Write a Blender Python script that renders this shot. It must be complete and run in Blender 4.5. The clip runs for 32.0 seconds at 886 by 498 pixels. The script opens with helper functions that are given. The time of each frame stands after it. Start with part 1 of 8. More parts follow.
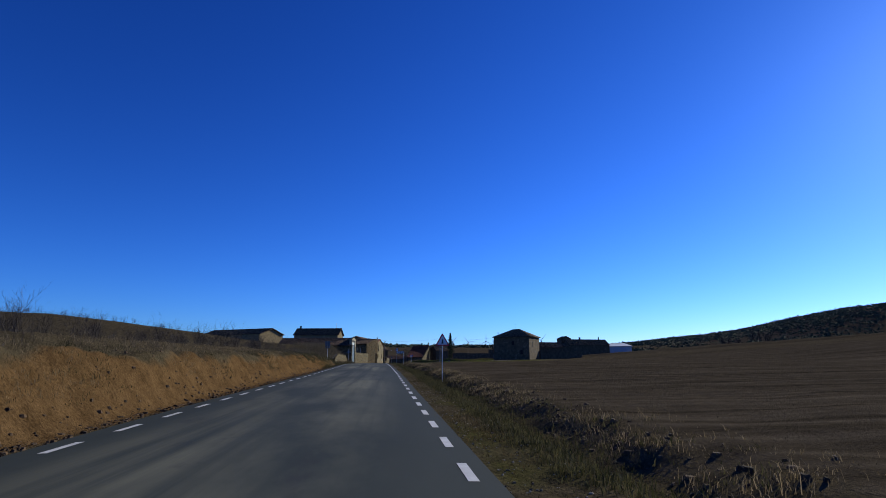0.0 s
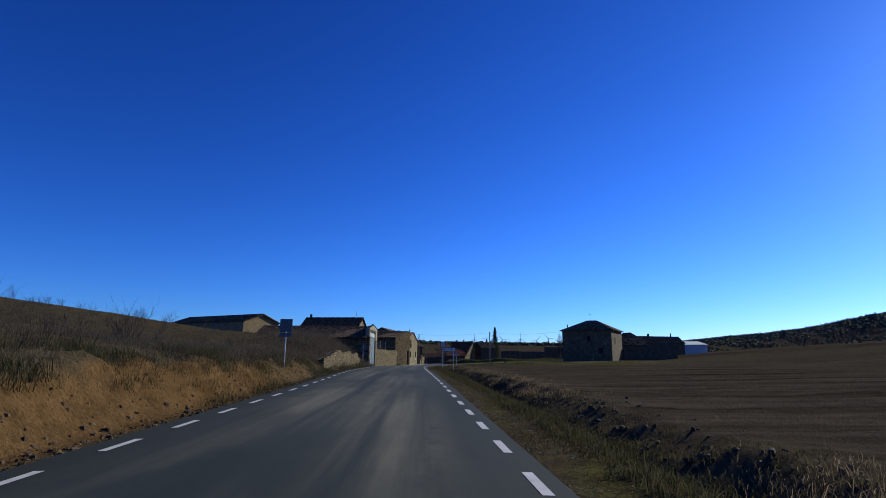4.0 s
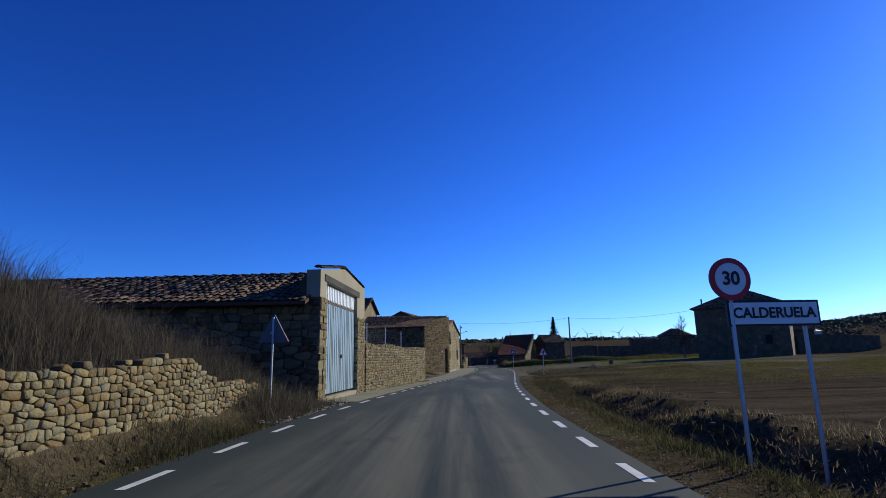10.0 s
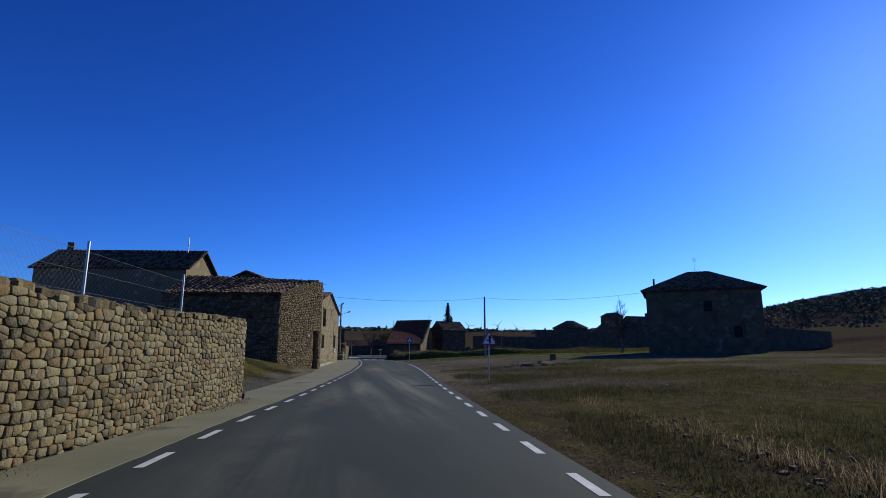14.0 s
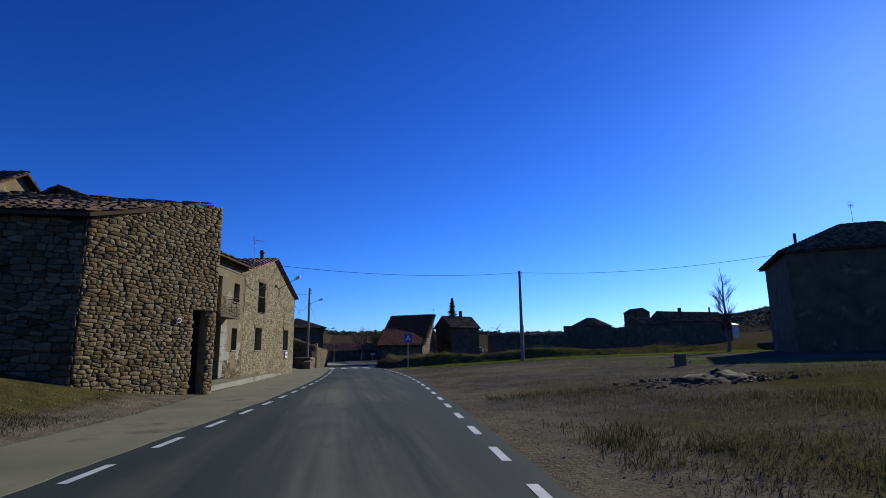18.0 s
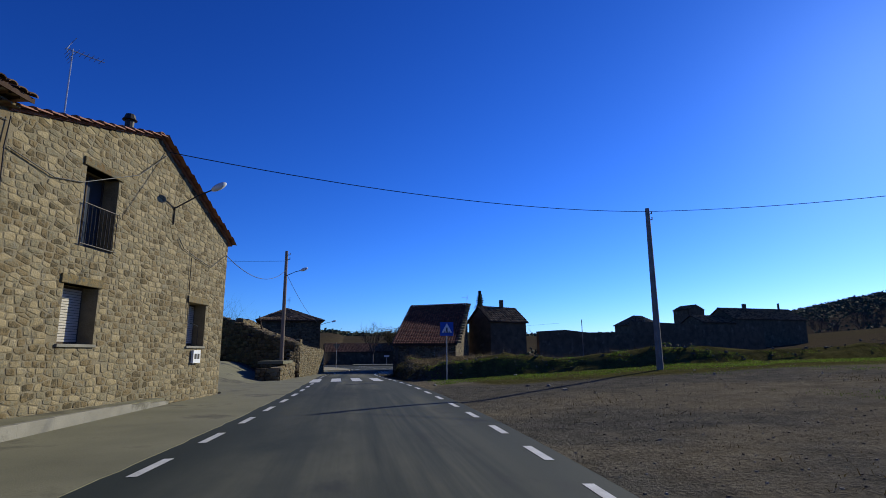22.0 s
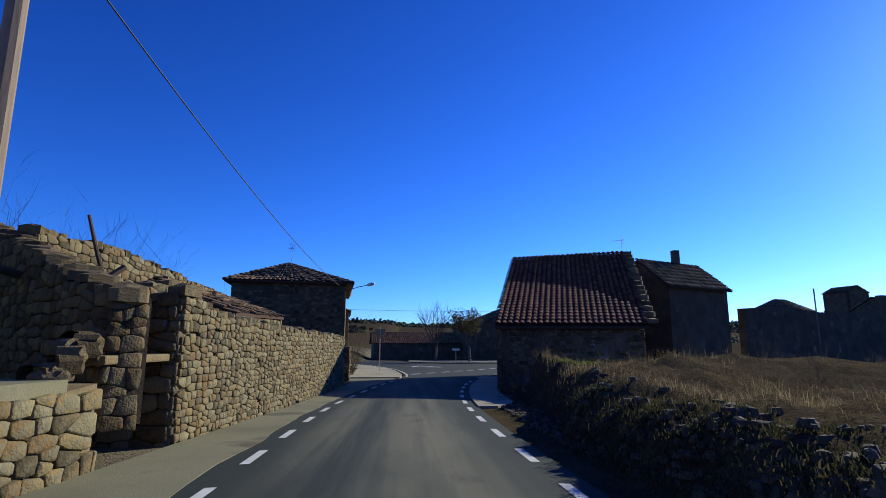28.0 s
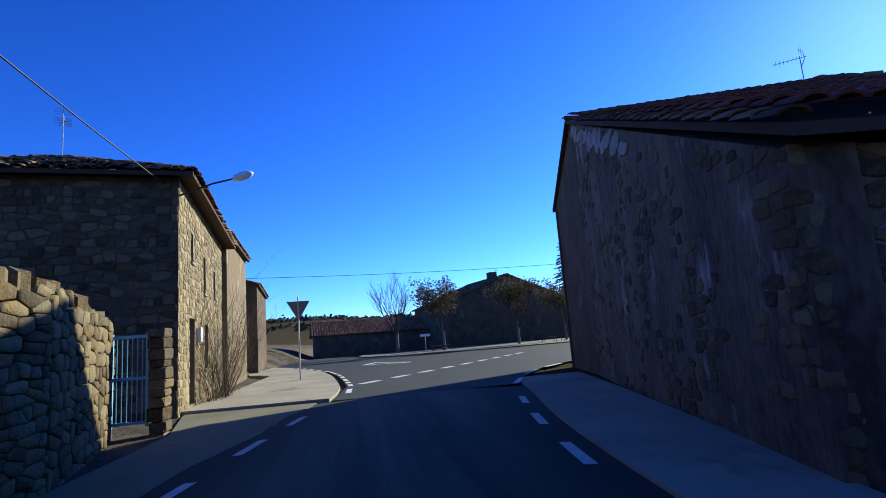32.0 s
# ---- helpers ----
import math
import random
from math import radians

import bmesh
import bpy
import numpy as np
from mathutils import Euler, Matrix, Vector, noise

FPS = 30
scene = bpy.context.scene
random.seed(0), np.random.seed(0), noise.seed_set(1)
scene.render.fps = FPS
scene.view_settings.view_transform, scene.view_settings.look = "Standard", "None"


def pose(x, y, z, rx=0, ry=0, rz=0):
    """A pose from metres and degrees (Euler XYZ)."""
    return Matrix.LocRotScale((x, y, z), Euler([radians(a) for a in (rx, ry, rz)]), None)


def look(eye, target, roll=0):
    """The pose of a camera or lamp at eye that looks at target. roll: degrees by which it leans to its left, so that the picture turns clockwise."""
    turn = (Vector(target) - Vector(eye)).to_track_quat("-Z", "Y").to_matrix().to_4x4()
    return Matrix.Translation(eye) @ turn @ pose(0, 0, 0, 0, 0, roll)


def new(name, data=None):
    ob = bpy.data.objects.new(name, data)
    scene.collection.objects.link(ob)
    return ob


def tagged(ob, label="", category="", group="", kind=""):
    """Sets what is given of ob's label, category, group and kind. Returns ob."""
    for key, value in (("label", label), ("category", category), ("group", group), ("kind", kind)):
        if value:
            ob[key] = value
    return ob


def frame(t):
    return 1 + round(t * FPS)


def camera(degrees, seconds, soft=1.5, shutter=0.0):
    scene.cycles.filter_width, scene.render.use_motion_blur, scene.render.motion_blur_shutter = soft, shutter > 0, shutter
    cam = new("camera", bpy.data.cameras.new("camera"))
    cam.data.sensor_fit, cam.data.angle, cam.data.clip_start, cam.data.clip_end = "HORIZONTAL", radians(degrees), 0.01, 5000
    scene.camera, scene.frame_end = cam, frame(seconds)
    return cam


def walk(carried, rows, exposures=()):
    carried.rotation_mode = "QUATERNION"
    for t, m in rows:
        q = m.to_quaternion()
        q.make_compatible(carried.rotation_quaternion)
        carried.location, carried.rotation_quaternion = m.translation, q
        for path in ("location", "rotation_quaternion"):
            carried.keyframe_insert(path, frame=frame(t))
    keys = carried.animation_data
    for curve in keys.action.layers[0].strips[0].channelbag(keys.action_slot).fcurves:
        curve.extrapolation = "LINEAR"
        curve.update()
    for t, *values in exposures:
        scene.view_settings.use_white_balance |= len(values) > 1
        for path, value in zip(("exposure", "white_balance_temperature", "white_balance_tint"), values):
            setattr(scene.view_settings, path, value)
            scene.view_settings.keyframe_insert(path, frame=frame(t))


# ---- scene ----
cam = camera(79.06, 32.0, soft=0.9)
PATH = [  # seconds, place, tilt up, lean, turn
    (0.0, 0.322, 0.278, -0.011, 11.86, 0.08, -5.51),
    (0.5, 0.329, 5.372, 0.065, 12.02, 0.09, -5.79),
    (1.0, 0.321, 10.463, 0.140, 12.03, 0.08, -5.43),
    (1.5, 0.275, 15.540, 0.218, 12.07, 0.06, -3.86),
    (2.0, 0.183, 20.592, 0.296, 12.10, 0.02, -2.25),
    (2.5, 0.046, 25.603, 0.375, 12.02, -0.07, -1.50),
    (3.0, -0.132, 30.544, 0.452, 11.88, -0.18, -1.49),
    (3.5, -0.348, 35.379, 0.525, 11.67, -0.34, -1.80),
    (4.0, -0.587, 40.085, 0.594, 11.60, -0.51, -2.15),
    (4.5, -0.819, 44.656, 0.661, 11.65, -0.64, -2.53),
    (5.0, -1.025, 49.108, 0.725, 11.76, -0.69, -2.95),
    (5.5, -1.181, 53.477, 0.791, 11.87, -0.64, -3.38),
    (6.0, -1.256, 57.827, 0.863, 11.95, -0.43, -3.84),
    (6.5, -1.292, 62.146, 0.935, 12.02, -0.14, -4.07),
    (7.0, -1.342, 66.368, 0.997, 11.97, 0.17, -4.01),
    (7.5, -1.425, 70.454, 1.046, 11.89, 0.44, -3.80),
    (8.0, -1.543, 74.382, 1.078, 11.81, 0.66, -3.36),
    (8.5, -1.692, 78.133, 1.091, 11.62, 0.80, -2.65),
    (9.0, -1.910, 81.673, 1.088, 11.55, 0.93, -0.29),
    (9.5, -2.157, 84.963, 1.069, 11.55, 1.06, 1.47),
    (10.0, -2.376, 87.987, 1.041, 11.58, 1.14, 1.46),
    (10.5, -2.612, 90.871, 1.016, 11.44, 1.11, -0.06),
    (11.0, -2.842, 93.658, 1.003, 11.25, 0.96, -2.42),
    (11.5, -3.015, 96.367, 1.006, 11.07, 0.72, -4.62),
    (12.0, -3.065, 99.145, 1.024, 10.90, 0.45, -6.40),
    (12.5, -2.942, 102.115, 1.046, 10.75, 0.21, -8.15),
    (13.0, -2.694, 105.256, 1.062, 10.47, -0.03, -9.43),
    (13.5, -2.343, 108.540, 1.065, 10.33, -0.15, -10.42),
    (14.0, -1.962, 111.863, 1.053, 10.38, -0.16, -10.96),
    (14.5, -1.578, 115.161, 1.025, 10.43, -0.07, -11.00),
    (15.0, -1.181, 118.395, 0.988, 10.46, 0.10, -11.15),
    (15.5, -0.777, 121.528, 0.943, 10.49, 0.32, -11.33),
    (16.0, -0.370, 124.535, 0.893, 10.53, 0.53, -11.48),
    (16.5, 0.039, 127.398, 0.843, 10.61, 0.69, -11.51),
    (17.0, 0.448, 130.094, 0.801, 10.74, 0.75, -11.35),
    (17.5, 0.820, 132.715, 0.766, 10.85, 0.73, -11.19),
    (18.0, 1.088, 135.456, 0.741, 10.82, 0.68, -11.15),
    (18.5, 1.287, 138.285, 0.724, 10.82, 0.65, -11.12),
    (19.0, 1.452, 141.118, 0.709, 10.82, 0.65, -11.05),
    (19.5, 1.605, 143.873, 0.697, 10.82, 0.68, -11.01),
    (20.0, 1.763, 146.522, 0.688, 10.96, 0.71, -10.75),
    (20.5, 1.937, 149.064, 0.679, 11.01, 0.71, -10.49),
    (21.0, 2.128, 151.511, 0.673, 10.98, 0.65, -10.14),
    (21.5, 2.332, 153.896, 0.673, 11.03, 0.53, -9.95),
    (22.0, 2.548, 156.266, 0.680, 11.07, 0.38, -9.67),
    (22.5, 2.757, 158.656, 0.692, 10.99, 0.20, -9.19),
    (23.0, 2.928, 161.108, 0.712, 10.90, -0.06, -8.55),
    (23.5, 3.052, 163.663, 0.738, 10.89, -0.36, -7.90),
    (24.0, 3.138, 166.293, 0.765, 11.00, -0.64, -7.07),
    (24.5, 3.182, 168.916, 0.784, 11.04, -0.88, -6.04),
    (25.0, 3.210, 171.433, 0.795, 11.00, -1.06, -5.24),
    (25.5, 3.226, 173.830, 0.798, 10.95, -1.15, -4.90),
    (26.0, 3.207, 176.225, 0.797, 10.87, -1.13, -4.54),
    (26.5, 3.151, 178.613, 0.790, 10.77, -1.01, -4.22),
    (27.0, 3.063, 180.983, 0.777, 10.64, -0.81, -3.96),
    (27.5, 2.953, 183.318, 0.758, 10.49, -0.54, -3.83),
    (28.0, 2.845, 185.592, 0.738, 10.31, -0.21, -3.86),
    (28.5, 2.801, 187.875, 0.719, 10.20, 0.20, -4.49),
    (29.0, 2.807, 190.243, 0.695, 10.05, 0.66, -4.98),
    (29.5, 2.842, 192.679, 0.657, 9.80, 1.17, -5.64),
    (30.0, 2.900, 195.122, 0.601, 9.56, 1.76, -6.34),
    (30.5, 2.989, 197.524, 0.525, 9.34, 2.38, -6.87),
    (31.0, 3.093, 199.844, 0.435, 9.20, 3.02, -7.45),
    (31.5, 3.186, 202.068, 0.338, 9.17, 3.64, -8.00),
    (32.0, 3.284, 204.227, 0.237, 9.18, 4.25, -8.59)]
walk(cam, [(r[0], pose(r[1], r[2], r[3], 90 + r[4], r[5], r[6])) for r in PATH], exposures=[(0.0, 0.0), (8.6, 0.0), (10.0, 0.2), (12.0, 0.15), (13.0, 0.02), (14.0, 0.0), (25.5, 0.05), (27.5, 0.4), (29.0, 0.5), (30.0, 0.7), (31.0, 0.75), (32.0, 0.95)])

# ---- light ----
SUN_AZ, SUN_EL = radians(54), radians(24)
world = bpy.data.worlds.new("sky")
scene.world = world
world.use_nodes = True
wn = world.node_tree.nodes
sky = wn.new("ShaderNodeTexSky")
sky.sky_type = "NISHITA"
sky.sun_disc = False
sky.sun_elevation, sky.sun_rotation = SUN_EL, SUN_AZ
sky.altitude, sky.air_density, sky.dust_density, sky.ozone_density = 1000, 1.0, 0.3, 4.0
wn["Background"].inputs["Strength"].default_value = 0.10
wl = world.node_tree.links
split, join = wn.new("ShaderNodeSeparateColor"), wn.new("ShaderNodeCombineColor")
wl.new(sky.outputs["Color"], split.inputs["Color"])
# the deep, dry winter blue: less red and green than the plain model
for ch, (gain, power) in {"Red": (0.122, 1.8), "Green": (0.315, 1.5), "Blue": (0.78, 1.35)}.items():
    pw, ml = wn.new("ShaderNodeMath"), wn.new("ShaderNodeMath")
    pw.operation, ml.operation = "POWER", "MULTIPLY"
    pw.inputs[1].default_value, ml.inputs[1].default_value = power, gain
    wl.new(split.outputs[ch], pw.inputs[0])
    wl.new(pw.outputs[0], ml.inputs[0])
    wl.new(ml.outputs[0], join.inputs[ch])
wl.new(join.outputs["Color"], wn["Background"].inputs["Color"])
sun = new("sun", bpy.data.lights.new("sun", "SUN"))
sun.data.energy, sun.data.angle, sun.data.color = 4.9, radians(0.53), (0.95, 0.91, 0.74)
sd = Vector((math.sin(SUN_AZ) * math.cos(SUN_EL), math.cos(SUN_AZ) * math.cos(SUN_EL), math.sin(SUN_EL)))
sun.matrix_world = look((0, 0, 60), Vector((0, 0, 60)) - sd)


# ---- materials ----
def mat(name, a, b, scale=3.0, rough=0.9, bump=0.3, fine=40.0, metal=0.0, vary=0.0, spots=None, spot_scale=0.7, spot_cut=0.6, dist=0.02, stretch=(1, 1, 1), span=(0.3, 0.7), mid=None):
    m = bpy.data.materials.new(name)
    m.use_nodes = True
    n, l = m.node_tree.nodes, m.node_tree.links
    bs = n["Principled BSDF"]
    tc = n.new("ShaderNodeTexCoord")
    mp = n.new("ShaderNodeMapping")
    mp.inputs["Scale"].default_value = stretch
    l.new(tc.outputs["Object"], mp.inputs["Vector"])
    big, small = n.new("ShaderNodeTexNoise"), n.new("ShaderNodeTexNoise")
    big.inputs["Scale"].default_value, big.inputs["Detail"].default_value = scale, 6
    small.inputs["Scale"].default_value, small.inputs["Detail"].default_value = fine, 4
    for t in (big, small):
        l.new(mp.outputs["Vector"], t.inputs["Vector"])
    ramp = n.new("ShaderNodeValToRGB")
    ramp.color_ramp.elements[0].position, ramp.color_ramp.elements[1].position = span
    ramp.color_ramp.elements[0].color, ramp.color_ramp.elements[1].color = (*a, 1), (*b, 1)
    if mid:
        for pos, c in mid:
            ramp.color_ramp.elements.new(pos).color = (*c, 1)
    add = n.new("ShaderNodeMath")
    add.operation = "MULTIPLY_ADD"
    add.inputs[1].default_value = 0.45
    l.new(small.outputs["Fac"], add.inputs[0])
    sub = n.new("ShaderNodeMath")
    sub.operation = "MULTIPLY_ADD"
    sub.inputs[1].default_value, sub.inputs[2].default_value = 0.8, -0.13
    l.new(big.outputs["Fac"], sub.inputs[0])
    l.new(sub.outputs[0], add.inputs[2])
    last = add.outputs[0]
    if vary:
        oi, ge = n.new("ShaderNodeObjectInfo"), n.new("ShaderNodeNewGeometry")
        s1 = n.new("ShaderNodeMath")
        l.new(oi.outputs["Random"], s1.inputs[0])
        l.new(ge.outputs["Random Per Island"], s1.inputs[1])
        fr = n.new("ShaderNodeMath")
        fr.operation = "FRACT"
        l.new(s1.outputs[0], fr.inputs[0])
        v = n.new("ShaderNodeMath")
        v.operation = "MULTIPLY_ADD"
        v.inputs[1].default_value = vary
        l.new(fr.outputs[0], v.inputs[0])
        off = n.new("ShaderNodeMath")
        off.inputs[1].default_value = -vary / 2
        l.new(last, off.inputs[0])
        l.new(off.outputs[0], v.inputs[2])
        last = v.outputs[0]
    l.new(last, ramp.inputs["Fac"])
    col = ramp.outputs["Color"]
    if spots:
        sp = n.new("ShaderNodeTexNoise")
        sp.inputs["Scale"].default_value, sp.inputs["Detail"].default_value, sp.inputs["Roughness"].default_value = spot_scale, 8, 0.65
        l.new(mp.outputs["Vector"], sp.inputs["Vector"])
        sr = n.new("ShaderNodeMapRange")
        sr.inputs["From Min"].default_value, sr.inputs["From Max"].default_value = spot_cut - 0.04, spot_cut + 0.06
        l.new(sp.outputs["Fac"], sr.inputs["Value"])
        mx = n.new("ShaderNodeMix")
        mx.data_type = "RGBA"
        mx.inputs[7].default_value = (*spots, 1)
        l.new(sr.outputs["Result"], mx.inputs[0])
        l.new(col, mx.inputs[6])
        col = mx.outputs[2]
    l.new(col, bs.inputs["Base Color"])
    bs.inputs["Roughness"].default_value, bs.inputs["Metallic"].default_value = rough, metal
    bs.inputs["Specular IOR Level"].default_value = 0.3
    if bump:
        bp = n.new("ShaderNodeBump")
        bp.inputs["Strength"].default_value, bp.inputs["Distance"].default_value = bump, dist
        l.new(add.outputs[0], bp.inputs["Height"])
        l.new(bp.outputs["Normal"], bs.inputs["Normal"])
    return m


def plain(name, c, rough=0.5, metal=0.0):
    return mat(name, tuple(x * 0.88 for x in c), c, scale=6, rough=rough, bump=0.04, fine=90, metal=metal)


def asphalt_material():
    """Grey asphalt: dark at the edges, with dusty tan streaks where the wheels run."""
    m = mat("asphalt", (0.022, 0.029, 0.026), (0.039, 0.047, 0.042), 0.5, 0.85, 0.55, 130, dist=0.006, stretch=(1, 0.2, 1))
    n, l = m.node_tree.nodes, m.node_tree.links
    bs = n["Principled BSDF"]
    grey = bs.inputs["Base Color"].links[0].from_socket
    at = n.new("ShaderNodeAttribute")
    at.attribute_name = "worn"
    tc = n.new("ShaderNodeTexCoord")

    def grain(sc, stretch, lo, hi):
        mp = n.new("ShaderNodeMapping")
        mp.inputs["Scale"].default_value = stretch
        l.new(tc.outputs["Object"], mp.inputs["Vector"])
        t = n.new("ShaderNodeTexNoise")
        t.inputs["Scale"].default_value, t.inputs["Detail"].default_value, t.inputs["Roughness"].default_value = sc, 7, 0.6
        l.new(mp.outputs["Vector"], t.inputs["Vector"])
        mr = n.new("ShaderNodeMapRange")
        mr.inputs["From Min"].default_value, mr.inputs["From Max"].default_value = lo, hi
        l.new(t.outputs["Fac"], mr.inputs["Value"])
        return mr.outputs["Result"]

    def mul(a, b, k=1.0):
        p = n.new("ShaderNodeMath")
        p.operation = "MULTIPLY"
        l.new(a, p.inputs[0])
        if b is None:
            p.inputs[1].default_value = k
        else:
            l.new(b, p.inputs[1])
        return p.outputs[0]

    def over(col, c, fac):
        mx = n.new("ShaderNodeMix")
        mx.data_type = "RGBA"
        mx.inputs[7].default_value = (*c, 1)
        l.new(fac, mx.inputs[0])
        l.new(col, mx.inputs[6])
        return mx.outputs[2]

    streak = grain(1.3, (1, 0.03, 1), 0.36, 0.6)
    patch = grain(0.2, (1, 0.35, 1), 0.36, 0.58)
    c = over(grey, (0.16, 0.153, 0.105), mul(mul(mul(at.outputs["Fac"], streak), patch), None, 0.8))
    c = over(c, (0.026, 0.028, 0.03), mul(grain(0.9, (1, 0.5, 1), 0.6, 0.7), None, 0.5))
    c = over(c, (0.1, 0.095, 0.085), mul(grain(38, (1, 1, 1), 0.66, 0.74), None, 0.5))
    l.new(c, bs.inputs["Base Color"])
    bs.inputs["Specular IOR Level"].default_value = 0.12
    return m


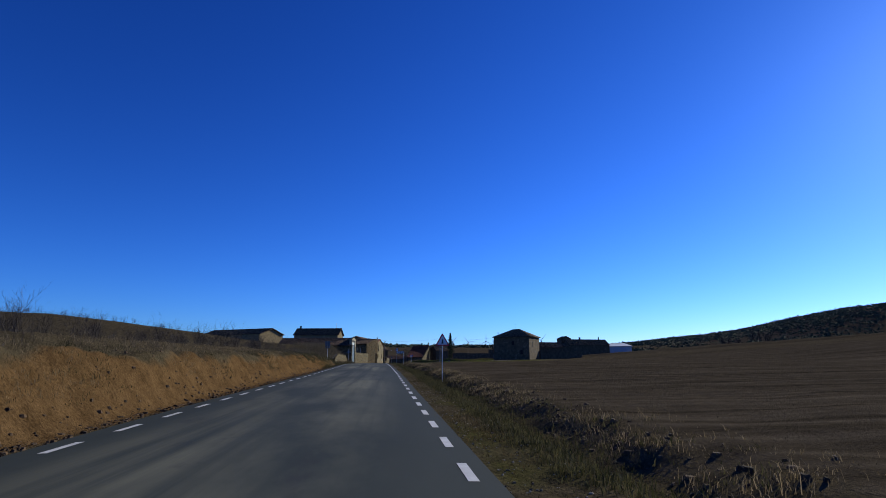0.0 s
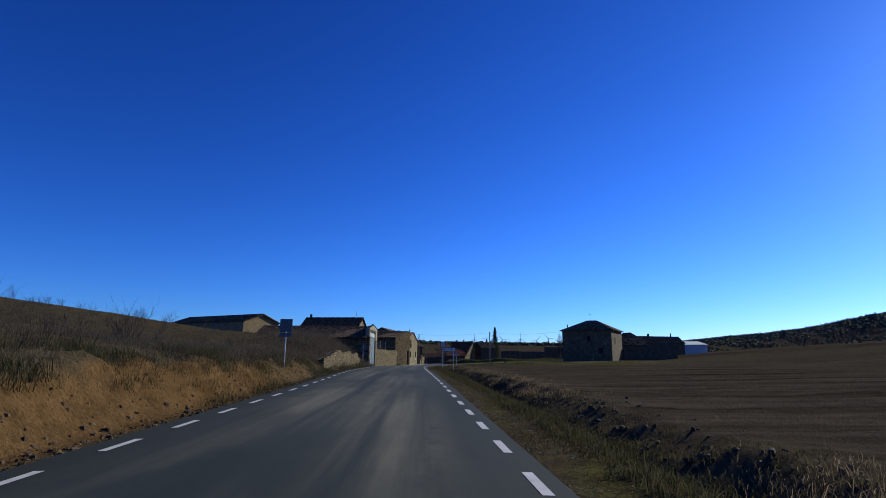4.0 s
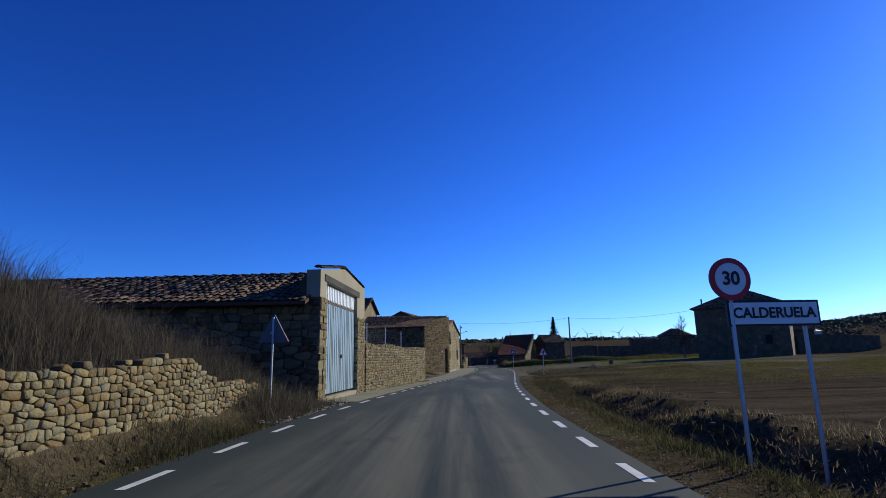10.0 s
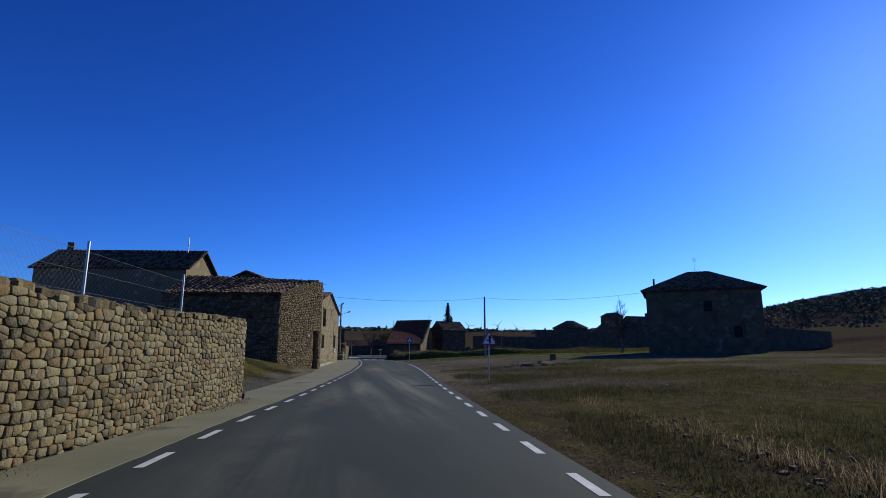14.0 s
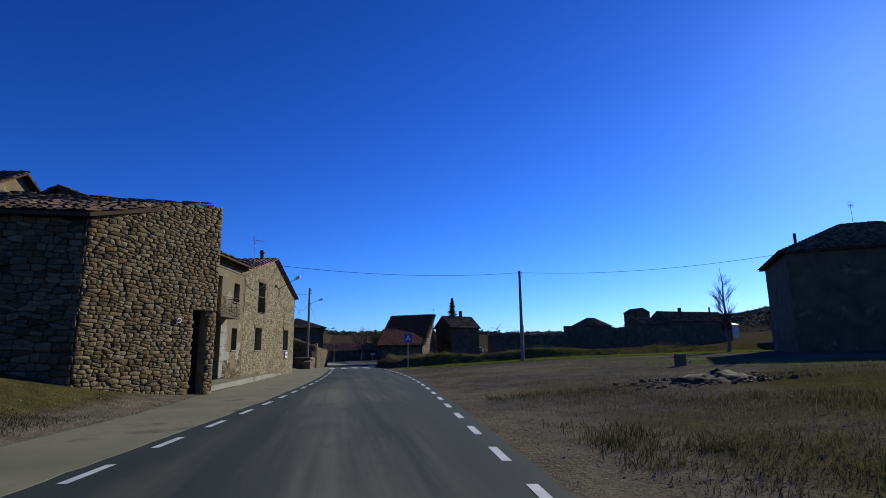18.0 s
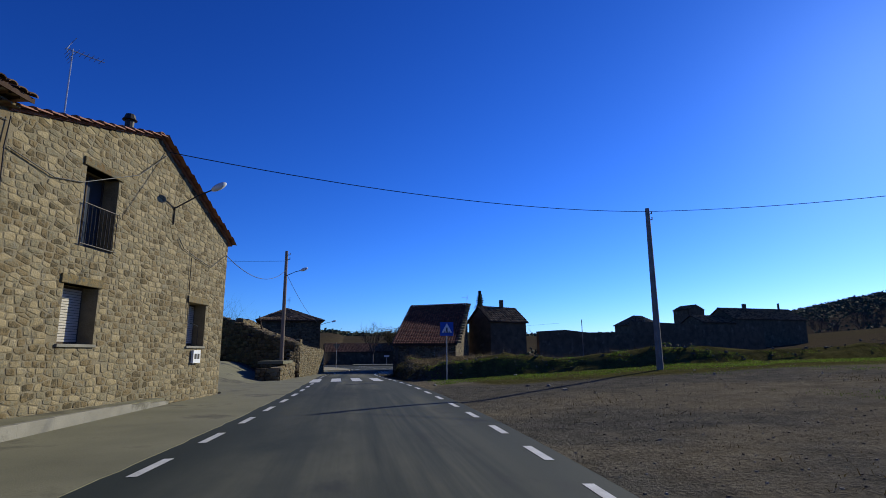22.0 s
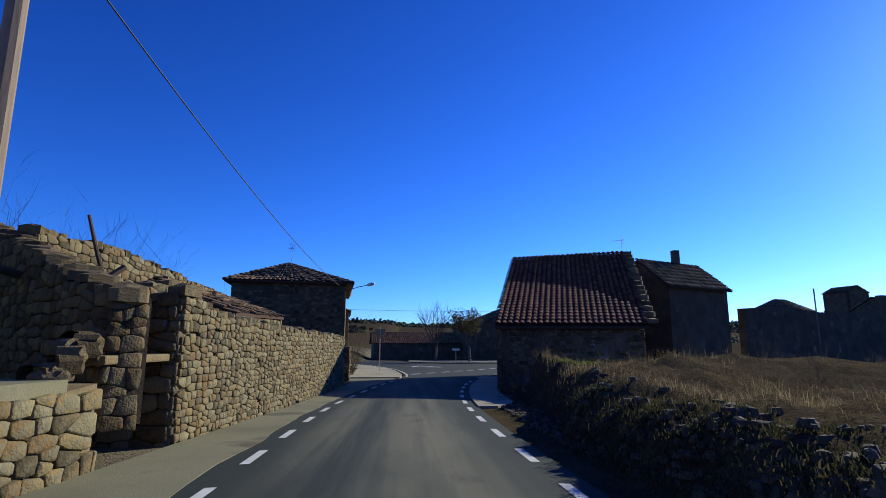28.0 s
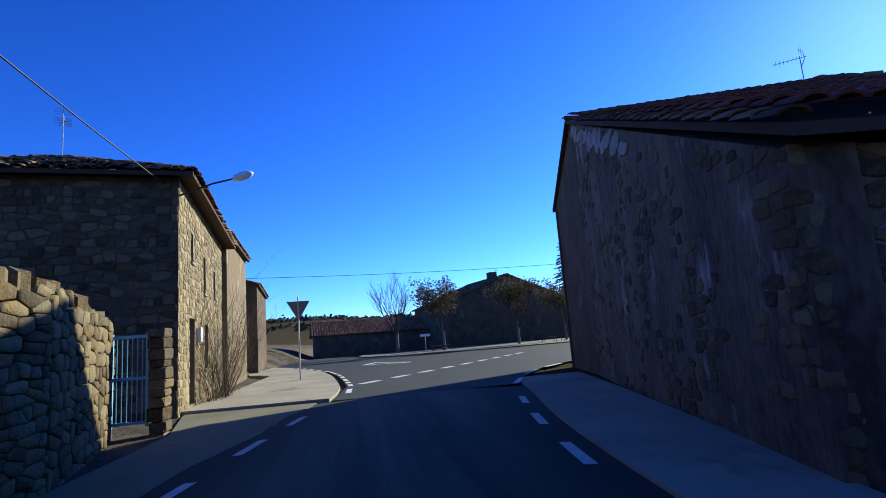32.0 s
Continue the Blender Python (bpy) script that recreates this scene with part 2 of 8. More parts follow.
M = {
    "asphalt": asphalt_material(),
    "paint": mat("road_paint", (0.42, 0.42, 0.4), (0.6, 0.6, 0.58), 3, 0.7, 0.2, 60, spots=(0.3, 0.3, 0.29), spot_scale=9, spot_cut=0.66),
    "concrete": mat("concrete", (0.11, 0.105, 0.062), (0.205, 0.194, 0.118), 0.5, 0.9, 0.5, 50, spots=(0.085, 0.077, 0.05), spot_scale=0.5, spot_cut=0.6),
    "concrete_pale": mat("pale_concrete", (0.2, 0.185, 0.135), (0.33, 0.305, 0.225), 0.6, 0.9, 0.5, 50, spots=(0.15, 0.138, 0.1), spot_scale=0.7, spot_cut=0.6),
    "kerb": mat("kerb_concrete", (0.17, 0.16, 0.125), (0.29, 0.272, 0.215), 1.5, 0.85, 0.4, 50, span=(0.25, 0.75), spots=(0.12, 0.112, 0.08), spot_scale=1.3, spot_cut=0.58),
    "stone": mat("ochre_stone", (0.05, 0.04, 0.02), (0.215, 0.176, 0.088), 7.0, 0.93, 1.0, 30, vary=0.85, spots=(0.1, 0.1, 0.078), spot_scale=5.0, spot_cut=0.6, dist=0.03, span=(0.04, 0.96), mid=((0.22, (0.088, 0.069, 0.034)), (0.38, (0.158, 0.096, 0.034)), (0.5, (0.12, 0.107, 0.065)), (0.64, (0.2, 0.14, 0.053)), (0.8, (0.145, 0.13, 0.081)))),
    "stone_warm": mat("warm_brown_stone", (0.052, 0.036, 0.016), (0.29, 0.215, 0.105), 7.0, 0.93, 1.0, 30, vary=0.85, spots=(0.15, 0.135, 0.095), spot_scale=5.0, spot_cut=0.62, dist=0.03, span=(0.04, 0.96), mid=((0.22, (0.105, 0.073, 0.032)), (0.38, (0.2, 0.118, 0.042)), (0.5, (0.145, 0.118, 0.065)), (0.64, (0.25, 0.163, 0.062)), (0.8, (0.17, 0.137, 0.078)))),
    # browner grey stone, darkened because most walls that use it stand in shade
    "stone_grey_shaded": mat("grey_stone_shade_darkened", (0.045, 0.034, 0.018), (0.18, 0.14, 0.075), 7.0, 0.94, 1.0, 30, vary=0.75, spots=(0.11, 0.108, 0.088), spot_scale=5.0, spot_cut=0.62, dist=0.03, span=(0.1, 0.9), mid=((0.34, (0.108, 0.069, 0.028)), (0.5, (0.09, 0.08, 0.052)), (0.66, (0.15, 0.105, 0.05)))),
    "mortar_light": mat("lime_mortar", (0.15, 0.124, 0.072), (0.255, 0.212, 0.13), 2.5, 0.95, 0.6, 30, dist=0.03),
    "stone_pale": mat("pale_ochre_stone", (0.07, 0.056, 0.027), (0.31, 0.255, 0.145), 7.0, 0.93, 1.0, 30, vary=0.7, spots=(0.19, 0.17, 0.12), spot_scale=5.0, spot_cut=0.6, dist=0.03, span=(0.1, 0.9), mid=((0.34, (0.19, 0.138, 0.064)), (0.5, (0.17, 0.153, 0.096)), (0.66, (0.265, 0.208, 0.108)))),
    "mortar": mat("earth_mortar", (0.13, 0.097, 0.052), (0.24, 0.182, 0.1), 2.5, 0.95, 0.6, 30, dist=0.03),
    # dark joints; on the shaded side walls the tone also stands for shade
    "mortar_dark": mat("dry_joint_earth", (0.035, 0.025, 0.016), (0.075, 0.055, 0.035), 2.5, 0.95, 0.6, 30, dist=0.03),
    "render": mat("ochre_render", (0.1, 0.075, 0.04), (0.235, 0.185, 0.105), 0.75, 0.93, 0.6, 25, spots=(0.3, 0.265, 0.2), spot_scale=1.1, spot_cut=0.61, dist=0.03, span=(0.22, 0.78), mid=((0.45, (0.175, 0.13, 0.068)), (0.6, (0.15, 0.125, 0.08)))),
    "render_grey": mat("grey_cement_render", (0.2, 0.18, 0.12), (0.27, 0.24, 0.17), 0.9, 0.9, 0.25, 30),
    "white_patch": mat("old_whitewash", (0.19, 0.18, 0.155), (0.33, 0.315, 0.28), 2.5, 0.9, 0.6, 20, spots=(0.15, 0.125, 0.085), spot_scale=2.2, spot_cut=0.57),
    "peeling": mat("peeling_render", (0.05, 0.037, 0.025), (0.2, 0.148, 0.1), 1.1, 0.95, 0.9, 14, spots=(0.36, 0.33, 0.28), spot_scale=1.3, spot_cut=0.62, dist=0.05, stretch=(1, 1, 0.4)),
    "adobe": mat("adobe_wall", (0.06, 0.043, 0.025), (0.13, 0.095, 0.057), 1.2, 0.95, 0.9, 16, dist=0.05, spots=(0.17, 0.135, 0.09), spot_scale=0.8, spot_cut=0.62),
    "tile": mat("old_roof_tile", (0.055, 0.03, 0.018), (0.19, 0.115, 0.066), 2.0, 0.9, 0.5, 30, vary=0.7, spots=(0.16, 0.145, 0.105), spot_scale=2.5, spot_cut=0.6),
    "tile_red": mat("red_roof_tile", (0.1, 0.028, 0.018), (0.21, 0.068, 0.04), 2.0, 0.95, 0.4, 30, vary=0.6, spots=(0.09, 0.07, 0.045), spot_scale=1.5, spot_cut=0.62),
    "tile_orange": mat("orange_roof_tile", (0.17, 0.075, 0.038), (0.36, 0.175, 0.09), 2.0, 0.9, 0.4, 30, vary=0.7),
    "old_beam": mat("blackened_beam", (0.018, 0.017, 0.015), (0.055, 0.052, 0.046), 4, 0.9, 0.6, 30, stretch=(1, 0.15, 1)),
    "tile_new": mat("pink_verge_tile", (0.22, 0.1, 0.065), (0.37, 0.185, 0.125), 2.0, 0.9, 0.3, 30, vary=0.4),
    "tile_deck": mat("roof_underlay", (0.05, 0.028, 0.018), (0.08, 0.048, 0.032), 2, 0.95, 0.3, 30),
    "wood": mat("weathered_wood", (0.05, 0.034, 0.023), (0.11, 0.08, 0.055), 4, 0.85, 0.4, 30, stretch=(1, 1, 0.15)),
    "wood_red": mat("red_brown_joinery", (0.1, 0.048, 0.026), (0.2, 0.1, 0.055), 4, 0.75, 0.3, 30, stretch=(1, 1, 0.15)),
    "wood_grey": mat("grey_painted_door", (0.05, 0.062, 0.056), (0.11, 0.125, 0.112), 4, 0.7, 0.3, 30, stretch=(1, 1, 0.2)),
    # near-black colour that stands in for the shade inside openings
    "dark": mat("painted_dark_interior", (0.012, 0.011, 0.01), (0.02, 0.018, 0.016), 3, 0.95, 0.1),
    "steel": plain("galvanised_steel", (0.42, 0.44, 0.46), 0.45, 0.7),
    "steel_dark": plain("dark_iron", (0.05, 0.045, 0.04), 0.6, 0.5),
    "door_blue": mat("pale_blue_sheet_steel", (0.17, 0.25, 0.3), (0.25, 0.335, 0.385), 0.8, 0.42, 0.15, 20, spots=(0.2, 0.17, 0.13), spot_scale=1.3, spot_cut=0.7),
    "translucent": plain("white_ribbed_sheet", (0.75, 0.78, 0.78), 0.4),
    "green_door": plain("green_painted_steel", (0.03, 0.22, 0.07), 0.5),
    "sky_blue": plain("light_blue_paint", (0.16, 0.45, 0.62), 0.4),
    "white": plain("white_paint", (0.78, 0.78, 0.76), 0.5),
    "black": plain("black_paint", (0.02, 0.02, 0.02), 0.5),
    "red": plain("sign_red", (0.55, 0.02, 0.03), 0.4),
    "blue": plain("sign_blue", (0.01, 0.07, 0.38), 0.4),
    "sign_back": plain("sign_back_grey", (0.12, 0.13, 0.14), 0.6, 0.2),
    "pole": mat("grey_concrete_pole", (0.15, 0.14, 0.12), (0.24, 0.22, 0.195), 2, 0.9, 0.3, 40),
    "wood_pole": mat("brown_wood_pole", (0.16, 0.12, 0.09), (0.28, 0.22, 0.17), 2, 0.9, 0.3, 40, stretch=(1, 1, 0.1)),
    "cable": plain("black_cable", (0.02, 0.02, 0.022), 0.6),
    "bark": mat("grey_bark", (0.1, 0.085, 0.07), (0.2, 0.17, 0.14), 6, 0.95, 0.5, 40),
    "fir": mat("fir_needles", (0.015, 0.03, 0.014), (0.035, 0.06, 0.025), 1.5, 0.9, 0, vary=0.5),
    "leaf": mat("dry_leaves", (0.05, 0.05, 0.02), (0.12, 0.09, 0.04), 1.5, 0.9, 0, vary=0.6),
    "oak": mat("holm_oak_leaves", (0.018, 0.03, 0.014), (0.045, 0.06, 0.028), 0.4, 0.95, 0, vary=0.5),
    "grass": mat("green_grass", (0.03, 0.05, 0.01), (0.085, 0.1, 0.028), 1.2, 0.9, 0, vary=0.6),
    "straw": mat("dry_grass", (0.085, 0.065, 0.035), (0.24, 0.185, 0.115), 1.2, 0.9, 0, vary=0.7),
    "weed": mat("dead_weeds", (0.045, 0.036, 0.026), (0.13, 0.105, 0.078), 1.2, 0.95, 0, vary=0.7),
    "weed_green": mat("olive_weeds", (0.022, 0.024, 0.01), (0.08, 0.072, 0.032), 1.2, 0.95, 0, vary=0.8),
    "straw_grey": mat("grey_dead_grass", (0.038, 0.034, 0.024), (0.125, 0.108, 0.077), 1.2, 0.95, 0, vary=0.8),
    "verge": mat("yellow_green_grass", (0.032, 0.026, 0.011), (0.11, 0.081, 0.037), 0.8, 0.95, 0, vary=0.7),
    "green_bright": mat("fresh_green_grass", (0.045, 0.085, 0.008), (0.14, 0.2, 0.03), 0.8, 0.9, 0, vary=0.7),
    "twig": mat("dark_twigs", (0.03, 0.024, 0.02), (0.085, 0.068, 0.055), 3, 0.95, 0, vary=0.6),
    "clod": mat("earth_clods", (0.03, 0.02, 0.012), (0.11, 0.068, 0.036), 4, 0.95, 0.5, 40, vary=0.7),
    "pebble": mat("pale_pebbles", (0.08, 0.07, 0.055), (0.26, 0.23, 0.18), 6, 0.92, 0.4, 60, vary=0.8),
    "dark_stone": mat("mossy_dark_stones", (0.035, 0.03, 0.022), (0.12, 0.1, 0.07), 4, 0.95, 0.6, 40, vary=0.7, spots=(0.06, 0.065, 0.03), spot_scale=3, spot_cut=0.58, span=(0.02, 0.98)),
    "glass": plain("window_glass", (0.05, 0.06, 0.07), 0.08),
    "curtain": plain("white_cloth", (0.75, 0.74, 0.7), 0.8),
    "shutter": plain("beige_roller_blind", (0.5, 0.46, 0.38), 0.6),
    "lamp_glass": plain("lamp_bowl", (0.7, 0.72, 0.72), 0.25),
    "mesh_fence": plain("galvanised_wire", (0.07, 0.074, 0.075), 0.6, 0.4),
    "white_shed": plain("white_sheet_roof", (0.36, 0.385, 0.41), 0.5),
}


def thin(m, share):
    """Blades and leaves let part of the light through."""
    n, l = m.node_tree.nodes, m.node_tree.links
    bs = n["Principled BSDF"]
    tr, mx = n.new("ShaderNodeBsdfTranslucent"), n.new("ShaderNodeMixShader")
    l.new(bs.inputs["Base Color"].links[0].from_socket, tr.inputs["Color"])
    mx.inputs[0].default_value = share
    l.new(bs.outputs[0], mx.inputs[1])
    l.new(tr.outputs[0], mx.inputs[2])
    l.new(mx.outputs[0], n["Material Output"].inputs["Surface"])


for key, share in (("straw", 0.55), ("straw_grey", 0.5), ("grass", 0.5), ("green_bright", 0.55), ("verge", 0.5), ("weed_green", 0.45), ("weed", 0.3), ("leaf", 0.45)):
    thin(M[key], share)


# ---- helpers of this scene ----
def thing(name, base, label, category, group="", kind=""):
    ob = new(name)
    ob.location = base
    return tagged(ob, label, category, group, kind)


def under(ob, parent):
    ob.parent = parent
    if parent.type == "EMPTY":
        ob.matrix_parent_inverse = Matrix.Translation(-Vector(parent.location))
    return ob


def mesh_from(name, bm, material, smooth=False):
    me = bpy.data.meshes.new(name)
    bm.to_mesh(me)
    bm.free()
    me.materials.append(material)
    if smooth:
        me.polygons.foreach_set("use_smooth", [True] * len(me.polygons))
    return me


def part(name, bm, material, parent, label="", kind="", smooth=False):
    ob = under(new(name, mesh_from(name, bm, material, smooth)), parent)
    return tagged(ob, label, "", "", kind)


def solo(name, bm, material, label, category, kind="", group="", smooth=False):
    return tagged(new(name, mesh_from(name, bm, material, smooth)), label, category, group, kind)


def data_mesh(name, verts, faces, material, smooth=False):
    me = bpy.data.meshes.new(name)
    me.from_pydata(verts, [], faces)
    me.materials.append(material)
    if smooth:
        me.polygons.foreach_set("use_smooth", [True] * len(me.polygons))
    return me


def box(bm, c, s, rz=0.0, rx=0.0, ry=0.0, bevel=0.0):
    m = pose(*c, rx, ry, rz) @ Matrix.Diagonal((*s, 1))
    vs = bmesh.ops.create_cube(bm, size=1, matrix=m)["verts"]
    if bevel:
        es = list({e for v in vs for e in v.link_edges})
        bmesh.ops.bevel(bm, geom=es, offset=bevel, segments=2, profile=0.6, affect="EDGES")
    return bm


def prism(bm, pts, h0, h1):
    """An upright prism over a plan polygon."""
    lo = [bm.verts.new((x, y, h0)) for x, y in pts]
    hi = [bm.verts.new((x, y, h1)) for x, y in pts]
    n = len(pts)
    for i in range(n):
        bm.faces.new((lo[i], lo[(i + 1) % n], hi[(i + 1) % n], hi[i]))
    bm.faces.new(list(reversed(lo)))
    bm.faces.new(hi)
    bmesh.ops.recalc_face_normals(bm, faces=bm.faces)
    return bm


def tube(bm, pts, r0, r1=None, seg=6):
    """A round rod along points, tapering from r0 to r1."""
    r1 = r0 if r1 is None else r1
    rings = []
    n = len(pts)
    pts = [Vector(p) for p in pts]
    for i, p in enumerate(pts):
        d = (pts[min(i + 1, n - 1)] - pts[max(i - 1, 0)]).normalized()
        a = d.orthogonal().normalized()
        b = d.cross(a)
        r = r0 + (r1 - r0) * i / max(n - 1, 1)
        rings.append([bm.verts.new(p + r * (math.cos(2 * math.pi * k / seg) * a + math.sin(2 * math.pi * k / seg) * b)) for k in range(seg)])
    for i in range(n - 1):
        # orthogonal() may turn between rings: match by the nearest start
        off = min(range(seg), key=lambda k: (rings[i + 1][k].co - rings[i][0].co - (pts[i + 1] - pts[i])).length)
        for k in range(seg):
            bm.faces.new((rings[i][k], rings[i][(k + 1) % seg], rings[i + 1][(k + 1 + off) % seg], rings[i + 1][(k + off) % seg]))
    bm.faces.new(list(reversed(rings[0])))
    bm.faces.new(rings[-1])
    return bm


def bm_new():
    return bmesh.new()


def lerp(a, b, t):
    return a + (b - a) * t


# ---- the lie of the land ----
YZ = [(-80, -2.4), (0, -1.42), (20, -1.15), (41, -0.8), (58, -0.54), (74, -0.33), (88, -0.28), (106, -0.26), (119, -0.40), (130, -0.54), (141, -0.63), (156, -0.66),
      (171, -0.61), (181, -0.6), (190, -0.7), (195, -0.79), (200, -0.9), (205, -0.98), (225, -1.1), (260, -1.2), (330, -1.6), (1400, -2.0)]
RE = [(-80, 2.2), (0, 1.4), (16, 1.2), (40, 0.85), (65, 0.3), (74, 0.04), (87, -0.25), (97, -0.38), (102, -0.32), (107, -0.07), (114, 0.42), (121, 1.08), (136, 2.61),
      (143, 3.36), (154, 4.48), (160, 4.94), (165, 5.2), (171, 5.29), (176, 5.25), (180, 5.11), (186, 4.78), (192, 4.59), (199, 4.55), (203, 4.67), (207, 5.0), (210, 5.4),
      (214, 6.1), (218, 7.2), (400, 7.2)]
LE = [(-80, -4.0), (0, -4.45), (19, -4.95), (40, -4.9), (63, -5.26), (73, -5.63), (85, -6.1), (97, -6.07), (103, -5.72), (110, -5.1), (117, -4.5), (122.5, -4.1), (137, -2.43),
      (150, -1.0), (156, -0.44), (164.5, 0.3), (170, 0.6), (175.5, 0.8), (182, 0.89), (191.5, 0.81), (196.7, 0.71), (201, 0.68), (204, 0.85), (207.6, 1.24), (212, 1.73),
      (216.3, 2.43), (218.6, 2.8), (400, 2.8)]


def along(tab, y):
    xs, zs = [a for a, _ in tab], [b for _, b in tab]
    return float(sum(np.interp(y + d, xs, zs) for d in (-3, -1.5, 0, 1.5, 3)) / 5)


def zr(y):
    return along(YZ, y)


def right_edge(y):
    return along(RE, y)


def left_edge(y):
    return along(LE, y)


def step(a, b, v):
    t = min(max((v - a) / (b - a), 0), 1)
    return t * t * (3 - 2 * t)


def bank(y):
    """How high the left bank stands over the road."""
    return float(np.interp(y, [-90, -60, 8, 20, 45, 65, 74, 80, 97, 102, 106], [0, 1.5, 1.6, 1.5, 1.3, 1.05, 0.85, 0.9, 0.95, 0.85, 0.15]))


SKYLINE = [(-120, 1.9), (0, 1.85), (10, 1.95), (20, 2.1), (26, 2.5), (31, 2.95), (35, 3.5), (39, 4.5), (43, 5.2), (50, 5.6), (70, 5.4), (110, 2.0), (180, 1.0)]


def far_rise(x, y):
    """Ridges round the plain: a near wooded one ahead, higher and farther ones to the right."""
    r = math.hypot(x, y - 66)
    n1 = noise.noise((x * 0.004, y * 0.004, 1))
    rise = 0.07 * max(0.0, min(x, 330) - 55) * (1 - step(330, 520, y)) * step(-60, 20, y)
    if r < 240:
        return rise
    az = math.degrees(math.atan2(x, y - 22))
    el = math.tan(radians(float(np.interp(az, [a for a, _ in SKYLINE], [b for _, b in SKYLINE]))))
    far = step(18, 30, az)
    ridge = 610 * el * (0.94 + 0.16 * n1) * step(300, 640, r)
    hills = (760 * el * (0.95 + 0.1 * n1)) * step(400, 760, r)
    return max(rise, (1 - far) * ridge + far * hills) + 1.5 * n1 * step(240, 400, r)


def lane_rise(x, y):
    d = left_edge(y) - x
    low = 1.08 * max(step(178, 190, y) * step(2.9, 6.0, d), step(175.5, 184, y) * step(3.1, 9.0, d)) * (1 - step(197, 205, y) * (1 - step(5, 9, d)))
    return low + 1.5 * step(5.0, 19.0, d) * step(177, 190, y)


def ground_z(x, y):
    z = zr(y)
    le, re = left_edge(y), right_edge(y)
    far = step(40, 260, abs(x))
    nz = noise.noise((x * 0.35, y * 0.35, 0))
    if x < le:
        d = le - x
        b = bank(y)
        cut = step(0.95 + 0.25 * noise.noise((0.3, y * 0.3, 3)), 2.3 + 0.5 * noise.noise((1.3, y * 0.21, 7)), d)
        top = b * cut
        if y < 104:
            top += step(1.6, 7, d) * (0.55 + 0.5 * step(70, 86, y)) * (1 - step(97, 104, y)) + 0.018 * min(max(d - 5, 0), 90)
            lump = noise.noise((x * 1.3, y * 1.3, 4))
            clod = noise.noise((x * 3.1, y * 2.6, 6))
            z += 0.95 * step(1.8, 4.6, d) * step(80, 92, y) * (1 - step(100, 106, y))
            face = step(0.9, 1.5, d) * (1 - step(2.4, 3.4, d))
            gully = max(0, noise.noise((0.4 * d, y * 0.85, 12))) * face
            z += top + (0.12 * nz + 0.13 * lump) * step(0.9, 1.5, d) + (0.1 * clod * (0.35 + 0.65 * step(1.3, 2.0, d)) - 0.3 * gully * step(1.2, 2.1, d)) * face + 0.05 * clod * step(3, 4, d)
        else:
            z += 0.018 * min(max(d - 5, 0), 90) * (1 - 0.4 * step(104, 125, y)) + 0.04 * nz * step(1, 3, d)
            # grassy slope before the ruin, and the lane that climbs beside the gable house
            z += 1.25 * step(131, 146, y) * (1 - step(158, 163, y)) * step(2.4, 9.0, d)
            z += lane_rise(x, y)
        z -= 0.05
    elif x > re:
        e = x - re
        ditch = (1 - step(106, 122, y)) * (0.55 + 0.3 * step(45, 70, y) + 0.25 * noise.noise((3, y * 0.08, 2)))
        z -= 0.05
        lump = noise.noise((x * 1.1, y * 1.1, 14))
        clod = noise.noise((x * 2.9, y * 2.9, 15))
        lip = e + 0.55 * noise.noise((0.2 * x, y * 0.45, 16)) + 0.25 * lump
        z += ditch * (-0.6 * step(1.3, 2.3, e) + 0.7 * step(2.4, 3.9, lip) - 0.1 * step(4.0, 6.5, lip)) + 0.10 * nz * step(0.9, 1.6, e) * (1 - 0.7 * step(118, 135, y))
        z += ditch * (0.16 * lump + 0.1 * clod) * step(1.3, 2.2, e) * (1 - step(3.6, 5.5, e)) + 0.035 * clod * step(4, 6, e)
        flat = step(118, 140, y) * (1 - step(182, 190, y))
        z += flat * (min(0.055 * max(e - 1, 0), 0.75) + 0.022 * min(max(e - 14, 0), 30))
        # overgrown mound on the right before the shed
        md = step(184.6, 185.7, y + 0.12 * (x - 5.5) + 0.4 * noise.noise((x * 0.6, y * 0.6, 8)) + 0.25 * lump) * (1 - step(205.2, 206.6, y))
        apron = 0.85 * step(193, 198, y) + 0.6 * step(197, 202, y)
        z += md * step(0.8 + apron, 1.5 + apron, e + 0.25 * lump) * (0.85 + 0.35 * step(197, 202, y) + 0.5 * noise.noise((x * 0.23, y * 0.23, 18)) + 0.22 * nz + 0.22 * lump + 0.14 * clod) * (1 - 0.3 * step(20, 45, x))
        if y < 118:
            z += 0.016 * min(max(e - 4, 0), 70) + 0.03 * math.sin(y * 1.9 + 0.2 * x) * step(4, 6, e)
    else:
        z -= 0.06
    z += 5.2 * math.exp(-((x + 66) / 34) ** 2 - ((y - 108) / 42) ** 2) * step(4, 26, le - x)
    return z + far_rise(x, y)


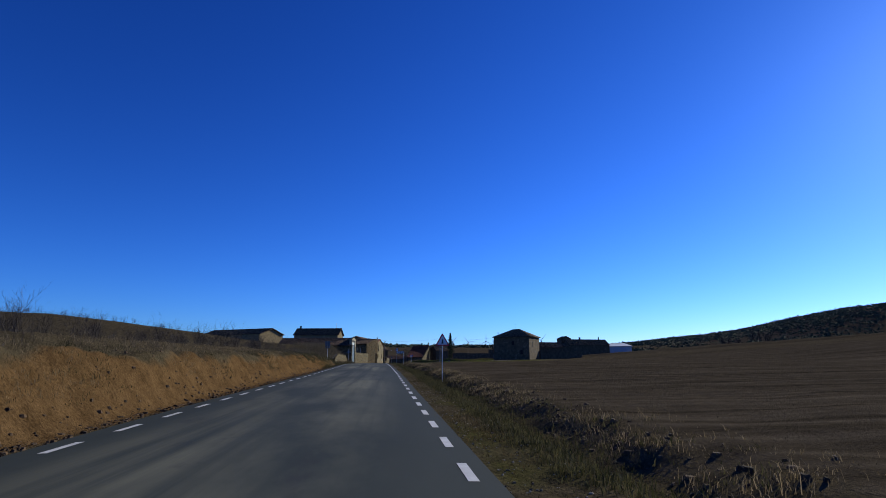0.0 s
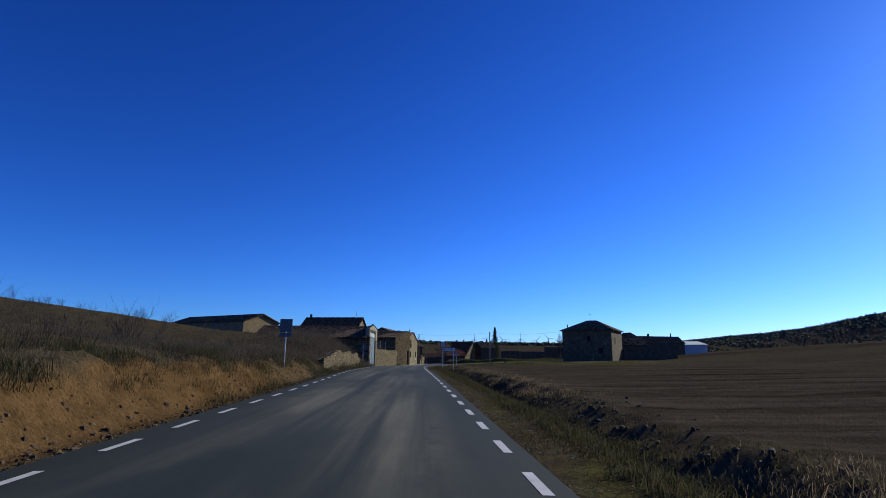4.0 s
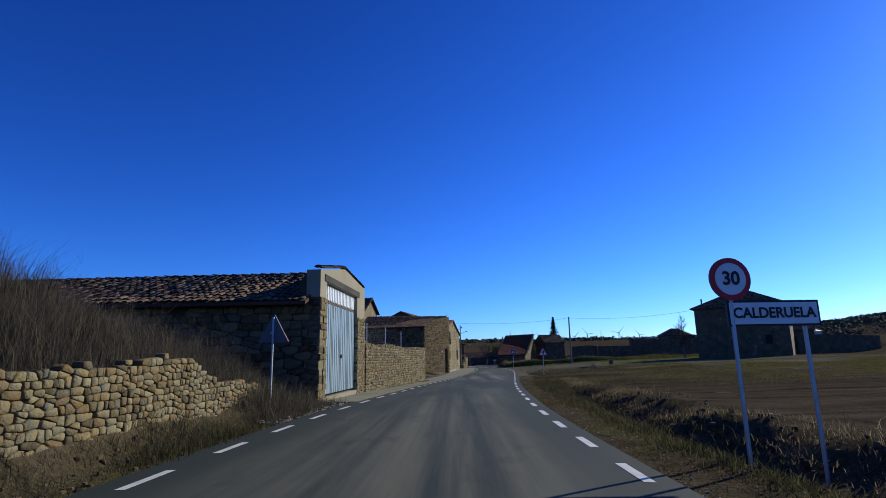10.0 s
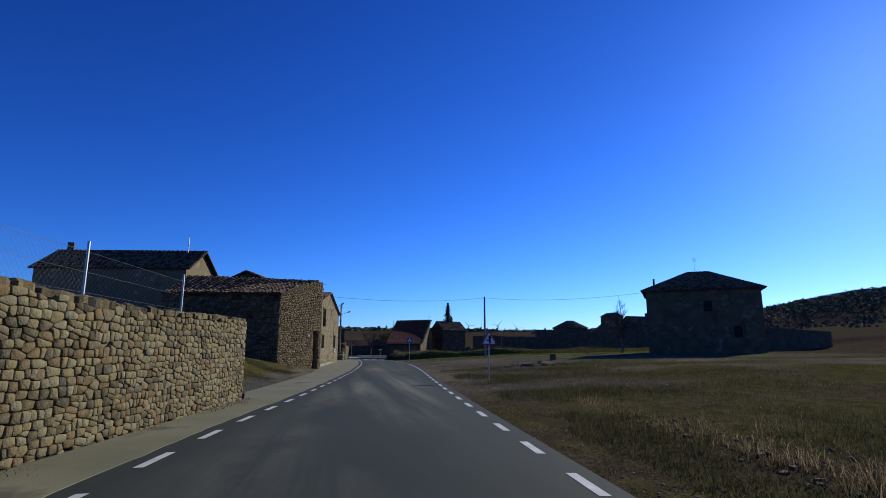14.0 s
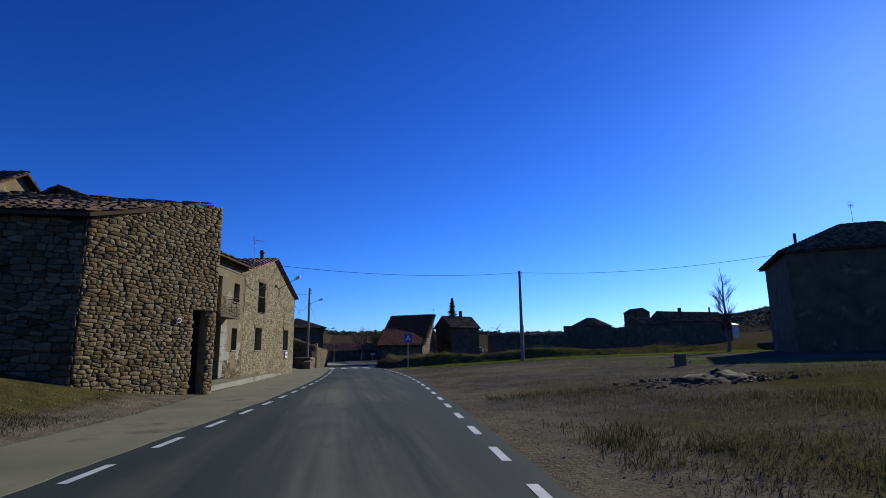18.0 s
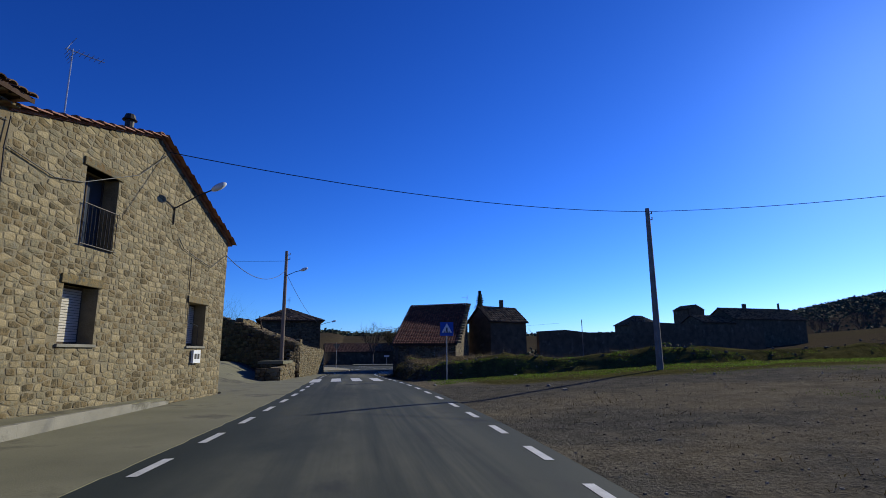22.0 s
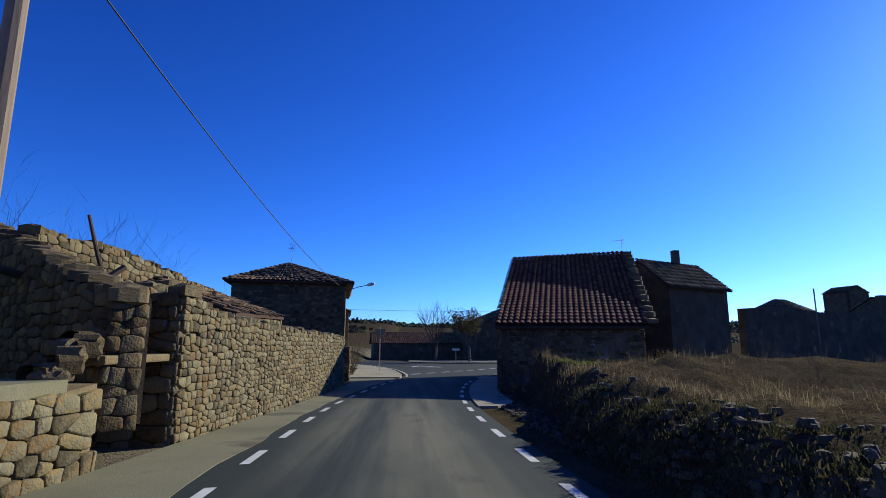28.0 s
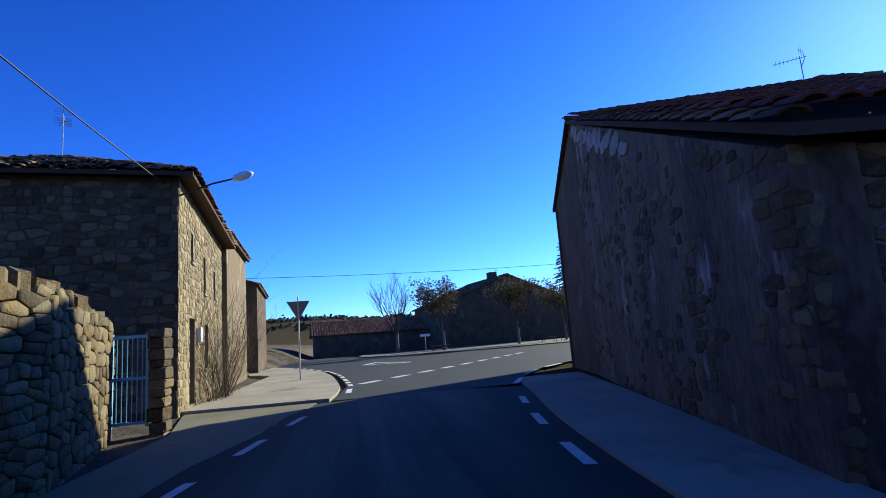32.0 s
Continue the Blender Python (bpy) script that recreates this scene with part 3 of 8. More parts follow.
# ---- ground ----
def ground_material():
    m = bpy.data.materials.new("open_ground")
    m.use_nodes = True
    n, l = m.node_tree.nodes, m.node_tree.links
    bs = n["Principled BSDF"]
    bs.inputs["Roughness"].default_value = 0.95
    bs.inputs["Specular IOR Level"].default_value = 0.0
    at = n.new("ShaderNodeVertexColor")
    at.layer_name = "cover"
    se = n.new("ShaderNodeSeparateColor")
    l.new(at.outputs["Color"], se.inputs["Color"])
    tc = n.new("ShaderNodeTexCoord")

    def tex(scale, detail=8):
        t = n.new("ShaderNodeTexNoise")
        t.inputs["Scale"].default_value, t.inputs["Detail"].default_value, t.inputs["Roughness"].default_value = scale, detail, 0.62
        l.new(tc.outputs["Object"], t.inputs["Vector"])
        return t.outputs["Fac"]

    def two(a, b, fac):
        r = n.new("ShaderNodeValToRGB")
        r.color_ramp.elements[0].position, r.color_ramp.elements[1].position = 0.36, 0.64
        r.color_ramp.elements[0].color, r.color_ramp.elements[1].color = (*a, 1), (*b, 1)
        l.new(fac, r.inputs["Fac"])
        return r.outputs["Color"]

    mid, fine, big = tex(1.7), tex(14), tex(0.14)
    mixd = n.new("ShaderNodeMath")
    mixd.operation = "MULTIPLY_ADD"
    mixd.inputs[1].default_value = 0.5
    l.new(fine, mixd.inputs[0])
    hm = n.new("ShaderNodeMath")
    hm.operation = "MULTIPLY"
    hm.inputs[1].default_value = 0.5
    l.new(mid, hm.inputs[0])
    l.new(hm.outputs[0], mixd.inputs[2])
    fac = mixd.outputs[0]
    base = two((0.035, 0.029, 0.017), (0.105, 0.083, 0.05), fac)
    earth = two((0.052, 0.03, 0.013), (0.15, 0.09, 0.04), fac)
    green = two((0.033, 0.034, 0.011), (0.106, 0.094, 0.036), fac)
    grit, dust = two((0.052, 0.049, 0.041), (0.132, 0.121, 0.097), fac), two((0.095, 0.08, 0.055), (0.19, 0.163, 0.115), fac)
    track = n.new("ShaderNodeMapRange")
    track.inputs["From Min"].default_value, track.inputs["From Max"].default_value = 0.46, 0.58
    l.new(big, track.inputs["Value"])
    dmix = n.new("ShaderNodeMix")
    dmix.data_type = "RGBA"
    l.new(track.outputs["Result"], dmix.inputs[0])
    l.new(grit, dmix.inputs[6])
    l.new(dust, dmix.inputs[7])
    dirt = dmix.outputs[2]
    # furrows run across the slope
    fm = n.new("ShaderNodeMapping")
    fm.inputs["Rotation"].default_value = (0, 0, 0.12)
    fm.inputs["Scale"].default_value = (0.05, 1.6, 1)
    l.new(tc.outputs["Object"], fm.inputs["Vector"])
    ft = n.new("ShaderNodeTexNoise")
    ft.inputs["Scale"].default_value, ft.inputs["Detail"].default_value = 1.1, 5
    l.new(fm.outputs["Vector"], ft.inputs["Vector"])
    fa = n.new("ShaderNodeMath")
    fa.operation = "MULTIPLY_ADD"
    fa.inputs[1].default_value = 0.55
    l.new(ft.outputs["Fac"], fa.inputs[0])
    fh = n.new("ShaderNodeMath")
    fh.operation = "MULTIPLY"
    fh.inputs[1].default_value = 0.45
    l.new(fac, fh.inputs[0])
    l.new(fh.outputs[0], fa.inputs[2])
    field = two((0.026, 0.021, 0.014), (0.095, 0.076, 0.052), fa.outputs[0])

    def blend(a, b, mask):
        # the mask's edge is broken up by the grain
        mr = n.new("ShaderNodeMath")
        mr.operation = "MULTIPLY_ADD"
        mr.inputs[1].default_value = 1.6
        l.new(mid, mr.inputs[0])
        off = n.new("ShaderNodeMath")
        off.operation = "MULTIPLY_ADD"
        off.inputs[1].default_value, off.inputs[2].default_value = 2.2, -1.4
        l.new(mask, off.inputs[0])
        l.new(off.outputs[0], mr.inputs[2])
        cl = n.new("ShaderNodeClamp")
        l.new(mr.outputs[0], cl.inputs["Value"])
        mx = n.new("ShaderNodeMix")
        mx.data_type = "RGBA"
        l.new(cl.outputs[0], mx.inputs[0])
        l.new(a, mx.inputs[6])
        l.new(b, mx.inputs[7])
        return mx.outputs[2]

    c = blend(base, field, at.outputs["Alpha"])
    c = blend(c, dirt, se.outputs["Blue"])
    c = blend(c, earth, se.outputs["Red"])
    c = blend(c, green, se.outputs["Green"])
    l.new(c, bs.inputs["Base Color"])
    bp = n.new("ShaderNodeBump")
    bp.inputs["Strength"].default_value, bp.inputs["Distance"].default_value = 1.0, 0.12
    l.new(fac, bp.inputs["Height"])
    l.new(bp.outputs["Normal"], bs.inputs["Normal"])
    return m


def cover(x, y):
    """Shares of cut earth, green grass, dirt and ploughed field."""
    le, re = left_edge(y), right_edge(y)
    d, e = le - x, x - re
    r = math.hypot(x, y - 120)
    if r > 230:
        nn = noise.noise((x * 0.006, y * 0.011, 2))
        far = step(450, 800, r)
        return (0.12 * step(0.2, 0.5, nn) * (1 - far), 0.35 * step(0.0, 0.3, -nn), 0.0, max(0.8 * step(-0.1, 0.2, nn), 0.5))
    if d > 0:
        if y < 104:
            cutoff = 1 - step(70, 79, y)
            nn = noise.noise((x * 0.5, y * 0.35, 21))
            return (cutoff * step(0.5, 0.9, d) * (1 - step(1.75 + 0.6 * nn, 2.5 + 0.6 * nn, d)) * (1 - 0.55 * step(56, 66, y)), 0.35 * step(0.0, 0.3, d) * (1 - step(0.5, 1.0, d)) + 0.4 * step(72, 80, y) * (1 - step(1.0, 1.6, d)), 0.5 * (1 - step(0.3, 0.7, d)), 0)
        g = 0.95 * step(130, 134, y) * (1 - step(152, 158, y)) * step(3.4, 5.2, d)
        return (0, g * (1 - step(18, 25, d)), 0.8 * (1 - g) * (1 - step(12, 18, d)), 0.4 * step(14, 30, d))
    if e > 0:
        f = 1 - step(112, 124, y)
        field = f * step(3.2, 4.6, e)
        g = step(0.15, 0.4, e) * (1 - step(1.2, 1.9, e)) * max(0.05, min(0.9, 0.42 + 0.9 * noise.noise((x * 0.9, y * 0.45, 31)))) * (1 - step(124, 138, y)) + 0.35 * f * step(1.6, 2.2, e) * (1 - step(2.6, 3.4, e))
        open_lot = step(122, 138, y) * (1 - step(183, 186, y + 0.12 * (x - 5)))
        g2 = step(176, 180, y + 0.14 * (x - 5)) * (1 - step(187, 190, y)) * step(2.0, 4.0, e) * 0.9
        g3 = step(112, 120, y) * (1 - 0.75 * step(143, 160, y)) * step(1.2, 4.0, e) * min(1, max(0, 1.3 * noise.noise((x * 0.16, y * 0.16, 9)) + 0.62))
        near = 1 - step(30, 46, e)
        return (0.15 * open_lot * near, min(1, g + (g2 + g3) * near), 0.95 * open_lot * (1 - g2) * near, max(field, 0.5 * (1 - near)))
    return (0, 0, 0.6, 0)


def build_ground():
    ys = [-1500, -1000, -600, -400, -250, -160, -110, -80, -60, -45, -34, -26, -20, -15, -11, -8]
    y = -5.0
    while y < 262:
        ys.append(y)
        y += 0.4 if y < 122 or 182 < y < 207 else 0.75
    y, s = 263.0, 1.5
    while y < 2300:
        ys.append(y)
        y += s
        s *= 1.075
    lo = [0.25, 0.5, 0.75, 0.9, 1.05, 1.2, 1.35, 1.5, 1.65, 1.8, 1.95, 2.1, 2.25, 2.4, 2.6, 2.8, 3.0, 3.25, 3.5, 3.8, 4.2, 4.6, 5, 5.4, 5.8, 6.3, 6.8, 8, 9.5, 11.5, 14, 17, 21, 26, 32, 40, 50, 64, 82, 105, 140, 190, 240, 300, 350, 400, 470, 550, 640, 740, 860, 1000, 1150, 1300, 1500]
    verts, cov, faces = [], [], []
    cols = 2 * len(lo) + 2
    for y in ys:
        le, re = left_edge(y), right_edge(y)
        row = [le - d for d in reversed(lo)] + [le, re] + [re + d for d in lo]
        for x in row:
            verts.append((x, y, ground_z(x, y)))
            cov.append(cover(x, y))
    for i in range(len(ys) - 1):
        for k in range(cols - 1):
            a = i * cols + k
            faces.append((a, a + 1, a + cols + 1, a + cols))
    me = data_mesh("ground", verts, faces, ground_material(), True)
    ca = me.color_attributes.new("cover", "FLOAT_COLOR", "POINT")
    ca.data.foreach_set("color", [v for c in cov for v in c])
    return tagged(new("ground", me), "dry winter farmland with ploughed field and grassy verges", "ground", "", "structure")


build_ground()

# ---- road ----
JUNCTION = [(6.9, 217.0), (8.0, 219.7), (9.4, 222.2), (11.2, 224.2), (14, 226.4), (20, 230), (30, 234.5), (46, 240), (46, 256), (30, 251.5), (22, 249.5), (15, 247.6),
            (9, 247.4), (5.5, 248.6), (1.5, 254), (-3, 262), (-12, 278), (-20, 290), (-24.5, 287), (-15, 270), (-6.5, 253), (-1.05, 241), (1.61, 231.7), (2.26, 227.4), (2.61, 223.7), (2.81, 221), (2.6, 217.0)]


def build_road():
    verts, faces = [], []
    ys = [-60 + 1.5 * i for i in range(185)]
    ys = [y for y in ys if y < 217] + [217.0]
    nx = 25
    worn = []
    for y in ys:
        le, re = left_edge(y) - 0.45, right_edge(y) + 0.28
        for k in range(nx):
            t = k / (nx - 1)
            worn.append(step(0.08, 0.25, t) * (1 - step(0.75, 0.92, t)) * (0.55 + 0.45 * math.sin(math.pi * t) ** 2 * (1 + 0.4 * math.cos(6 * math.pi * t))))
        for k in range(nx):
            t = k / (nx - 1)
            verts.append((lerp(le, re, t), y, zr(y) + 0.05 * (1 - (2 * t - 1) ** 2) - 0.02))
    for i in range(len(ys) - 1):
        for k in range(nx - 1):
            a = i * nx + k
            faces.append((a, a + 1, a + nx + 1, a + nx))
    me = data_mesh("road", verts, faces, M["asphalt"], True)
    me.attributes.new("worn", "FLOAT", "POINT").data.foreach_set("value", worn)
    road = tagged(new("road", me), "worn grey asphalt village road", "road", "", "structure")
    bm = bm_new()
    f = bm.faces.new([bm.verts.new((x, y, zr(y) + 0.03)) for x, y in reversed(JUNCTION)])
    bmesh.ops.triangulate(bm, faces=[f])
    bmesh.ops.recalc_face_normals(bm, faces=bm.faces)
    if sum(fa.normal.z for fa in bm.faces) < 0:
        bmesh.ops.reverse_faces(bm, faces=bm.faces)
    solo("road_junction", bm, M["asphalt"], "asphalt junction bending away past the houses", "road", "structure")
    return road


road = build_road()


def road_z(x, y):
    le, re = left_edge(y) - 0.45, right_edge(y) + 0.28
    t = min(max((x - le) / (re - le), 0), 1)
    return zr(y) + 0.05 * (1 - (2 * t - 1) ** 2) - 0.02 if y < 217 else zr(y) + 0.03


def dash(bm, x0, y0, x1, y1, w, z=0.012):
    d = Vector((x1 - x0, y1 - y0, 0)).normalized()
    s = Vector((d.y, -d.x, 0)) * w / 2
    q = []
    for (x, y, k) in ((x0, y0, -1), (x0, y0, 1), (x1, y1, 1), (x1, y1, -1)):
        q.append(bm.verts.new((x + k * s.x, y + k * s.y, road_z(x + k * s.x, y) + z)))
    bm.faces.new(q)


def build_markings():
    group = "dashed edge lines of the road"
    n = 0
    for edge, sgn in ((left_edge, 1), (right_edge, -1)):
        y = -14.0
        while y < 216:
            bm = bm_new()
            dash(bm, edge(y) + sgn * 0.02, y, edge(y + 1.05) + sgn * 0.02, y + 1.05, 0.13, 0.005)
            part("dash", bm, M["paint"], road)
            y += 2.3
    rnd = random.Random(4)
    for i in range(4):
        bm = bm_new()
        x0 = 0.62 + 1.04 * i
        dash(bm, x0 + 0.26, 183.6, x0 + 0.16, 188.4, 0.5, 0.008)
        part("crossing_bar", bm, M["paint"], road, "white bar of the pedestrian crossing")
    pts = [(2.9, 218.6), (2.93, 221), (2.72, 223.7), (2.38, 227.4), (1.7, 231.7), (0.6, 235.5), (-1.0, 241)]
    for a, b in zip(pts, pts[1:]):
        n = max(1, round(math.dist(a, b) / 1.7))
        for k in range(n):
            bm = bm_new()
            dash(bm, lerp(a[0], b[0], k / n), lerp(a[1], b[1], k / n), lerp(a[0], b[0], (k + 0.55) / n), lerp(a[1], b[1], (k + 0.55) / n), 0.15, 0.006)
            part("dash", bm, M["paint"], road)
    pts = [(7.0, 217), (8.1, 219.7), (9.5, 222.0), (11.3, 224.0), (14, 226.2), (20, 229.8), (30, 234.3)]
    for a, b in zip(pts, pts[1:]):
        n = max(1, round(math.dist(a, b) / 2.0))
        for k in range(n):
            bm = bm_new()
            dash(bm, lerp(a[0], b[0], k / n) - 0.1, lerp(a[1], b[1], k / n) + 0.1, lerp(a[0], b[0], (k + 0.55) / n) - 0.1, lerp(a[1], b[1], (k + 0.55) / n) + 0.1, 0.15, 0.006)
            part("dash", bm, M["paint"], road)
    # give-way line across the mouth of the road
    for k in range(9):
        bm = bm_new()
        a, b = (3.2, 221.5), (13.2, 236.5)
        dash(bm, lerp(a[0], b[0], k / 9), lerp(a[1], b[1], k / 9), lerp(a[0], b[0], (k + 0.55) / 9), lerp(a[1], b[1], (k + 0.55) / 9), 0.3, 0.006)
        part("dash", bm, M["paint"], road)
    for a, b in (((3.4, 236.2), (6.0, 235.2)), ((3.4, 236.2), (4.2, 239.0)), ((6.0, 235.2), (4.2, 239.0))):
        bm = bm_new()
        dash(bm, *a, *b, 0.3, 0.008)
        part("dash", bm, M["paint"], road, "white painted triangle side")


build_markings()


def strip(name, outer, inner, ys, z_off, material, label, thick=0.12, rise=None, cols=5):
    """A paved strip between two lines x(y)."""
    verts, faces = [], []
    nx = cols
    for y in ys:
        a, b = outer(y), inner(y)
        for k in range(nx):
            x = lerp(a, b, k / (nx - 1))
            verts.append((x, y, (rise(x, y) if rise else zr(y)) + z_off))
    m = len(verts)
    verts += [(x, y, z - thick) for x, y, z in verts]
    for i in range(len(ys) - 1):
        for k in range(nx - 1):
            a = i * nx + k
            faces.append((a, a + 1, a + nx + 1, a + nx))
        for a, f in ((i * nx, 0), (i * nx + nx - 1, 1)):
            q = (a, a + nx, m + a + nx, m + a)
            faces.append(q if f == 0 else q[::-1])
    for i, f in ((0, 1), (len(ys) - 1, 0)):
        for k in range(nx - 1):
            a = i * nx + k
            q = (a, a + 1, m + a + 1, m + a)
            faces.append(q if f == 0 else q[::-1])
    return tagged(new(name, data_mesh(name, verts, faces, material)), label, "pavement", "", "structure")


def line(*pts):
    return lambda y: float(np.interp(y, [p[0] for p in pts], [p[1] for p in pts]))


def rng(a, b, s):
    return [a + (b - a) * i / max(1, round((b - a) / s)) for i in range(max(1, round((b - a) / s)) + 1)]


def ragged(y):
    """The crumbled joint of asphalt and concrete."""
    return left_edge(y) - 0.3 + 0.09 * noise.noise((y * 0.5, 3, 1)) + 0.05 * noise.noise((y * 2.1, 5, 1))


strip("pavement_yard", line((106.3, -6.98), (113, -6.5), (130, -4.75), (133, -5.2), (150, -3.6), (156.7, -3.5)), ragged, rng(106.3, 156.7, 0.4), -0.006, M["concrete"], "dusty concrete strip between road and stone walls")
strip("pavement_street", line((156.7, -3.5), (173, -2.3), (176.5, -1.8), (178, -2.2), (186, -1.3), (187, -1.2), (194.8, -0.8), (210.5, 0.1), (214, 0.1), (217, -0.6), (218, -0.75)), ragged, rng(156.7, 218, 0.4), -0.006, M["concrete"], "dusty concrete edge along the village street")
FAC0, FAC1 = Vector((-6.2, 157.2, 0)), Vector((-1.93, 176.47, 0))


def facade_x(y):
    return FAC0.x + (FAC1.x - FAC0.x) * (y - FAC0.y) / (FAC1.y - FAC0.y)


strip("raised_pavement", facade_x, line((157, -3.75), (165, -3.2), (172, -2.55), (175.5, -1.9)), rng(157.0, 172.6, 1.0), 0.16, M["concrete"], "raised concrete pavement in front of the houses", 0.3)
bm = bm_new()
kl = line((157, -3.75), (165, -3.2), (172, -2.55), (175.5, -1.9))
for y in rng(157.0, 171.6, 1.0):
    a, b = Vector((kl(y), y, 0)), Vector((kl(y + 1), y + 1, 0))
    box(bm, ((a.x + b.x) / 2 + 0.06, y + 0.5, zr(y) + 0.07 - 0.045 * max(0, y - 169.2)), (0.13, 0.985, 0.25), -math.degrees(math.atan2(b.x - a.x, 1)), bevel=0.012)
solo("kerb", bm, M["kerb"], "pale concrete kerb of the raised pavement", "kerb", "structure")


def lane_z(x, y):
    return zr(y) + lane_rise(x, y)


strip("lane_concrete", lambda y: -24.0 + 0.3 * (y - 177), line((177, -1.7), (178.5, -1.9), (185.8, -1.1), (186.2, -1.35), (193, -1.2)), rng(177.3, 193, 0.7), -0.012, M["concrete"], "concrete lane climbing away between the houses", 0.12, lane_z, 26)
strip("pavement_corner", line((217.3, -0.75), (232, -1.1), (234, -2.5), (247, -6.2)), line((217.3, 2.5), (218.6, 2.62), (221, 2.6), (223.7, 2.4), (227.4, 2.05), (231.7, 1.4), (236, 0.2), (241, -1.4), (247, -4.0)), rng(217.3, 247, 1.2), 0.06, M["concrete_pale"], "pale concrete forecourt beside the corner house", 0.2)
bm = prism(bm_new(), [(46, 256.3), (30, 251.8), (22, 249.8), (15, 247.9), (9, 247.7), (5.7, 248.9), (3.0, 252.5), (3.4, 259), (20, 262.5), (46, 268)], -1.5, -1.05)
solo("pavement_square", bm, M["concrete"], "concrete pavement with trees across the junction", "pavement", "structure")

strip("pavement_shed", lambda y: right_edge(y) + 0.27, line((201.1, 5.45), (202.1, 6.1), (203.2, 6.25), (207, 6.45), (210, 7.2), (214, 8.2), (217.5, 9.0), (219, 9.3)), rng(201.1, 219, 0.85), 0.02, M["concrete_pale"], "pale concrete pavement before the red-roofed shed", 0.2)


# ---- masonry, roofs and openings ----
def stone_variants(count, seed):
    """Rough blocks of unit size with a bulging, worn front towards -y."""
    r = random.Random(seed)
    out = []
    for _ in range(count):
        n = 4
        vs, fs = [], []
        cut = [r.uniform(0.0, 0.12) for _ in range(4)]
        for j in range(n):
            for i in range(n):
                u, v = i / (n - 1) - 0.5, j / (n - 1) - 0.5
                if abs(u) == 0.5 and abs(v) == 0.5:
                    c = cut[(i > 0) * 2 + (j > 0)]
                    u, v = u * (1 - 2 * c), v * (1 - 2 * c)
                rim = abs(i / (n - 1) - 0.5) == 0.5 or abs(j / (n - 1) - 0.5) == 0.5
                vs.append((u + r.uniform(-0.05, 0.05), (-0.5 if not rim else -0.3) + r.uniform(-0.13, 0.13), v + r.uniform(-0.07, 0.07)))
        rim = [i for i in range(n)] + [n - 1 + n * j for j in range(1, n)] + [n * n - 2 - i for i in range(n - 1)] + [n * (n - 1 - j) for j in range(1, n - 1)]
        for j in range(n - 1):
            for i in range(n - 1):
                a = j * n + i
                fs.append((a, a + 1, a + n + 1, a + n))
        base = len(vs)
        for k in rim:
            vs.append((vs[k][0], 0.5, vs[k][2]))
        m = len(rim)
        for k in range(m):
            fs.append((rim[k], base + k, base + (k + 1) % m, rim[(k + 1) % m]))
        out.append((vs, fs))
    return out


STONES = stone_variants(14, 11)
stone_meshes = {}


def stone_mesh(i, key):
    if (i, key) not in stone_meshes:
        stone_meshes[(i, key)] = data_mesh("stone", *STONES[i], M[key])
    return stone_meshes[(i, key)]


def profile(tops, u):
    return float(np.interp(u, [t[0] for t in tops], [t[1] for t in tops]))


def clip_cell(poly, nx, ny, c):
    """The part of a convex polygon where nx*x + ny*y <= c."""
    out = []
    for i, (x0, y0) in enumerate(poly):
        x1, y1 = poly[(i + 1) % len(poly)]
        d0, d1 = nx * x0 + ny * y0 - c, nx * x1 + ny * y1 - c
        if d0 <= 0:
            out.append((x0, y0))
        if (d0 < 0 < d1) or (d1 < 0 < d0):
            t = d0 / (d0 - d1)
            out.append((x0 + (x1 - x0) * t, y0 + (y1 - y0) * t))
    return out


def stone_cell(poly, out, r, gap):
    """A rough rounded stone over a plan cell (x along the wall, z up), bulging towards -y."""
    n = len(poly)
    cx, cz = sum(p[0] for p in poly) / n, sum(p[1] for p in poly) / n
    rad = sum(math.hypot(p[0] - cx, p[1] - cz) for p in poly) / n
    k = max(0.55, 1 - gap / rad)
    # worn corners: each one is cut back on both its sides
    ring_ = []
    for i in range(n):
        p, q, s = poly[i - 1], poly[i], poly[(i + 1) % n]
        f, g = r.uniform(0.05, 0.22), r.uniform(0.05, 0.22)
        if math.dist(p, q) > 0.05 and math.dist(q, s) > 0.05 and n < 7:
            ring_ += [(lerp(q[0], p[0], f), lerp(q[1], p[1], f)), (lerp(q[0], s[0], g), lerp(q[1], s[1], g))]
        else:
            ring_.append((lerp(q[0], cx, r.uniform(0.02, 0.12)), lerp(q[1], cz, r.uniform(0.02, 0.12))))
    m = len(ring_)
    ti, tj = r.uniform(-0.22, 0.22) * out / max(rad, 0.05), r.uniform(-0.22, 0.22) * out / max(rad, 0.05)
    edge, face = [], []
    for x, z in ring_:
        x, z = cx + (x - cx) * k, cz + (z - cz) * k
        edge.append((x - cx, -out * 0.74 + r.uniform(-0.1, 0.1) * out, z - cz))
        s = r.uniform(0.8, 0.93)
        fx, fz = (x - cx) * s, (z - cz) * s
        face.append((fx, -out * r.uniform(0.92, 1.08) + ti * fx + tj * fz, fz))
    vs = [(v[0], 0.12, v[2]) for v in edge] + edge + face + [(r.uniform(-0.15, 0.15) * rad, -out * r.uniform(0.92, 1.18), r.uniform(-0.15, 0.15) * rad)]
    fs = []
    for i in range(m):
        j = (i + 1) % m
        fs += [(i, j, m + j, m + i), (m + i, m + j, 2 * m + j, 2 * m + i), (2 * m + i, 2 * m + j, 3 * m)]
    return (cx, cz), vs, fs


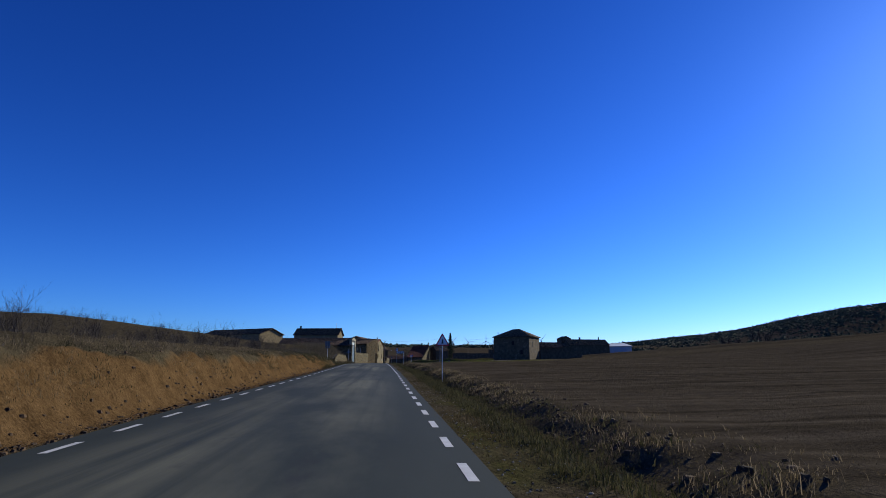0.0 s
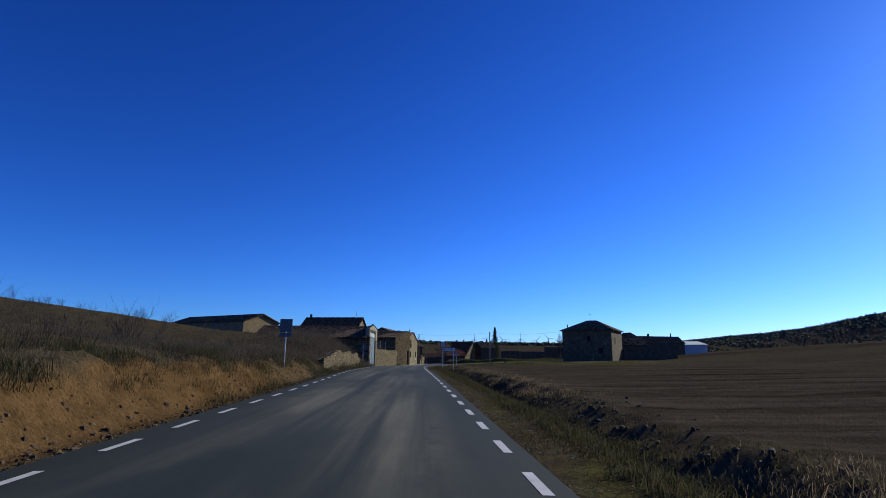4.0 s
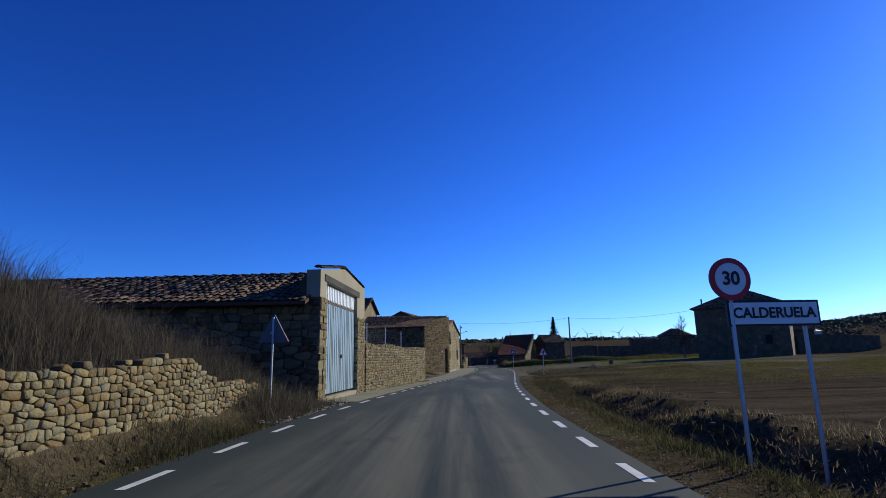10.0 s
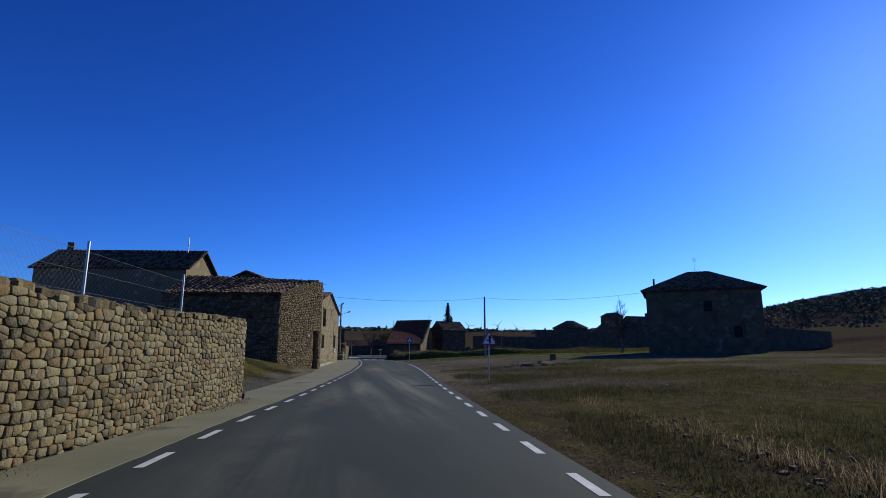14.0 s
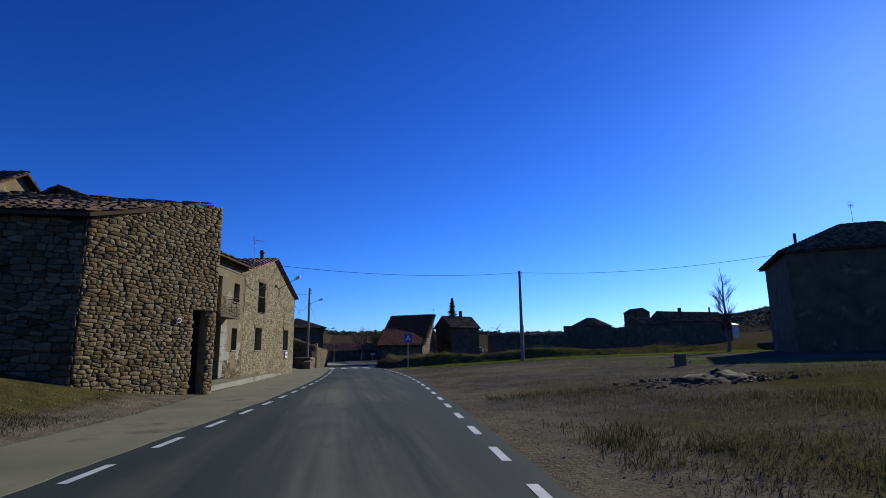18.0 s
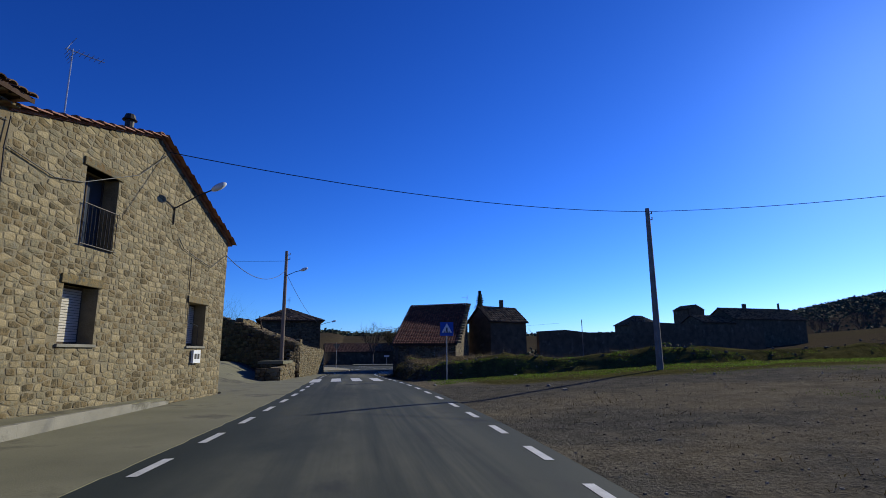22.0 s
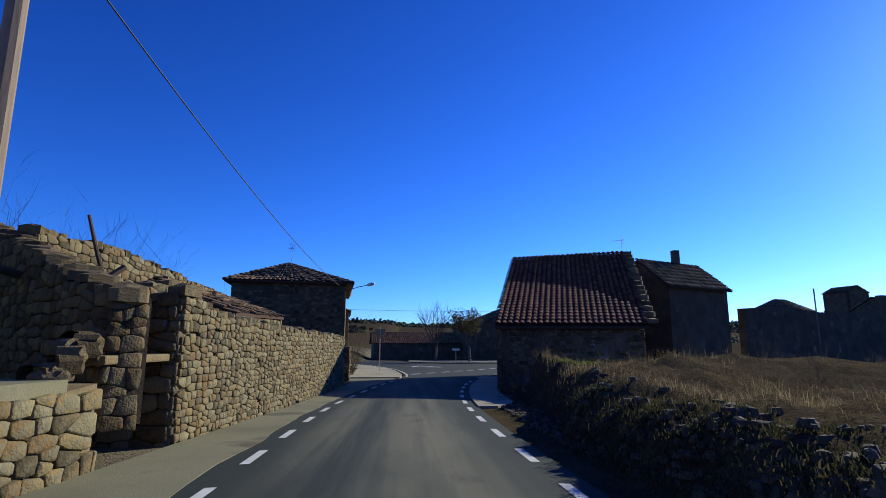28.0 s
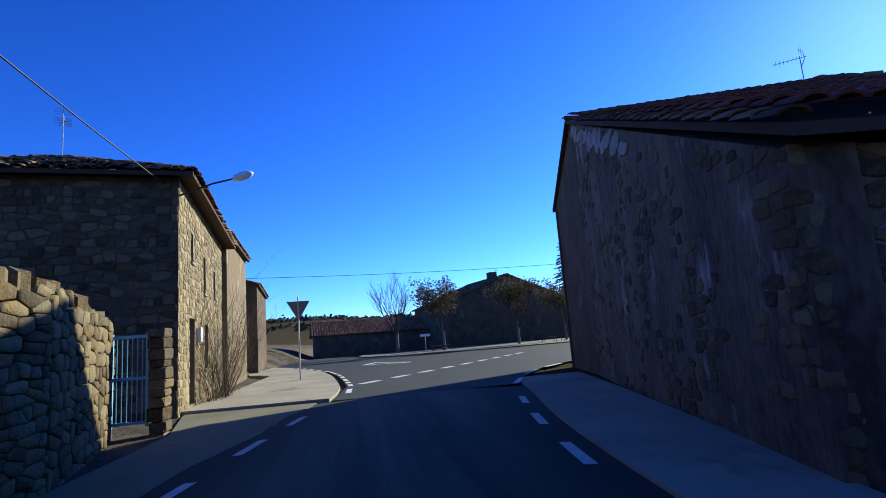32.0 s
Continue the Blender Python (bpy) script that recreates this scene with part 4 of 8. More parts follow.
def masonry(parent, p0, p1, base, tops, seed, w=0.34, h=0.2, key="stone", depth=0.12, count=120, near=None, holes=(), loose=1.0, gap=0.006, name="stone", keep=1.0):
    """Irregular rubble on the face from p0 to p1, whose outside lies to the right of that way. tops: (u, height). base: (u, height)."""
    r = random.Random(seed)
    p0, p1 = Vector((*p0, 0)), Vector((*p1, 0))
    L = (p1 - p0).length
    d = (p1 - p0).normalized()
    ang = math.atan2(d.y, d.x)
    near = L / 2 if near is None else near
    zb = min(b for _, b in base) - 0.05
    ztop = max(t for _, t in tops)
    nc, nr = int(L / w) + 3, int((ztop - zb) / h) + 3
    seeds = {}
    for j in range(-1, nr):
        shift = r.uniform(0, 1)
        for i in range(-2, nc):
            big = r.random()
            p = (i + shift + r.uniform(-0.28, 0.28), j + 0.5 + r.uniform(-0.34, 0.34) * (1.3 if big < 0.4 else 0.6))
            if big < 0.2:
                seeds[(i, j)] = []
            elif big > 0.9:
                seeds[(i, j)] = [(p[0] - 0.05, p[1] - 0.24), (p[0] + 0.05, p[1] + 0.24)]
            elif big > 0.8:
                seeds[(i, j)] = [(p[0] - 0.26, p[1]), (p[0] + 0.26, p[1] + r.uniform(-0.1, 0.1))]
            else:
                seeds[(i, j)] = [p]
    items = []
    for i, j, a, b in [(i, j, *p) for (i, j), ps in seeds.items() for p in ps]:
        u, z = a * w, zb + b * h
        if not (-0.12 < u < L + 0.12):
            continue
        uc = min(max(u, 0.0), L)
        if z > profile(tops, uc) - 0.03 or z < profile(base, uc) - 0.08:
            continue
        if any(x0 < u < x1 and y0 < z < y1 for x0, x1, y0, y1 in holes):
            continue
        if keep < 1 and noise.noise((u * 0.9, z * 0.9, seed)) * 0.9 + r.uniform(-0.25, 0.25) > (keep - 0.5):
            continue
        poly = [(a - 1.2, b - 0.9), (a + 1.2, b - 0.9), (a + 1.2, b + 0.9), (a - 1.2, b + 0.9)]
        for dj in (-2, -1, 0, 1, 2):
            for di in (-2, -1, 0, 1, 2):
                for q in seeds.get((i + di, j + dj), ()):
                    if q != (a, b) and len(poly) > 2:
                        # beds lie nearly level and joints nearly upright
                        nx, ny = (q[0] - a) * (1 if dj == 0 else 0.4), (q[1] - b) * (0.5 if dj == 0 else 1)
                        poly = clip_cell(poly, nx, ny, nx * (q[0] + a) / 2 + ny * (q[1] + b) / 2)
            if len(poly) < 3:
                break
        poly = [(x * w, zb + y * h) for x, y in poly]
        jag = r.uniform(-0.02, 0.02)
        poly = clip_cell(poly, -1, 0, jag) if len(poly) > 2 else poly
        poly = clip_cell(poly, 1, 0, L + jag) if len(poly) > 2 else poly
        if len(poly) < 3:
            continue
        t0, t1 = profile(tops, uc - 0.1), profile(tops, uc + 0.1)
        sl = (t1 - t0) / 0.2
        poly = clip_cell(poly, -sl, 1, (t0 + t1) / 2 - sl * uc + r.uniform(0, 0.05) * loose)
        for x0, x1, y0, y1 in holes:
            if poly and max(p[0] for p in poly) > x0 and min(p[0] for p in poly) < x1 and max(p[1] for p in poly) > y0 and min(p[1] for p in poly) < y1:
                if u <= x0:
                    poly = clip_cell(poly, 1, 0, x0)
                elif u >= x1:
                    poly = clip_cell(poly, -1, 0, -x1)
                elif z >= y1:
                    poly = clip_cell(poly, 0, -1, -y1)
                else:
                    poly = clip_cell(poly, 0, 1, y0)
        clean = []
        for p in poly:
            if not clean or math.dist(p, clean[-1]) > 0.018:
                clean.append(p)
        if len(clean) > 2 and math.dist(clean[0], clean[-1]) < 0.018:
            clean.pop()
        if len(clean) < 3 or max(p[0] for p in clean) - min(p[0] for p in clean) < 0.05 or max(p[1] for p in clean) - min(p[1] for p in clean) < 0.035:
            continue
        (cx, cz), vs, fs = stone_cell(clean, depth * 0.4 * r.uniform(0.8, 1.15), r, gap)
        m = Matrix.Translation(p0 + d * cx + Vector((0, 0, cz))) @ Matrix.Rotation(ang, 4, "Z")
        items.append((abs(cx - near), m, vs, fs))
    items.sort(key=lambda t: t[0])
    for _, m, vs, fs in items[:count]:
        ob = under(new(name, data_mesh(name, vs, fs, M[key], True)), parent)
        ob.matrix_basis = m
    rest = items[count:]
    if rest:
        verts, faces = [], []
        for _, m, vs, fs in rest:
            o = len(verts)
            verts += [tuple(m @ Vector(v)) for v in vs]
            faces += [tuple(i + o for i in f) for f in fs]
        ob = under(new("stonework", data_mesh("stonework", verts, faces, M[key], True)), parent)
        tagged(ob, "", "", "", "stuff")


def hexa(bm, a, b, n, za, zb, ta, tb):
    """A slab from plan point a to b, reaching back by the vector n, with sloping foot and top."""
    pts = [(a, za), (b, zb), (b + n, zb), (a + n, za), (a, ta), (b, tb), (b + n, tb), (a + n, ta)]
    v = [bm.verts.new((p.x, p.y, z)) for p, z in pts]
    for f in ((0, 1, 5, 4), (1, 2, 6, 5), (2, 3, 7, 6), (3, 0, 4, 7), (4, 5, 6, 7), (3, 2, 1, 0)):
        bm.faces.new([v[i] for i in f])


def wall(parent, name, p0, p1, base, tops, thick, material, holes=(), label="", setback=0.0):
    """A wall with openings; its outside lies to the right of the way from p0 to p1."""
    p0, p1 = Vector((*p0, 0)), Vector((*p1, 0))
    L = (p1 - p0).length
    d = (p1 - p0).normalized()
    n = Vector((-d.y, d.x, 0))
    us = sorted({0.0, L, *(u for u, _ in tops if 0 < u < L), *(u for u, _ in base if 0 < u < L), *(v for o in holes for v in o[:2] if 0 < v < L)})
    bm = bm_new()
    for u0, u1 in zip(us, us[1:]):
        c = (u0 + u1) / 2
        cuts = sorted([(o[2], o[3]) for o in holes if o[0] - 1e-6 < c < o[1] + 1e-6])
        a, b = p0 + d * u0 + n * setback, p0 + d * u1 + n * setback
        lo0, lo1 = profile(base, u0), profile(base, u1)
        for z0, z1 in cuts:
            if z0 > lo0 + 0.01:
                hexa(bm, a, b, n * thick, lo0, lo1, z0, z0)
            lo0 = lo1 = z1
        hexa(bm, a, b, n * thick, lo0, lo1, profile(tops, u0 + 1e-4), profile(tops, u1 - 1e-4))
    bmesh.ops.recalc_face_normals(bm, faces=bm.faces)
    bmesh.ops.remove_doubles(bm, verts=bm.verts, dist=0.0005)
    return part(name, bm, material, parent, label)


def on_wall(p0, p1, u, z, out=0.0):
    p0, p1 = Vector((*p0, 0)), Vector((*p1, 0))
    d = (p1 - p0).normalized()
    return p0 + d * u + Vector((d.y, -d.x, 0)) * out + Vector((0, 0, z))


def wbox(bm, p0, p1, u0, u1, z0, z1, o0, o1, bevel=0.0):
    """A box laid along a wall: o0..o1 is how far it stands out of the face (negative: into it)."""
    c = on_wall(p0, p1, (u0 + u1) / 2, (z0 + z1) / 2, (o0 + o1) / 2)
    a = math.degrees(math.atan2(p1[1] - p0[1], p1[0] - p0[0]))
    return box(bm, c, (abs(u1 - u0), abs(o1 - o0), abs(z1 - z0)), a, bevel=bevel)


def window(parent, p0, p1, hole, kind="pane", depth=0.22, sill=True, frame_mat="wood", name="window"):
    u0, u1, z0, z1 = hole
    bm = bm_new()
    f = 0.05
    for a, b, c, e in ((u0, u0 + f, z0, z1), (u1 - f, u1, z0, z1), (u0 + f, u1 - f, z0, z0 + f), (u0 + f, u1 - f, z1 - f, z1)):
        wbox(bm, p0, p1, a, b, c, e, -depth - 0.05, -depth)
    if kind == "pane":
        wbox(bm, p0, p1, (u0 + u1) / 2 - 0.02, (u0 + u1) / 2 + 0.02, z0 + f, z1 - f, -depth - 0.04, -depth - 0.005)
    win = part(name, bm, M[frame_mat], parent)
    bm = bm_new()
    wbox(bm, p0, p1, u0 + f, u1 - f, z0 + f, z1 - f, -depth - 0.035, -depth - 0.02)
    part("pane", bm, M["glass"] if kind == "pane" else M["dark"] if kind == "dark" else M["glass"], win)
    if kind == "blind":
        k = 0
        z = z1 - f
        bot = z0 + (z1 - z0) * 0.08
        while z > bot:
            bm = bm_new()
            wbox(bm, p0, p1, u0 + f, u1 - f, z - 0.055, z - 0.005, -depth - 0.012, -depth + 0.012, 0.006)
            part("slat", bm, M["shutter"], win)
            z -= 0.06
    if sill:
        bm = bm_new()
        wbox(bm, p0, p1, u0 - 0.05, u1 + 0.05, z0 - 0.07, z0 - 0.003, -depth, 0.06, 0.01)
        part("sill", bm, M["kerb"], win)
    return win


def blotch(parent, p0, p1, u, z, w, h, key, seed, out=0.006, name="plaster_patch"):
    """A thin ragged patch of other plaster on a wall."""
    r = random.Random(seed)
    n = 22
    ring_ = []
    k = 1.0
    for i in range(n):
        a = 2 * math.pi * i / n
        k = min(1.25, max(0.55, k + r.uniform(-0.28, 0.28)))
        ring_.append((u + 0.5 * w * math.cos(a) * k, z + 0.5 * h * math.sin(a) * k))
    bm = bm_new()
    lo = [bm.verts.new(on_wall(p0, p1, a, b, -0.01)) for a, b in ring_]
    hi = [bm.verts.new(on_wall(p0, p1, u + (a - u) * 0.97, z + (b - z) * 0.97, out)) for a, b in ring_]
    mid = bm.verts.new(on_wall(p0, p1, u, z, out + 0.003))
    for i in range(n):
        j = (i + 1) % n
        bm.faces.new((lo[i], lo[j], hi[j], hi[i]))
        bm.faces.new((hi[i], hi[j], mid))
    bmesh.ops.recalc_face_normals(bm, faces=bm.faces)
    return part(name, bm, M[key], parent)


def tile_shape(rnd):
    """A half-round clay tile of unit length along y, arched over x."""
    vs, fs = [], []
    n = 5
    j = rnd.uniform(-0.03, 0.03)
    for y, wd, lift in ((0.0, 1.0, 0.22), (1.0, 0.82, -0.04)):
        for k in range(n + 1):
            a = math.pi * k / n
            vs.append((-0.5 * wd * math.cos(a) + j, y, 0.42 * wd * math.sin(a) + lift + j))
    for k in range(n):
        fs.append((k, k + 1, n + 2 + k, n + 1 + k))
    o = len(vs)
    for y, wd, lift in ((0.0, 0.8, 0.22),):
        for k in range(n + 1):
            a = math.pi * k / n
            vs.append((-0.5 * wd * math.cos(a) + j, y, 0.42 * wd * math.sin(a) + lift - 0.06 + j))
    for k in range(n):
        fs.append((k + 1, k, o + k, o + k + 1))
    return vs, fs


_tr = random.Random(5)
TILES = [tile_shape(_tr) for _ in range(5)]
tile_meshes = {}


def tiles(parent, e0, e1, r0, r1, seed, key="tile", pitch=0.23, row=0.4, count=120, near=(0, 185), rough=1.0, skip=0.0, lift=0.0):
    """Courses of half-round tiles on the slope between an eave and a ridge."""
    r = random.Random(seed)
    e0, e1, r0, r1 = (Vector(v) for v in (e0, e1, r0, r1))
    ncol = max(1, round((e1 - e0).length / pitch))
    nrow = max(1, round(((r0 + r1) / 2 - (e0 + e1) / 2).length / row))
    items = []
    for i in range(ncol):
        s = (i + 0.5) / ncol
        a, b = e0.lerp(e1, s), r0.lerp(r1, s)
        x_ax = (e1 - e0).lerp(r1 - r0, 0.5).normalized()
        y_ax = (b - a).normalized()
        z_ax = x_ax.cross(y_ax).normalized()
        if z_ax.z < 0:
            z_ax = -z_ax
        x_ax = y_ax.cross(z_ax).normalized()
        step_len = (b - a).length / nrow
        sag = r.uniform(-0.015, 0.015) * rough
        for j in range(nrow):
            if r.random() < skip:
                continue
            p = a.lerp(b, j / nrow) + z_ax * (0.02 + lift + sag + r.uniform(-0.012, 0.012) * rough) + x_ax * r.uniform(-0.015, 0.015) * rough - y_ax * (0.05 if j == 0 else 0)
            rot = Matrix((x_ax, y_ax, z_ax)).transposed().to_4x4()
            m = Matrix.Translation(p) @ rot @ Matrix.Rotation(r.uniform(-0.06, 0.06) * rough, 4, "Z") @ Matrix.Diagonal((pitch * 0.92, step_len * 1.12, pitch * 0.55, 1))
            items.append((math.hypot(p.x - near[0], p.y - near[1]) + (0 if j < 2 else 3), r.randrange(len(TILES)), m))
    items.sort(key=lambda t: t[0])
    for _, k, m in items[:count]:
        if (k, key) not in tile_meshes:
            tile_meshes[(k, key)] = data_mesh("tile", *TILES[k], M[key])
        ob = new("tile", tile_meshes[(k, key)])
        under(ob, parent)
        ob.matrix_basis = m
    verts, faces = [], []
    for _, k, m in items[count:]:
        o = len(verts)
        vs, fs = TILES[k]
        verts += [tuple(m @ Vector(v)) for v in vs]
        faces += [tuple(i + o for i in f) for f in fs]
    if verts:
        ob = under(new("tiling", data_mesh("tiling", verts, faces, M[key], True)), parent)
        tagged(ob, "", "", "", "stuff")


def slab(parent, name, pts, thick, material, label=""):
    """A flat plate with the given top corners."""
    bm = bm_new()
    hi = [bm.verts.new(p) for p in pts]
    lo = [bm.verts.new((p[0], p[1], p[2] - thick)) for p in pts]
    n = len(pts)
    bm.faces.new(hi)
    bm.faces.new(lo[::-1])
    for i in range(n):
        bm.faces.new((hi[i], lo[i], lo[(i + 1) % n], hi[(i + 1) % n]))
    bmesh.ops.recalc_face_normals(bm, faces=bm.faces)
    return part(name, bm, material, parent, label)


def ridge_caps(parent, a, b, seed, key="tile", size=0.26):
    r = random.Random(seed)
    a, b = Vector(a), Vector(b)
    n = max(1, round((b - a).length / 0.4))
    d = (b - a).normalized()
    x = d.cross(Vector((0, 0, 1))).normalized()
    z = x.cross(d)
    rot = Matrix((x, d, z)).transposed().to_4x4()
    for i in range(n):
        k = r.randrange(len(TILES))
        if (k, key) not in tile_meshes:
            tile_meshes[(k, key)] = data_mesh("tile", *TILES[k], M[key])
        ob = under(new("ridge_tile", tile_meshes[(k, key)]), parent)
        ob.matrix_basis = Matrix.Translation(a.lerp(b, i / n) + Vector((0, 0, 0.03 + r.uniform(-0.01, 0.01)))) @ rot @ Matrix.Diagonal((size, (b - a).length / n * 1.1, size * 0.6, 1))


def block_house(name, base, label, corners, eave, roof, wall_key="adobe", tile_key="tile", foot=-1.6, overhang=0.25, seed=1, tile_count=0, pitch=0.26):
    """A plain house on a plan quadrilateral; roof: 'hip' or (i, rise) a gable with its ridge parallel to side i."""
    t = thing(name, base, label, "house")
    cs = [Vector((*c, 0)) for c in corners]
    for i in range(4):
        a, b = cs[i], cs[(i + 1) % 4]
        L = (b - a).length
        tops = [(0, eave), (L, eave)]
        if roof[0] == "gable" and i in ((roof[1] + 1) % 4, (roof[1] + 3) % 4):
            tops = [(0, eave), (L / 2, eave + roof[2]), (L, eave)]
        wall(t, "wall", a[:2], b[:2], [(0, foot), (L, foot)], tops, 0.4, M[wall_key])
    ctr = sum(cs, Vector()) / 4
    out = [c + (c - ctr).normalized() * overhang * 1.4 for c in cs]
    E = [Vector((c.x, c.y, eave + 0.02)) for c in out]
    if roof[0] == "gable":
        k = roof[1]
        o = [E[k], E[(k + 1) % 4], E[(k + 2) % 4], E[(k + 3) % 4]]
        ra, rb = (o[0] + o[3]) / 2, (o[1] + o[2]) / 2
        ra, rb = ra + Vector((0, 0, roof[2] + 0.06)), rb + Vector((0, 0, roof[2] + 0.06))
        for e0, e1, r0, r1 in ((o[0], o[1], ra, rb), (o[2], o[3], rb, ra)):
            slab(t, "roof", [e0, e1, r1, r0], 0.1, M["tile_deck"])
            tiles(t, e0, e1, r0, r1, seed, tile_key, pitch=pitch, count=tile_count, near=(3, e0.y - 5))
        ridge_caps(t, ra, rb, seed, tile_key)
    else:
        rise = roof[1]
        L01, L12 = (cs[1] - cs[0]).length, (cs[2] - cs[1]).length
        if L01 >= L12:
            s = L12 / 2 / L01
            ra, rb = (E[0] + E[3]) / 2, (E[1] + E[2]) / 2
        else:
            s = L01 / 2 / L12
            ra, rb = (E[0] + E[1]) / 2, (E[3] + E[2]) / 2
        A, B = ra.lerp(rb, s) + Vector((0, 0, rise)), rb.lerp(ra, s) + Vector((0, 0, rise))
        if L01 >= L12:
            faces = [(E[0], E[1], A, B), (E[2], E[3], B, A), (E[1], E[2], B, B), (E[3], E[0], A, A)]
        else:
            faces = [(E[1], E[2], A, B), (E[3], E[0], B, A), (E[0], E[1], A, A), (E[2], E[3], B, B)]
        for e0, e1, r0, r1 in faces:
            slab(t, "roof", [e0, e1, r1, r0] if r0 != r1 else [e0, e1, r0], 0.1, M["tile_deck"])
            tiles(t, e0, e1, r0 if r0 != r1 else r0 + (e0 - e1).normalized() * 0.15, r1 if r0 != r1 else r1 + (e1 - e0).normalized() * 0.15, seed, tile_key, pitch=pitch, count=tile_count, near=(3, e0.y - 5))
        if (A - B).length > 0.3:
            ridge_caps(t, A, B, seed, tile_key)
        for e, r in ((E[0], A), (E[1], B if L01 >= L12 else A), (E[2], B), (E[3], A if L01 >= L12 else B)):
            ridge_caps(t, e, r, seed + 1, tile_key)
    return t


# ---- barn with the sheet-steel gate ----
def gate_barn():
    t = thing("gate_barn", (-7.0, 106.4, -0.3), "low stone barn with tiled roof and pale blue steel gate", "barn")
    a, b = (-7.05, 106.4), (-6.75, 113.7)
    L = math.dist(a, b)
    tops = [(0, 4.2), (3.4, 4.75), (L, 4.4)]
    hole = [(0.78, 5.75, -0.2, 3.85)]
    base = [(0, -0.35), (L, -0.4)]
    wall(t, "gable_wall", a, b, base, tops, 0.5, M["render_grey"], hole, "rendered gable wall above stone piers")
    # squared quoins of the first gate pier
    rq = random.Random(21)
    for u0, u1, top in ((-0.04, 0.78, 3.1),):
        z = -0.4
        while z < top:
            hh = min(rq.uniform(0.17, 0.36), top + 0.15 - z)
            cut = [(u0, u1)] if rq.random() < 0.3 else [(u0, lerp(u0, u1, rq.uniform(0.4, 0.65))), (None, u1)]
            if len(cut) == 2:
                cut[1] = (cut[0][1] + 0.012, u1)
            for c0, c1 in cut:
                bm = bm_new()
                wbox(bm, a, b, c0, c1, z, z + hh - 0.012, -0.4 if c0 == u0 and u0 < 0 else -0.2, rq.uniform(0.015, 0.06), 0.03)
                for v in bm.verts:
                    v.co += Vector((rq.uniform(-1, 1), rq.uniform(-1, 1), rq.uniform(-1, 1))) * 0.02
                part("quoin", bm, M["stone"], t)
            z += hh
    masonry(t, on_wall(a, b, 5.75, 0)[:2], b, [(0, -0.4), (L - 5.75, -0.4)], [(0, 3.0), (L - 5.75, 2.9)], 23, 0.22, 0.135, "stone", 0.09, 60, 1)
    # the verge tiles along the gable
    for i in range(len(tops) - 1):
        p, q = tops[i], tops[i + 1]
        ridge_caps(t, on_wall(a, b, p[0], p[1] + 0.02, -0.1), on_wall(a, b, q[0], q[1] + 0.02, -0.1), 3, "tile", 0.3)
    # side wall in shade, its stone and joints coloured darker for it, and the wall behind
    s0 = (-20.5, 105.4)
    Ls = math.dist(s0, a)
    wall(t, "side_wall", s0, (a[0] - 0.5, a[1]), [(0, 0.2), (Ls - 0.5, -0.4)], [(0, 2.95), (Ls - 0.72, 3.0), (Ls - 0.7, 3.8), (Ls - 0.5, 4.05)], 0.5, M["mortar_dark"])
    masonry(t, s0, a, [(0, 0.2), (Ls, -0.4)], [(0, 2.85), (Ls - 1.3, 2.9), (Ls, 3.2)], 22, 0.4, 0.26, "stone_grey_shaded", 0.12, 60, Ls)
    wall(t, "back_wall", (-20.8, 113.4), (-20.5, 105.4), [(0, -0.4), (8, -0.4)], [(0, 2.9), (4, 4.3), (8, 2.9)], 0.4, M["adobe"])
    wall(t, "far_wall", (b[0], b[1]), (-20.8, 113.4), [(0, -0.4), (14, -0.4)], [(0, 3.0), (14, 3.0)], 0.4, M["adobe"])
    e0, e1, r0, r1 = (-20.8, 105.0, 3.0), (-7.4, 105.8, 3.05), (-20.8, 109.6, 4.5), (-7.2, 109.9, 4.57)
    slab(t, "roof", [e0, e1, r1, r0], 0.12, M["tile_deck"])
    tiles(t, e0, e1, r0, r1, 31, "tile", 0.24, 0.42, 150, (-7, 104), 1.6)
    slab(t, "roof", [(-7.3, 114.0, 3.9), (-20.8, 113.7, 3.0), r0, r1], 0.12, M["tile_deck"])
    tiles(t, (-7.3, 114.0, 3.9), (-20.8, 113.7, 3.0), r1, r0, 32, "tile", 0.24, 0.42, 0, (-7, 104), 1.6)
    ridge_caps(t, r0, r1, 5)
    # gate: two leaves of ribbed sheet, a ribbed translucent band above
    u0, u1 = 0.82, 5.7
    mid = (u0 + u1) / 2
    for k, (x0, x1) in enumerate(((u0, mid - 0.01), (mid + 0.01, u1))):
        bm = bm_new()
        wbox(bm, a, b, x0, x1, -0.12, 3.15, -0.2, -0.17)
        leaf = part("gate_leaf", bm, M["steel_dark"], t, "pale blue ribbed sheet-steel gate leaf")
        half = (x0 + x1) / 2
        for q0, q1 in ((x0 + 0.02, half - 0.04), (half + 0.04, x1 - (0.04 if k == 0 else 0.02))):
            n = 8
            for i in range(n):
                w_ = (q1 - q0) / n
                bm = bm_new()
                wbox(bm, a, b, q0 + i * w_ + 0.012, q0 + (i + 1) * w_ - 0.014, -0.12, 3.15, -0.17, -0.135 + 0.012 * (i % 2), 0.012)
                part("rib", bm, M["door_blue"], leaf)
        for c in ((half,) if k else (half, mid)):
            bm = bm_new()
            wbox(bm, a, b, c - 0.03, c + 0.03, -0.12, 3.15, -0.17, -0.115, 0.01)
            part("gate_post", bm, M["wood_pole"], leaf, "brown upright bar of the gate")
        if k:
            bm = bm_new()
            wbox(bm, a, b, x0 + 0.1, x0 + 0.15, 1.15, 1.3, -0.13, -0.07, 0.01)
            part("gate_handle", bm, M["steel_dark"], leaf)
    bm = bm_new()
    wbox(bm, a, b, u0, u1, 3.16, 3.22, -0.22, -0.12)
